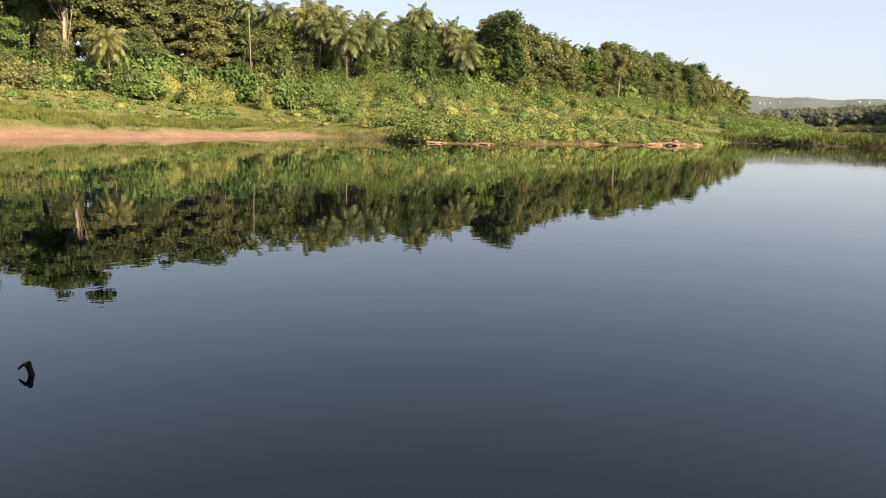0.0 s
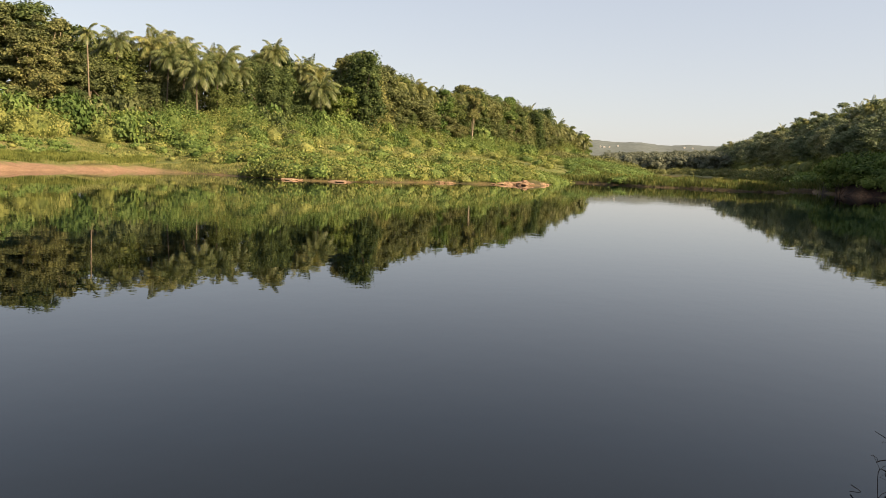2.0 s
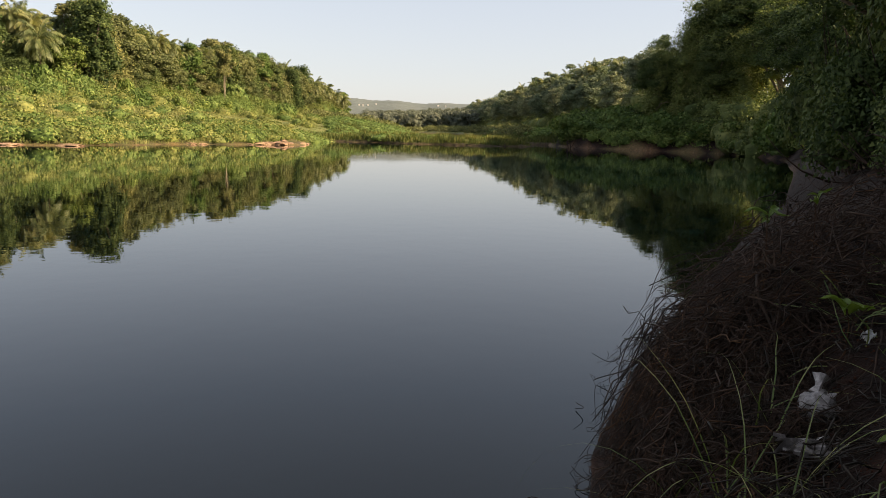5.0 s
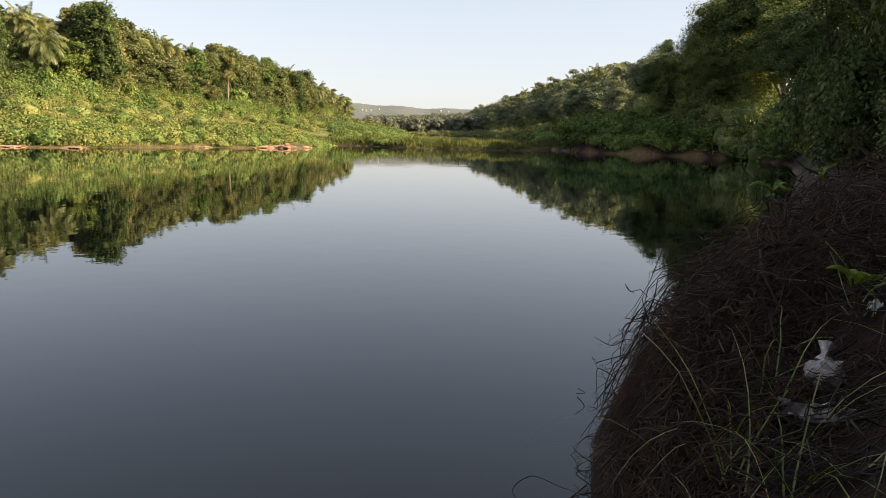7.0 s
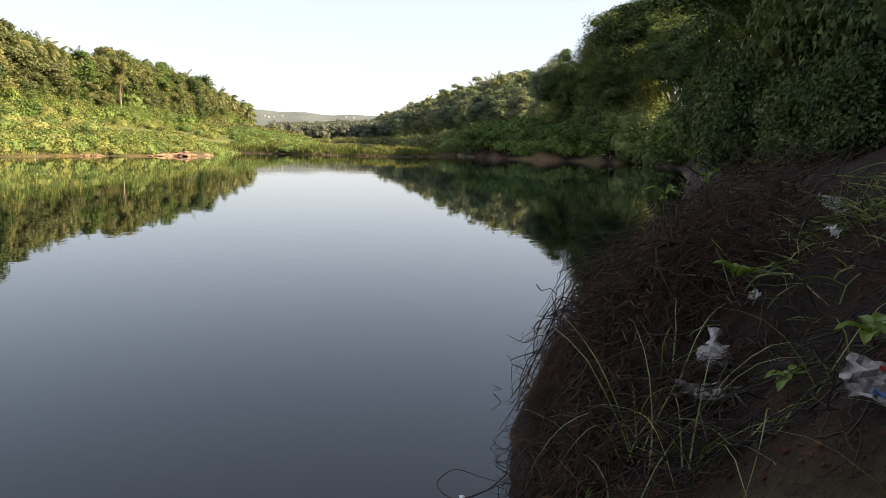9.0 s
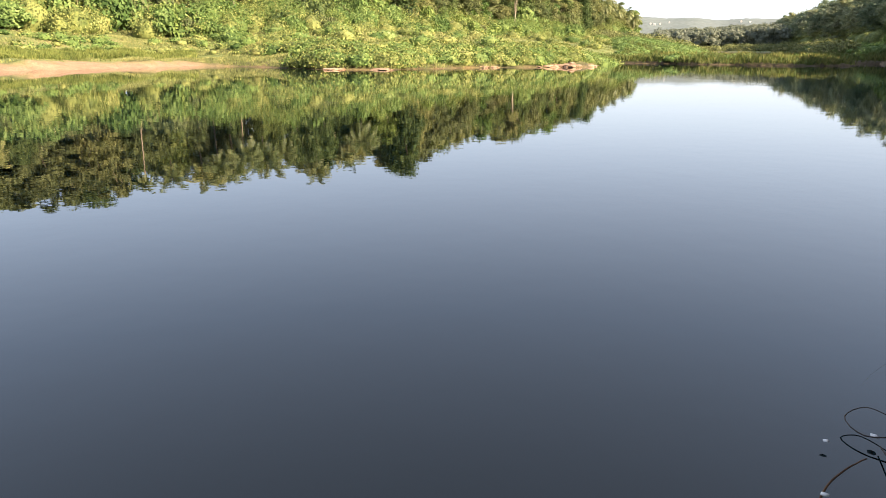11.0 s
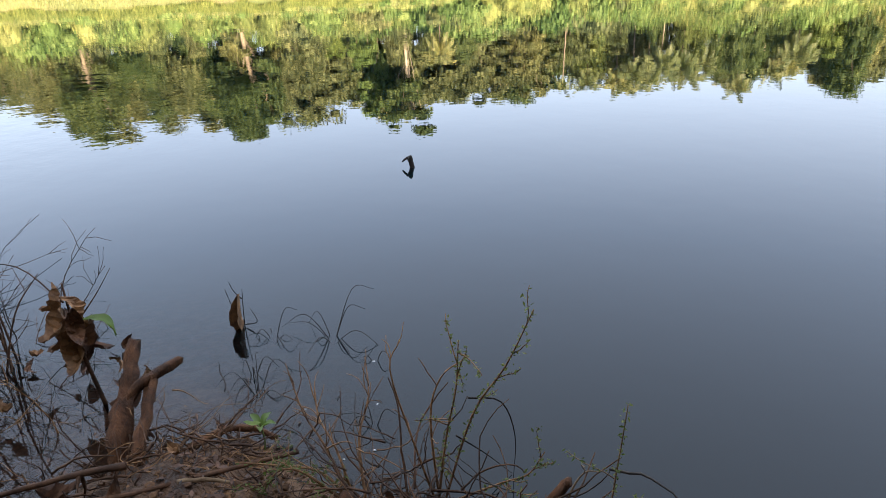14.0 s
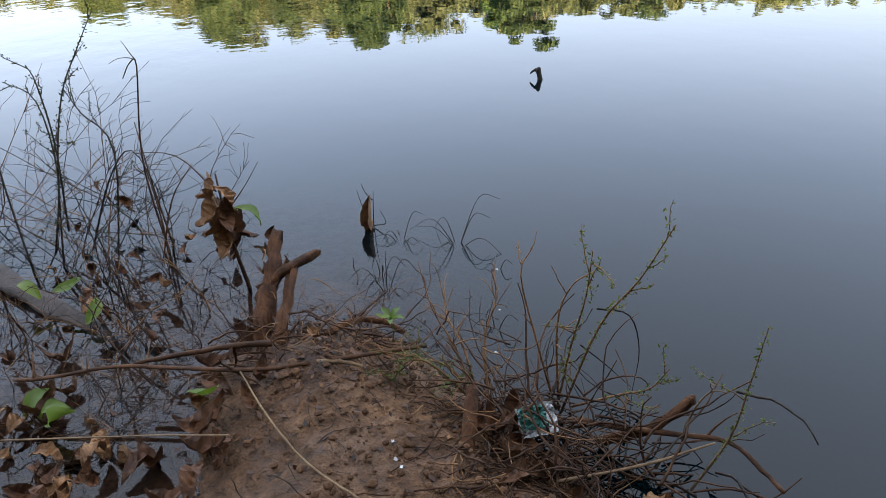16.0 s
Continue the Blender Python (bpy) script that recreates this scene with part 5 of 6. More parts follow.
thorn_shrub("half-dead shrub with brown stems and pale leaves", [
    [(-1.155, 1.001, 0.03), (-1.278, 1.039, 0.211), (-1.382, 1.086, 0.271), (-1.473, 1.142, 0.39)],
    [(-1.155, 1.001, 0.03), (-1.227, 1.025, 0.219), (-1.347, 1.112, 0.246), (-1.38, 1.15, 0.32)],
    [(-1.169, 0.992, 0.08), (-1.265, 0.986, 0.165), (-1.39, 0.952, 0.175), (-1.50, 0.90, 0.19)],
    [(-1.17, 0.98, 0.08), (-1.27, 0.93, 0.20), (-1.33, 0.90, 0.22), (-1.37, 0.86, 0.18)],
    [(-1.12, 0.99, 0.08), (-1.20, 1.10, 0.22), (-1.22, 1.20, 0.30), (-1.30, 1.32, 0.35)]], (2, 3), TAN_TWIG, 102, 0.0048, 11)
thorn_shrub("thin sapling with a few small leaves over water", [
    [(-0.538, 1.052, -0.02), (-0.465, 1.063, 0.224), (-0.448, 1.065, 0.395), (-0.436, 1.066, 0.572)],
    [(-0.589, 1.124, 0.05), (-0.575, 1.128, 0.20), (-0.54, 1.13, 0.29), (-0.499, 1.139, 0.30)]], (0,), PALE_STICK, 103, 0.004, 2)
thorn_shrub("thin drooping twig hanging into the water", [
    [(-0.87, 1.15, 0.42), (-0.80, 1.22, 0.38), (-0.785, 1.30, 0.21), (-0.814, 1.376, -0.01)],
    [(-0.93, 1.2, 0.24), (-0.89, 1.32, 0.10), (-0.82, 1.376, 0.0)]], (), DARK_TWIG, 104, 0.003, 0)
thorn_shrub("tall dead stalks with a snapped tip in water", [
    [(-2.89, 1.153, -0.05), (-2.986, 1.188, 0.296), (-2.977, 1.203, 0.528), (-2.948, 1.252, 0.82), (-2.961, 1.23, 0.832), (-2.985, 1.20, 0.775)],
    [(-2.922, 1.198, -0.05), (-3.02, 1.229, 0.271), (-3.11, 1.272, 0.547)],
    [(-2.86, 1.12, -0.05), (-2.94, 1.18, 0.20), (-3.04, 1.22, 0.45)],
    [(-2.90, 1.10, -0.05), (-2.86, 1.2, 0.25), (-2.80, 1.3, 0.40)]], (), TWIG, 105, 0.0055, 4)
THORN = foliage("thorn_leaves", [(0.02, 0.03, 0.014), (0.04, 0.05, 0.02), (0.06, 0.07, 0.03)], 0.2)
thorn_shrub("tall bare thorny shrub with tiny dark leaves", [
    [(-3.174, 0.796, -0.05), (-3.13, 0.902, 0.455), (-3.09, 0.988, 0.745), (-3.047, 1.075, 0.907), (-3.001, 1.161, 1.054)],
    [(-3.17, 0.80, 0.1), (-3.133, 0.896, 0.432), (-3.22, 0.945, 0.715), (-3.348, 0.9, 0.791)],
    [(-3.0, 0.946, -0.05), (-2.944, 1.056, 0.51), (-3.069, 1.033, 0.665), (-3.083, 1.002, 0.765)],
    [(-3.1, 0.85, 0.2), (-3.032, 0.877, 0.581), (-3.075, 0.902, 0.816), (-3.081, 0.888, 0.894)],
    [(-3.05, 0.9, 0.1), (-2.95, 1.0, 0.40), (-2.80, 1.05, 0.55), (-2.78, 1.12, 0.30)],
    [(-3.2, 0.7, 0.0), (-3.3, 0.75, 0.4), (-3.35, 0.8, 0.75), (-3.4, 0.82, 0.9)]], (0, 1, 2, 3), DARK_TWIG, 106, 0.0048, 6, THORN)


def dead_thicket():
    """Dead stems standing and trailing in the shallows."""
    rng = np.random.default_rng(110)
    for cx, cy, n, tall in ((-2.55, 0.75, 9, 0.45), (-2.85, 0.85, 10, 0.55), (-3.25, 0.95, 11, 0.7), (-3.5, 0.6, 10, 0.7), (-2.35, 1.0, 7, 0.35), (-2.2, 0.55, 8, 0.28), (-2.45, 0.35, 8, 0.3), (-2.85, 0.4, 9, 0.4), (-3.3, 0.3, 9, 0.5), (-3.75, 1.1, 10, 0.85), (-3.0, 1.25, 8, 0.5), (-3.4, 1.2, 9, 0.75), (-3.9, 0.7, 10, 0.9), (-2.7, 1.05, 8, 0.4), (-2.15, 0.35, 8, 0.25), (-3.6, 0.2, 10, 0.6)):
        ob = thing("shrub", "dead shrub of tangled bare stems in shallow water", "shrub", "dead shrubs in the shallows", at=pose(cx, cy, 0))
        for _ in range(n + 4):
            way = np.array([rng.normal(0, 0.5), rng.normal(0, 0.5), 1.0])
            if rng.random() < 0.3:
                way[2] = 0.25
            long = tall * rng.uniform(0.6, 1.4)
            line = wander(rng, (rng.normal(0, 0.11), rng.normal(0, 0.11), -0.08), way, long, 8, 0.13, 0.04)
            r = rng.uniform(0.0016, 0.0042)
            pieces = [tube(line, taper(r, 0.001, 9), 5)]
            for _ in range(6):
                k = int(rng.integers(2, 8))
                w = wander(rng, line[k], line[k] - line[k - 1] + rng.normal(0, 0.05, 3), rng.uniform(0.06, 0.2), 5, 0.2, 0.05)
                pieces.append(tube(w, taper(r * 0.5, 0.0008, 6), 4))
            part("stem", mesh("stem", *joined(pieces), DARK_TWIG if rng.random() < 0.3 else TWIG if rng.random() < 0.6 else TAN_TWIG, True), ob)


dead_thicket()


def put_leaf(meshes, x, y, z, rx, ry, rz, s, label, group, name="leaf", category="leaf"):
    ob = new(name, meshes)
    ob.matrix_basis = pose(x, y, z, rx, ry, rz) @ Matrix.Scale(s, 4)
    return tagged(ob, label, category, group)


def leaf_clusters():
    rng = np.random.default_rng(111)
    ob = thing("dead_leaf_cluster", "bunch of brown dead leaves caught on a stalk", "dead leaves", at=pose(-2.36, 1.10, -0.06) @ Matrix.Scale(1.15, 4))
    part("stalk", mesh("stalk", *tube([(0.02, 0.05, -0.1), (0.01, 0.02, 0.12), (0.0, 0.0, 0.3), (-0.02, 0.01, 0.5)], [0.009, 0.008, 0.006, 0.003], 6), TWIG, True), ob)
    part("twig", mesh("twig", *tube(finer([(-0.02, 0, 0.44), (-0.2, 0.0, 0.53), (-0.45, -0.02, 0.50)]), taper(0.003, 0.001, 9), 4), TWIG, True), ob)
    part("twig", mesh("twig", *tube(finer([(0, 0, 0.36), (0.05, 0.06, 0.45), (0.09, 0.10, 0.53)]), taper(0.003, 0.001, 9), 4), TWIG, True), ob)
    for k, (z, a, tilt, m, s) in enumerate(((0.49, 200, 60, 2, 0.9), (0.47, 20, 70, 3, 0.8), (0.40, 215, 75, 2, 1.1), (0.38, 160, 70, 0, 1.1), (0.37, 250, 80, 3, 1.05), (0.36, 300, 75, 2, 1.1), (0.41, 95, 80, 3, 1.15), (0.44, 270, 55, 2, 1.0), (0.33, 190, 85, 2, 1.1), (0.40, 130, 60, 3, 1.0), (0.38, 10, 70, 1, 1.0), (0.36, 60, 75, 0, 1.0), (0.34, 110, 80, 1, 1.0), (0.42, 330, 65, 4, 0.9))):
        lf = part("leaf", DRY_LEAVES[m], ob)
        lf.matrix_basis = pose(0, 0, z, 0, tilt, a) @ Matrix.Scale(s, 4)
    lf = part("leaf", FRESH_LEAVES[0], ob, "single green leaf")
    lf.matrix_basis = pose(0.03, 0.03, 0.40, 0, 40, 40)
    ob = thing("rolled_leaf", "rolled brown dead leaf standing on a twig in water", "dead leaf", at=pose(-2.25, 1.81, 0))
    lf = part("leaf", leaf_mesh("leaf", rng, 0.19, 0.042, TAN_LEAF, 0.06, 1.8, 12, 0.12), ob)
    lf.matrix_basis = pose(0.0, 0, -0.015, 0, -90, 100)
    for pts in ([(0, 0, -0.05), (0.01, 0, 0.1), (0.02, 0.0, 0.2)], [(0.01, 0, 0.15), (-0.03, 0, 0.18), (-0.05, 0.0, 0.22)], [(-0.01, 0, 0.03), (-0.07, 0.02, 0.08), (-0.11, 0.03, 0.16)], [(0.01, 0, 0.02), (0.08, 0, 0.05), (0.05, 0.0, 0.11)]):
        part("twig", mesh("twig", *tube(finer(pts), taper(0.003, 0.0012, 9), 4), DARK_TWIG, True), ob)
    # twigs breaking the water's surface
    for x, y, n, r, seed, name in ((-1.82, 1.88, 8, 0.20, 1, "twig_spray"), (-2.06, 1.78, 6, 0.12, 2, "twig_spray"), (-1.86, 1.42, 6, 0.16, 3, "twig_spray"), (-1.56, 1.79, 2, 0.05, 4, "twig_spray"), (-1.35, 1.42, 3, 0.10, 5, "twig_spray"), (-1.95, 1.5, 4, 0.12, 6, "twig_spray")):
        rg = np.random.default_rng(120 + seed)
        ob = thing(name, "thin dark twigs arching out of the water", "twigs", "twigs in the water", at=pose(x, y, 0))
        for k in range(n):
            a = 6.28 * k / n + rg.uniform(-0.4, 0.4)
            h = r * rg.uniform(0.2, 0.9)
            end = np.array([r * math.cos(a) * rg.uniform(0.6, 1.3), r * math.sin(a) * rg.uniform(0.6, 1.3), rg.choice([-0.01, h])])
            part("twig", mesh("twig", *tube(finer([(0, 0, -0.03), tuple(end * 0.5 + [0, 0, h * 0.8]), tuple(end)], 5), taper(0.0024, 0.0010, 11), 5), DARK_TWIG, True), ob)
    # fallen leaves
    for _ in range(46):
        x, y = rng.uniform(-2.6, -1.6), 0
        y = 0.10 + 0.28 * (x + 2.4) + rng.normal(0, 0.11)
        z = max(height(x, y), 0.0) + rng.uniform(0.005, 0.07)
        m = int(rng.integers(0, 5))
        put_leaf(DRY_LEAVES[m], x, y, z, rng.normal(0, 30), rng.normal(0, 30), rng.uniform(0, 360), rng.uniform(0.55, 1.05), "curled brown dead leaf on the bank", "fallen leaves")
    for x, y, s, m in ((-1.78, 0.60, 1.0, 0), (-1.70, 0.62, 0.8, 4), (-1.66, 0.86, 0.6, 2), (-1.86, 0.52, 1.1, 1), (-1.0, 0.86, 0.9, 4), (-0.98, 0.82, 0.8, 0), (-1.02, 0.93, 1.0, 2), (-0.55, 0.98, 1.0, 3), (-0.72, 0.82, 0.9, 0), (-2.35, 0.32, 1.2, 0), (-2.5, 0.5, 1.0, 4), (-2.75, 0.66, 1.0, 3), (-0.9, 0.7, 0.9, 1)):
        put_leaf(DRY_LEAVES[m], x, y, max(height(x, y), 0.0) + 0.03, rng.normal(0, 25), rng.normal(0, 25), rng.uniform(0, 360), s, "curled brown dead leaf on the bank", "fallen leaves")
    for x, y, z, a in ((-2.28, 0.22, 0.08, 30), (-2.33, 0.2, 0.06, 100), (-2.85, 0.62, 0.10, 50), (-2.9, 0.58, 0.10, 190), (-2.62, 0.60, 0.06, 120), (-2.2, 0.28, 0.09, 300), (-1.88, 0.5, 0.12, 20)):
        put_leaf(FRESH_LEAVES[int(rng.integers(0, 3))], x, y, z, rng.normal(0, 20), -20, a, 1.1, "yellow-green leaf caught among twigs", "green leaves by the water")
    for _ in range(34):
        x, y = rng.uniform(-3.6, -2.1), rng.uniform(0.25, 1.3)
        put_leaf(DRY_LEAVES[int(rng.integers(0, 5))], x, y, rng.uniform(0.01, 0.3) ** 1.3, rng.normal(0, 50), rng.normal(0, 50), rng.uniform(0, 360), rng.uniform(0.35, 0.75), "brown dead leaf caught among dead stems", "caught leaves")
    ob = thing("seedling", "small bright green seedling in the mud", "seedling", at=pose(-1.60, 1.13, 0.02))
    part("stem", mesh("stem", *tube([(0, 0, -0.02), (0, 0.01, 0.05), (-0.02, 0.02, 0.10)], [0.003, 0.003, 0.002], 5), TINY_LEAF), ob)
    for a in (10, 90, 160, 230, 310):
        lf = part("leaf", FRESH_LEAVES[a % 3], ob)
        lf.matrix_basis = pose(-0.02, 0.02, 0.09, 0, -25, a) @ Matrix.Scale(0.55, 4)


leaf_clusters()


def crumbs():
    """Crumbled earth on the mud bank."""
    rng = np.random.default_rng(130)
    pieces = []
    n = 3600
    x = np.where(rng.random(n) < 0.6, rng.normal(-1.72, 0.11, n), rng.uniform(-1.9, -0.75, n))
    y = np.where(x < -1.5, 0.52 + rng.normal(0, 0.13, n), rng.uniform(0.25, 1.1, n))
    z = land(x, y)[0]
    for a, b, c in zip(x, y, z):
        if c > 0.03:
            r = abs(rng.normal(0, 0.0048)) + 0.002
            pieces.append(blob_core(np.array([a, b, c + r * 0.4]), np.array([r, r, r * 0.8]) * 1.3, rng))
    return tagged(new("mud_crumbs", mesh("mud_crumbs", *joined(pieces), CLOD)), "crumbs and clods of drying brown mud", "mud", kind="stuff")


crumbs()


def root_tangle(name, label, spots, n, long, mats, seed, radius=(0.0015, 0.005), flat=0.25, sides=4):
    """A mat of crossing roots and twigs over an area."""
    rng = np.random.default_rng(seed)
    lines = []
    for _ in range(n):
        s = spots[int(rng.integers(0, len(spots)))]
        p = np.array(s[:3]) + rng.normal(0, 1, 3) * s[3]
        lines.append(wander(rng, p, np.array([rng.normal(), rng.normal(), rng.normal() * flat]), long * rng.uniform(0.5, 1.5), 8, 0.22))
    lines = np.array(lines)
    if spots[0][0] > 1:
        lines = lines[land(lines[..., 0], lines[..., 1])[0].min(1) > -0.01]
    floor_z = np.maximum(land(lines[..., 0], lines[..., 1])[0], -0.03) + 0.004
    if spots[0][0] > 1:
        lines[..., 2] = np.minimum(lines[..., 2], floor_z + 0.09 + 0.3 * np.abs(rng.normal(0, 0.5, (len(lines), 1))))
        lines = lines + np.cumsum(rng.normal(0, 0.022, lines.shape), 1)
        floor_z = np.maximum(land(lines[..., 0], lines[..., 1])[0], -0.03) + 0.004
    lines[..., 2] = np.maximum(lines[..., 2], floor_z)
    pieces = []
    for line in lines:
        r = rng.uniform(*radius)
        pieces.append(tube(line, taper(r, r * 0.4, 9), sides))
    return tagged(new(name, mesh(name, *joined(pieces), mats, True)), label, "roots", kind="stuff")


root_tangle("root_mat", "tangle of thin brown roots at the water's edge", [(-0.92, 0.88, 0.09, 0.07), (-0.80, 0.95, 0.07, 0.08), (-0.70, 1.0, 0.05, 0.08), (-0.85, 0.80, 0.1, 0.08), (-1.05, 0.98, 0.1, 0.06)], 240, 0.26, TWIG, 140)
root_tangle("root_mat", "dark wet roots trailing into the water", [(-0.75, 1.05, 0.02, 0.08), (-0.6, 1.05, 0.02, 0.1), (-1.0, 1.08, 0.04, 0.06)], 60, 0.25, DARK_TWIG, 141)
root_tangle("root_mat", "twigs and rootlets strewn round the posts", [(-1.82, 0.95, 0.06, 0.07), (-1.75, 1.05, 0.05, 0.07), (-1.95, 0.75, 0.06, 0.07), (-1.65, 1.05, 0.06, 0.07), (-1.85, 0.85, 0.08, 0.06), (-1.5, 1.02, 0.07, 0.07)], 190, 0.2, TWIG, 142)
root_tangle("root_mat", "tan rootlets and dry stems over the muddy spit", [(-1.80, 0.9, 0.08, 0.09), (-1.55, 1.0, 0.07, 0.09), (-1.15, 0.95, 0.1, 0.09), (-1.0, 0.82, 0.1, 0.09), (-0.85, 0.78, 0.1, 0.1)], 150, 0.17, TAN_TWIG, 148, (0.001, 0.0028))
root_tangle("root_mat", "fine rootlets pressed into the mud", [(-1.2, 0.75, 0.1, 0.16), (-1.45, 0.85, 0.1, 0.13), (-1.35, 0.5, 0.1, 0.13)], 70, 0.10, DARK_TWIG, 143, (0.001, 0.002))


root_tangle("root_mat", "mat of dark roots and dead stems on the slope", [(2.55, 1.7, 0.5, 0.16), (2.8, 1.9, 0.7, 0.2), (3.1, 2.0, 0.9, 0.2), (3.4, 2.2, 1.0, 0.22), (3.8, 2.4, 1.2, 0.25), (4.3, 2.5, 1.2, 0.22), (2.3, 1.5, 0.4, 0.15), (4.0, 1.9, 1.4, 0.22), (3.4, 1.7, 1.2, 0.2), (5.0, 2.7, 1.3, 0.25)], 1800, 0.42, ROOT, 144, (0.0015, 0.005), 0.5)
root_tangle("root_mat", "dense dark rootlets along the edge of the slope", [(3.14, 2.50, 0.12, 0.07), (3.49, 2.73, 0.15, 0.09), (2.84, 2.23, 0.12, 0.07), (3.89, 2.98, 0.20, 0.10), (2.64, 1.98, 0.12, 0.07), (2.44, 1.60, 0.20, 0.10), (2.69, 1.88, 0.25, 0.10), (2.99, 2.18, 0.32, 0.12), (3.39, 2.48, 0.42, 0.14), (2.59, 1.63, 0.35, 0.13)], 2000, 0.19, ROOT, 146, (0.0012, 0.0035), 0.5, 3)
root_tangle("root_mat", "dry brown roots looping over the dark slope", [(2.45, 1.75, 0.35, 0.18), (2.75, 2.0, 0.5, 0.2), (3.0, 2.1, 0.8, 0.22), (3.4, 2.3, 1.0, 0.25), (4.0, 2.6, 1.25, 0.35), (3.6, 1.9, 1.3, 0.3)], 330, 0.34, TWIG, 147, (0.0012, 0.004), 0.7)
root_tangle("root_mat", "dead brown stems scattered over red soil", [(2.2, 1.1, 0.5, 0.2), (2.6, 1.2, 0.7, 0.25), (3.0, 1.0, 1.0, 0.3), (2.5, 0.8, 0.7, 0.25)], 260, 0.25, DARK_TWIG, 145, (0.001, 0.004), 0.4)


def crumpled(name, mat, w, h, seed, depth=0.02, nx=9, ny=9):
    rng = np.random.default_rng(seed)
    verts = [((i / nx - 0.5) * w * (1 + rng.normal(0, 0.04)), (j / ny - 0.5) * h * (1 + rng.normal(0, 0.04)), rng.normal(0, depth)) for j in range(ny + 1) for i in range(nx + 1)]
    faces = [(j * (nx + 1) + i, j * (nx + 1) + i + 1, (j + 1) * (nx + 1) + i + 1, (j + 1) * (nx + 1) + i) for j in range(ny) for i in range(nx)]
    return mesh(name, verts, faces, mat, False)


def litter():
    ob = thing("packet", "torn green and white plastic packet among roots", "packet", at=look((-0.92, 0.91, 0.18), (-1.25, 1.75, -0.85), 20) @ Matrix.Scale(1.0, 4))
    part("wrapper", crumpled("wrapper", PLASTIC, 0.10, 0.085, 151, 0.011), ob)
    p = part("printed_panel", crumpled("printed_panel", PLASTIC_GREEN, 0.074, 0.062, 152, 0.007), ob, "glossy dark green print")
    p.matrix_basis = pose(-0.008, 0.006, 0.022)
    rng = np.random.default_rng(153)
    for x, y, r in ((-1.63, 1.40, 0.010), (-1.56, 1.78, 0.012), (-1.28, 1.30, 0.010), (-1.40, 1.53, 0.008), (-1.95, 1.55, 0.013), (-1.35, 1.22, 0.008), (-1.86, 1.48, 0.012), (-2.02, 1.62, 0.010), (2.0, 2.24, 0.022), (2.23, 2.24, 0.032), (1.75, 1.9, 0.026)):
        v, f = blob_core(np.array([0, 0, 0.0]), np.array([r, r * 0.7, r * 0.35]), rng)
        ob = new("floating_petal", mesh("floating_petal", v, f, PLASTIC, True))
        ob.matrix_basis = pose(x, y, 0.003, 0, 0, rng.uniform(0, 360))
        tagged(ob, "small white scrap floating on the water", "scrap", "floating scraps")
    for x, y in ((-1.18, 0.62), (-1.22, 0.66), (-1.145, 0.60)):
        ob = new("petal", crumpled("petal", PLASTIC, 0.011, 0.007, int(rng.integers(1, 99)), 0.002, 2, 2))
        ob.matrix_basis = pose(x, y, height(x, y) + 0.012, 0, 0, rng.uniform(0, 360))
        tagged(ob, "tiny white petal on the mud", "petal", "petals on the mud")


litter()
shift_to_view(STANDING, pose(0.017, 0.009, 0.0125, 0, -0.6, 0))


# ---- steep bank with roots, beside the landing ----
STANDING = set(scene.objects.keys())
LIP = [((2.50, 1.74), 0.30), ((2.76, 2.04), 0.52), ((3.18, 2.38), 0.70), ((3.7, 2.70), 0.84), ((4.5, 3.15), 1.0), ((5.8, 3.95), 0.85), ((8.2, 5.3), 0.7)]


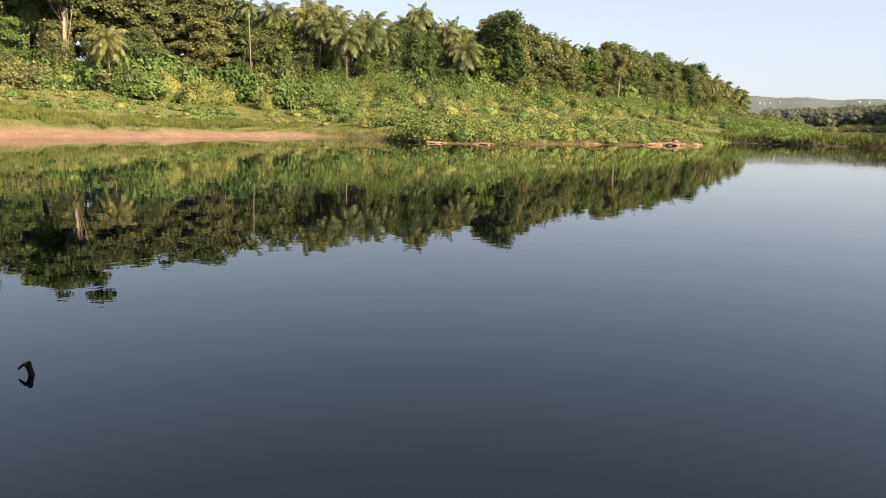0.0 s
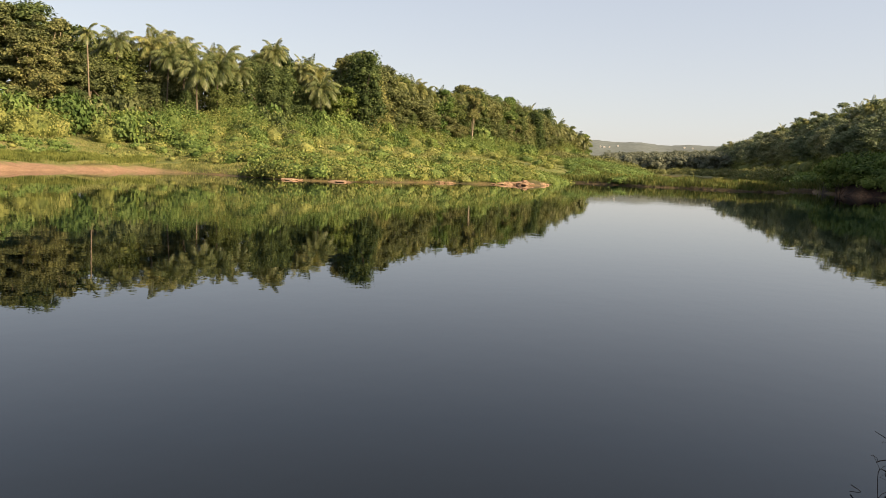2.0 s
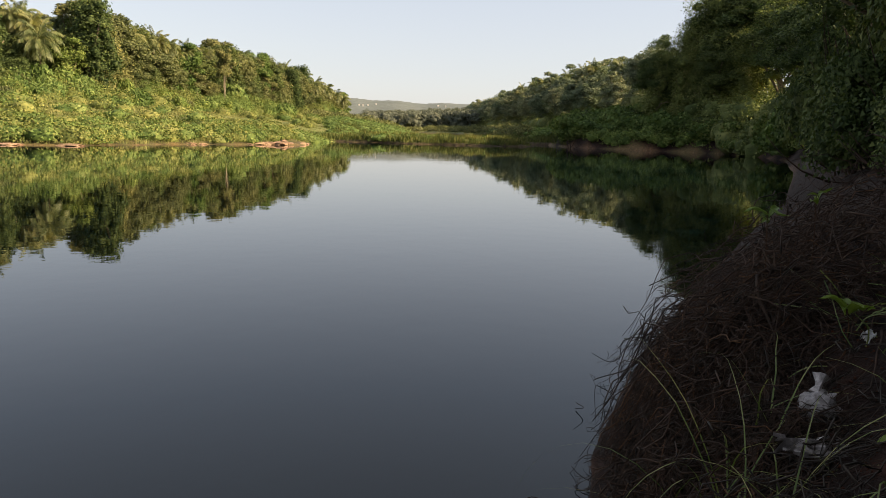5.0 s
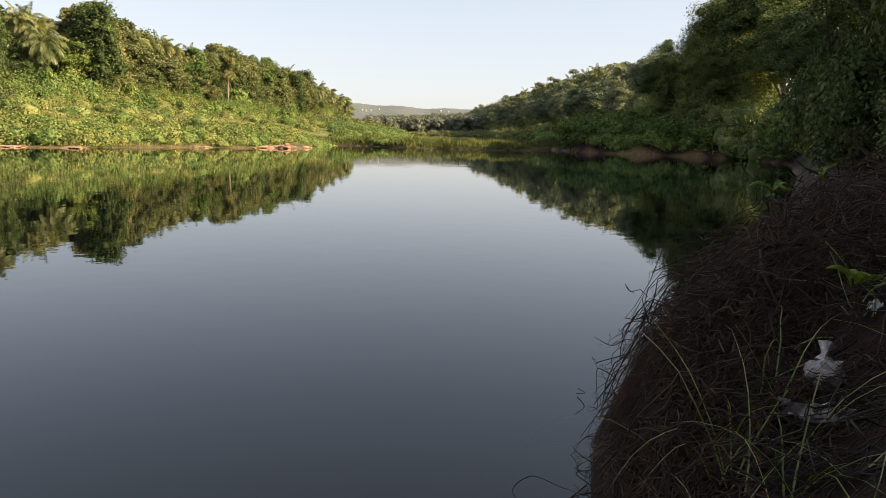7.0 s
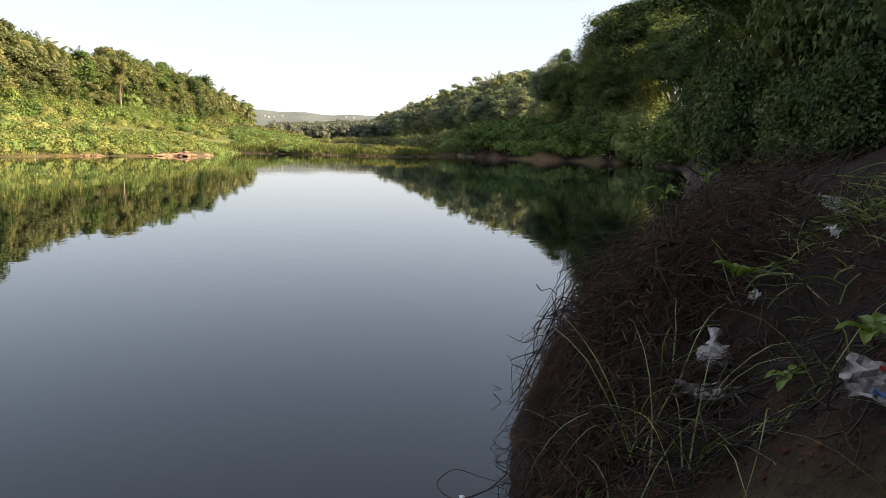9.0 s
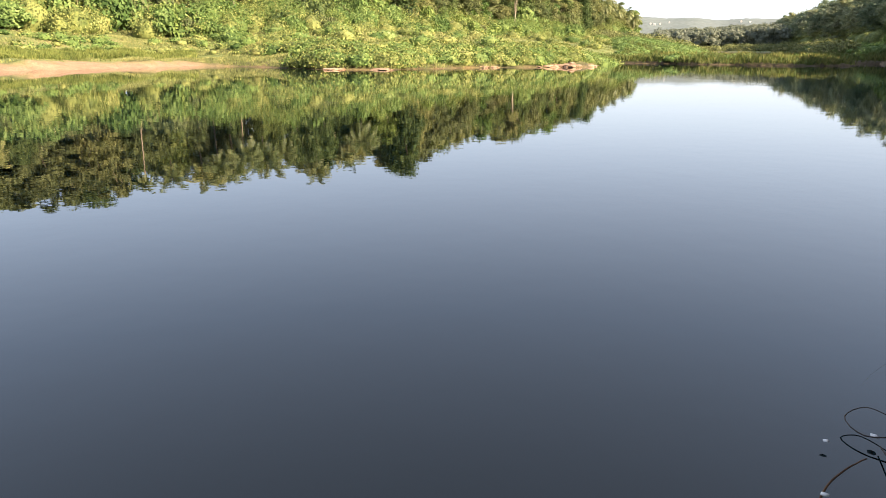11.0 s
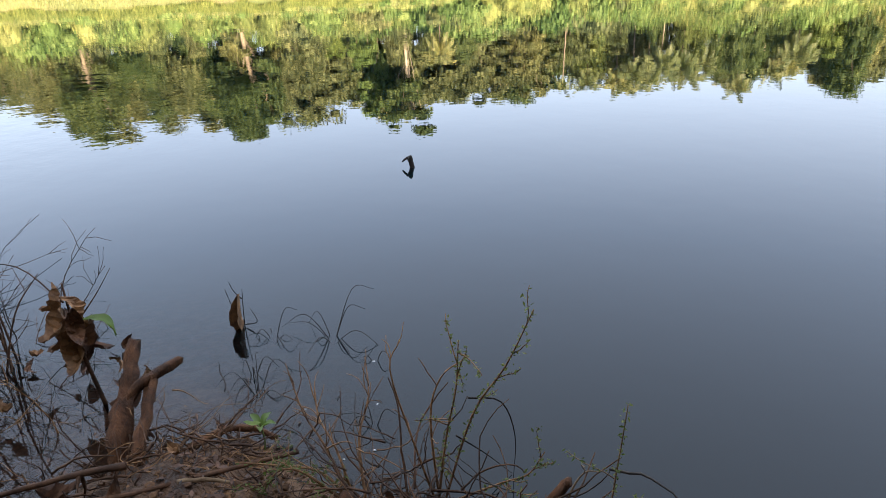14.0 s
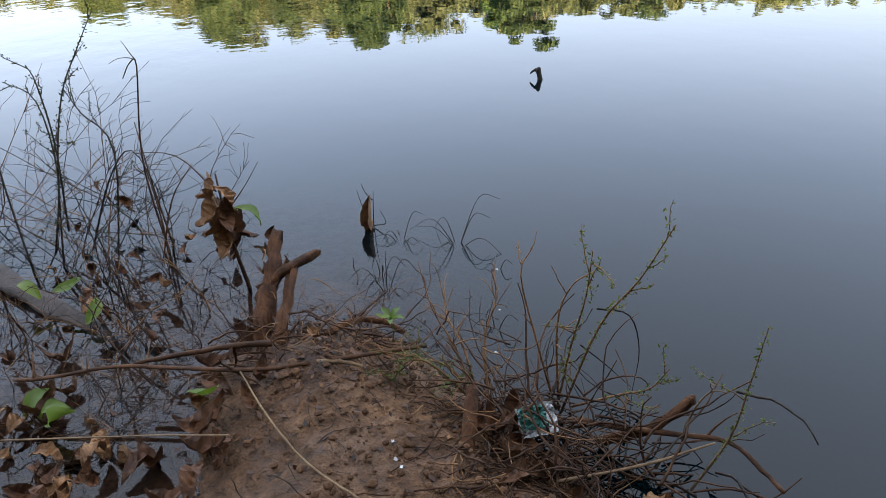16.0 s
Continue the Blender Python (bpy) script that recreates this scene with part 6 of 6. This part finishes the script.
def root_bank():
    """An undercut lip of earth held together by roots."""
    rng = np.random.default_rng(160)
    pts = finer([(x, y, z) for (x, y), z in LIP], 6)
    verts, faces = [], []
    profile = [(0.10, -0.6), (0.02, -0.05), (-0.02, 0.15), (0.0, 0.45), (0.12, 0.8), (0.34, 1.0), (0.75, 1.04), (1.2, 0.9), (1.6, 0.2)]
    for i, p in enumerate(pts):
        way = pts[min(i + 1, len(pts) - 1)] - pts[max(i - 1, 0)]
        inland = np.array([way[1], -way[0], 0])
        inland /= np.linalg.norm(inland)
        for j, (o, h) in enumerate(profile):
            k = 0.06 * rng.normal() if 0 < j < 8 else 0
            q = np.array([p[0], p[1], 0]) + inland * (o + k)
            verts.append((q[0], q[1], (h * p[2] if h > 0 else h) + 0.5 * k))
    n = len(profile)
    for i in range(len(pts) - 1):
        for j in range(n - 1):
            faces.append((i * n + j, (i + 1) * n + j, (i + 1) * n + j + 1, i * n + j + 1))
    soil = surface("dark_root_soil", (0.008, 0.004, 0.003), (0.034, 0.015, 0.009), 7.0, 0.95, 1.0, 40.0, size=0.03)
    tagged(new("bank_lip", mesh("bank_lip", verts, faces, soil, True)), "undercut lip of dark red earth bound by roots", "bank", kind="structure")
    pieces, thin = [], []
    for _ in range(4600):
        i = int(rng.integers(0, len(pts) - 1)) if rng.random() < 0.35 else int(rng.integers(0, 20))
        p = pts[i]
        way = unit(pts[i + 1] - p) * [1, 1, 0]
        inland = np.array([way[1], -way[0], 0])
        h = rng.uniform(0.25, 1.05)
        start = np.array([p[0], p[1], 0]) + inland * (0.25 * h * h + (rng.uniform(0.02, 0.36) if rng.random() < 0.65 else rng.uniform(0.3, 0.95))) + np.array([0, 0, h * p[2] + 0.02])
        d = -inland * rng.uniform(-0.6, 0.35) + way * rng.normal(0, 0.9) + np.array([0, 0, rng.uniform(-0.6, 0.5)])
        long = rng.uniform(0.10, 0.36)
        line = wander(rng, start, d, long, 9, 0.42, rng.uniform(0.0, 0.14))
        if rng.random() < 0.965 and min((q - p) @ inland for q in line) < -0.03:
            continue
        for q in line:
            q[2] = max(q[2], -0.02)
        r = rng.uniform(0.0012, 0.0035) if rng.random() < 0.9 else rng.uniform(0.005, 0.010)
        (thin if rng.random() < 0.10 else pieces).append(tube(line, taper(r, r * 0.3, 10), 3))
    tagged(new("root_mat", mesh("root_mat", *joined(pieces), ROOT, True)), "dense mat of dark roots hanging over the water", "roots", kind="stuff")
    tagged(new("root_mat", mesh("root_mat", *joined(thin), TWIG, True)), "dry tan roots among the dark ones", "roots", kind="stuff")
    # a fringe of rootlets over the edge of the slope
    edge = np.array([(2.0, 1.58), (2.45, 2.15), (3.0, 2.72), (4.0, 3.45), (5.5, 4.4)])
    n = 5200
    seg = rng.choice(4, n, p=[0.25, 0.33, 0.3, 0.12])
    f = rng.uniform(0, 1, (n, 1))
    along = unit(edge[seg + 1] - edge[seg])
    inland = np.stack([along[:, 1], -along[:, 0]], 1)
    at = edge[seg] * (1 - f) + edge[seg + 1] * f + inland * (rng.uniform(-0.02, 0.72, (n, 1)) + 0.12 * (seg[:, None] > 0))
    z = np.maximum(land(at[:, 0], at[:, 1])[0], 0) + rng.uniform(0.0, 0.07, n)
    fringe = []
    for k in range(n):
        d = np.append(-inland[k] * (rng.uniform(0.0, 0.7) if k % 4 == 0 else rng.uniform(-0.9, 0.2)) + along[k] * rng.normal(0, 0.8), rng.uniform(-0.5, 0.25))
        line = wander(rng, (at[k, 0], at[k, 1], z[k]), d, rng.uniform(0.08, 0.22) * (1.3 if k % 4 == 0 and seg[k] < 2 else 1.0), 7, 0.40, 0.12)
        for q in line:
            q[2] = max(q[2], -0.01)
        r = rng.uniform(0.001, 0.003)
        fringe.append(tube(line, taper(r, r * 0.4, 8), 3, False))
    tagged(new("root_mat", mesh("root_mat", *joined(fringe), ROOT, True)), "fringe of fine dark rootlets along the bank", "roots", kind="stuff")
    # roots and dead twigs that stand clear of the bank
    for a, b, c, r in (((3.2, 2.3, 0.70), (3.08, 2.40, 0.76), (2.98, 2.40, 0.70), 0.004), 
                       ((3.3, 2.3, 0.75), (3.1, 2.1, 0.92), (2.95, 1.85, 0.8), 0.006), ((2.75, 2.1, 0.15), (2.66, 2.22, 0.2), (2.55, 2.3, 0.13), 0.004),
                       ((3.6, 2.0, 1.1), (3.2, 2.0, 1.1), (3.0, 1.75, 0.9), 0.010)):
        stick("root", "bare dark root standing out from the bank", "root", [a, b, c], r, r * 0.4, ROOT, int(a[0] * 100), 6, "roots standing out", knots=5)
    # a forked twig and a looped one afloat
    for pts2 in ([(3.36, 3.30, -0.01), (3.32, 3.19, 0.005), (3.22, 3.16, 0.03)], [(2.42, 2.18, 0.1), (2.31, 2.19, 0.05), (2.18, 2.26, 0.02), (2.19, 2.4, 0.03), (2.32, 2.43, 0.05), (2.36, 2.28, 0.06), (2.35, 2.13, 0.1)], [(2.21, 2.2, 0.0), (2.11, 1.98, 0.03), (2.04, 1.8, 0.08), (1.95, 1.63, 0.15)]):
        stick("twig", "dark bent twig lying in the water", "twig", pts2, 0.0035, 0.002, DARK_TWIG, 7, 5, "floating twigs")
    stick("twig", "reddish curved twig rising from the water", "twig", [(1.68, 1.87, -0.02), (1.77, 1.94, 0.03), (1.88, 1.99, 0.06), (1.99, 2.02, 0.08)], 0.005, 0.003, TWIG, 8, 6)


root_bank()


def bank_plants():
    rng = np.random.default_rng(170)
    # arching grass
    for x, y, n, tall in ((2.32, 1.62, 9, 0.4), (2.55, 1.45, 9, 0.4), (2.27, 1.36, 14, 0.42), (2.24, 1.14, 13, 0.38), (2.1, 1.45, 10, 0.36), (2.35, 0.95, 12, 0.32), (1.95, 1.15, 10, 0.28), (2.45, 0.85, 10, 0.4), (2.40, 1.52, 8, 0.36)):
        z = height(x, y)
        tall *= 1.35
        ob = thing("grass_tuft", "tuft of long arching green grass blades", "grass", "grass tufts", at=pose(x, y, z))
        for _ in range(int(n * 0.65)):
            a = rng.uniform(0, 6.28)
            d = np.array([math.cos(a) * 0.5, math.sin(a) * 0.5, 1.0])
            line = wander(rng, (rng.normal(0, 0.03), rng.normal(0, 0.03), -0.02), d, tall * rng.uniform(0.9, 1.9), 8, 0.05, rng.uniform(0.12, 0.36))
            side = np.array([-math.sin(a), math.cos(a), 0])
            q = []
            for i in range(8):
                w0, w1 = 0.0033 * (1 - i / 8.2), 0.0033 * (1 - (i + 1) / 8.2)
                q.append([line[i] - side * w0, line[i] + side * w0, line[i + 1] + side * w1, line[i + 1] - side * w1])
            part("blade", quads("blade", np.array(q), GRASS_NEAR), ob)
    # creeping grass on the slope
    q = []
    spots = np.stack([rng.normal(3.55, 0.30, 240), rng.normal(1.25, 0.18, 240)], 1)
    for (x, y), z in zip(spots, land(spots[:, 0], spots[:, 1])[0]):
        line = wander(rng, (x, y, z + 0.01), (rng.normal(-0.3, 0.6), rng.normal(0.2, 0.5), rng.uniform(0.0, 0.7)), rng.uniform(0.12, 0.3), 4, 0.15, 0.12)
        side = unit(rng.normal(0, 1, 3)) * 0.003
        for i in range(4):
            q.append([line[i] - side, line[i] + side, line[i + 1] + side * 0.8, line[i + 1] - side * 0.8])
    tagged(new("creeping_grass", quads("creeping_grass", np.array(q), GRASS_NEAR)), "mat of trailing green grass on the slope", "grass", kind="stuff")
    # broad-leaved seedlings
    for x, y, z, n, s in ((3.05, 1.50, 1.10, 9, 1.0), (2.44, 0.98, 0.86, 6, 0.9), (3.29, 2.03, 1.38, 5, 1.0), (2.55, 0.8, 0.95, 6, 1.1), (3.6, 2.0, 1.45, 5, 0.8)):
        g = height(x, y)
        ob = thing("seedling", "seedling with broad yellow-green leaves on the bank", "seedling", "seedlings on the bank", at=pose(x, y, g))
        rise = max(z - g, 0.08)
        part("stem", mesh("stem", *tube([(0, 0, -0.03), (0.01, 0, rise * 0.5), (0, 0.01, rise)], [0.004, 0.003, 0.002], 5), TWIG), ob)
        for k in range(n):
            lf = part("leaf", FRESH_LEAVES[k % 3], ob)
            lf.matrix_basis = pose(0, 0, rise * (1 - 0.07 * (k // 3)), rng.normal(0, 15), rng.uniform(-35, 15), k * 137) @ Matrix.Scale(s * rng.uniform(0.55, 1.0), 4)
    # litter on the slope
    ob = thing("plastic_bag", "knotted translucent white plastic bag on dark soil", "plastic bag", at=pose(2.70, 1.38, 0.81) @ Matrix.Scale(0.7, 4))
    bm = bmesh.new()
    bmesh.ops.create_icosphere(bm, subdivisions=3, radius=0.085)
    for w in bm.verts:
        k = 1 + 0.34 * noise.noise(w.co * 22) + 0.22 * noise.noise(w.co * 55)
        w.co = Vector((w.co.x * k, w.co.y * k, w.co.z * k * 0.95))
    me = bpy.data.meshes.new("bag")
    bm.to_mesh(me)
    bm.free()
    me.materials.append(BAG)
    part("bag", me, ob)
    part("knot", mesh("knot", *rough_tube(rng, [(0.0, 0.02, 0.06), (0.02, 0.02, 0.09), (0.045, 0.03, 0.11), (0.065, 0.035, 0.135)], [0.032, 0.011, 0.015, 0.026], 10, 0.5), BAG), ob)
    for x, y, w, h, rx, ry, rz, mat, label in ((2.47, 1.23, 0.075, 0.30, 12, -30, 68, BAG, "torn strip of dirty white plastic sheet"), (2.27, 0.68, 0.11, 0.16, 30, -45, 10, BAG, "crumpled white packet with red and blue print"),
                                               (3.05, 1.42, 0.05, 0.035, 20, -20, 0, PLASTIC, "scrap of white paper on the slope"), (3.3, 1.25, 0.05, 0.04, 20, -20, 60, PLASTIC, "scrap of white paper on the slope"), (3.9, 1.5, 0.09, 0.2, 20, -50, 60, PLASTIC, "scrap of pale plastic caught on the bank")):
        ob = thing("plastic_scrap", label, "litter", "litter on the bank", at=pose(x, y, height(x, y) + 0.05, rx, ry, rz))
        part("sheet", crumpled("sheet", mat, w, h, int(x * 1000), 0.012), ob)
        if "print" in label:
            for dx, m in ((0.03, PLASTIC_RED), (-0.04, PLASTIC_BLUE)):
                s = part("print_bar", crumpled("print_bar", m, 0.014, 0.07, 9, 0.002, 2, 4), ob)
                s.matrix_basis = pose(dx, -0.02, 0.028)


bank_plants()
shift_to_view(STANDING, pose(0.022, -0.003, -0.008, 0, -0.82, 0))


def loose_roots():
    """Bare roots that arch out of the bank over the river."""
    for k, (pts, r) in enumerate((([(3.62, 2.85, 0.50), (3.55, 2.95, 0.54), (3.47, 3.02, 0.51), (3.44, 3.01, 0.40)], 0.005),
                  ([(3.50, 2.84, 0.51), (3.41, 2.89, 0.39), (3.27, 2.99, 0.32), (3.24, 3.01, 0.30)], 0.004),
                  ([(3.35, 2.72, 0.56), (3.25, 2.77, 0.43), (3.17, 2.79, 0.29), (3.07, 2.82, 0.15)], 0.005),
                  ([(3.38, 2.94, 0.45), (3.33, 2.98, 0.41), (3.26, 3.06, 0.45)], 0.003),
                  ([(4.19, 3.04, 0.70), (4.10, 3.08, 0.49), (4.03, 3.12, 0.38)], 0.007),
                  ([(4.09, 2.96, 0.57), (4.01, 3.07, 0.61), (3.95, 3.16, 0.65)], 0.005),
                  ([(4.63, 3.19, 0.94), (4.52, 3.32, 0.87), (4.40, 3.44, 0.78), (4.26, 3.57, 0.67)], 0.007),
                  ([(3.82, 2.96, 0.57), (3.76, 3.03, 0.58), (3.73, 3.06, 0.54)], 0.003),
                  ([(3.18, 2.78, 0.30), (3.14, 2.84, 0.33), (3.11, 2.86, 0.32), (3.08, 2.80, 0.13)], 0.003),
                  ([(2.87, 2.53, 0.10), (2.82, 2.58, 0.11), (2.76, 2.61, 0.06)], 0.003),
                  ([(2.70, 2.37, 0.07), (2.65, 2.44, 0.10), (2.62, 2.48, 0.14)], 0.003),
                  ([(3.32, 1.94, 1.11), (3.26, 2.01, 1.05), (3.22, 2.05, 0.99), (3.22, 2.02, 0.88)], 0.006))):
        stick("root", "bare dark root arching over the water", "root", pts, r, r * 0.45, ROOT, 300 + k, 6, "roots standing out", knots=6 if r > 0.004 else 2)


loose_roots()


def overhanging_tree():
    """Branches of a tree on the bank that lean out over the water."""
    rng = np.random.default_rng(180)
    x, y = 7.0, 0.9
    ob = thing("overhanging_tree", "leaning tree with dark bare twigs and yellowing leaves", "tree", "trees on the near bank", at=pose(x, y, height(x, y)))
    g = height(x, y)
    trunk = [np.array(p) for p in ((0, 0, -0.3), (-0.1, 0.1, 0.6), (-0.35, 0.3, 1.3), (-0.6, 0.5, 2.2), (-0.8, 0.5, 3.4))]
    part("trunk", mesh("trunk", *rough_tube(rng, finer(trunk), taper(0.13, 0.06, 17), 10), BARK, True), ob)
    leaves = []
    for k in range(10):
        s = finer(trunk)[int(rng.integers(9, 17))]
        d = np.array([rng.uniform(-1.0, -0.2), rng.uniform(-0.4, 0.35), rng.uniform(-0.1, 0.4)])
        line = wander(rng, s, d, rng.uniform(1.4, 2.4), 10, 0.10, 0.035)
        pieces = [tube(line, taper(rng.uniform(0.014, 0.028), 0.003, 11), 6)]
        for _ in range(9):
            i = int(rng.integers(2, 11))
            w = wander(rng, line[i], (line[i] - line[i - 1]) / 0.25 + rng.normal(0, 0.7, 3), rng.uniform(0.3, 0.9), 7, 0.2, 0.07)
            pieces.append(tube(w, taper(0.005, 0.0015, 8), 4))
            c = np.array(w[2:]) + rng.normal(0, 0.05, (len(w) - 2, 3))
            if rng.random() < 0.75:
                leaves.append(leaf_quads(rng, c, np.tile([0, -0.3, 0.8], (len(c), 1)), 0.09, 0.042, 0.6))
        part("branch", mesh("branch", *joined(pieces), ROOT, True), ob)
    part("leaves", quads("leaves", np.concatenate(leaves), foliage("yellowing_leaves", [(0.05, 0.06, 0.012), (0.11, 0.11, 0.02), (0.22, 0.14, 0.025)], 0.4)), ob, "sparse yellowing leaves")


overhanging_tree()


def snag():
    """A dead root crown on the far side of the inlet."""
    rng = np.random.default_rng(190)
    x, y = bearing(41.0, 97.0)
    ob = thing("snag", "weathered root crown of a fallen tree at the waterline", "snag", at=pose(x, y, 0))
    for k in range(6):
        d = np.array([rng.normal(0, 0.35), rng.normal(0, 0.3), rng.uniform(0.6, 1.0)])
        part("limb", mesh("limb", *tube(wander(rng, (0, 0, -0.3), d, rng.uniform(0.7, 1.9), 6, 0.28), taper(0.045, 0.01, 7), 6), ROOT, True), ob)
    ob.scale = (1.6, 1.6, 1.6)


snag()


def mud_litter():
    """Scraps of rotten leaf, bark and grit trodden into the mud."""
    rng = np.random.default_rng(200)
    for name, label, mat, n, size in (("leaf_litter", "scraps of rotten dark leaf on the mud", DARK_TWIG, 420, 0.016), ("leaf_litter", "scraps of brown leaf and bark round the posts", DRY_LEAF, 420, 0.022), ("leaf_litter", "shreds of dry grass and tan leaf", TAN_TWIG, 160, 0.016)):
        x = np.where(rng.random(n) < 0.55, rng.normal(-1.72, 0.20, n), rng.uniform(-2.0, -0.7, n))
        y = np.where(rng.random(n) < 0.6, 0.95 + rng.normal(0, 0.13, n), rng.uniform(0.3, 1.1, n))
        z = np.maximum(land(x, y)[0], 0.0) + rng.uniform(0.004, 0.012, n)
        q = leaf_quads(rng, np.stack([x, y, z], 1), np.tile([0, 0, 1.0], (n, 1)), size, size * 0.45, 0.35, (0.4, 1.8))
        tagged(new(name, quads(name, q, mat)), label, "leaf litter", kind="stuff")
    for x, y, z, rx, ry, rz, s, m in ((-0.985, 0.93, 0.14, 10, -70, 70, 0.85, 0), (-0.97, 0.86, 0.13, 40, 10, 20, 0.8, 4), (-0.99, 0.90, 0.12, -30, 20, 100, 0.8, 1), (-1.01, 0.83, 0.12, 20, -20, 150, 0.7, 4),
                                     (-0.90, 0.78, 0.13, 10, 10, 30, 0.8, 1), (-0.82, 0.80, 0.12, -10, 10, 80, 0.8, 4), (-1.02, 0.74, 0.12, 10, 0, 10, 0.7, 0), (-1.72, 0.36, 0.10, 0, 10, 40, 1.0, 0), (-1.66, 0.42, 0.10, 10, 10, 140, 0.9, 1), (-1.70, 0.48, 0.09, -10, 0, 220, 0.9, 4), (-1.62, 0.36, 0.13, 0, 10, 300, 1.0, 1), (-1.78, 0.44, 0.06, 0, -10, 80, 1.1, 0), (-2.0, 0.62, 0.10, 0, 10, 40, 1.0, 0), (-1.93, 0.58, 0.11, 10, 0, 10, 1.1, 1)):
        put_leaf(DRY_LEAVES[m], x, y, z, rx, ry, rz, s, "dark red-brown dead leaf among roots", "leaves among the roots")
    # clods on the red slope
    pieces = []
    n = 2600
    x, y = rng.uniform(2.1, 3.9, n), rng.uniform(0.45, 1.75, n)
    for a, b, c in zip(x, y, land(x, y)[0]):
        r = abs(rng.normal(0, 0.0045)) + 0.002
        pieces.append(blob_core(np.array([a, b, c + r * 0.3]), np.array([r, r, r * 0.8]) * 1.3, rng))
    soil = surface("red_clod", (0.026, 0.010, 0.006), (0.145, 0.050, 0.024), 9.0, 0.95, 0.8, 60.0, size=0.01)
    tagged(new("soil_clods", mesh("soil_clods", *joined(pieces), soil)), "clods and crumbs of dark red soil", "soil", kind="stuff")


mud_litter()
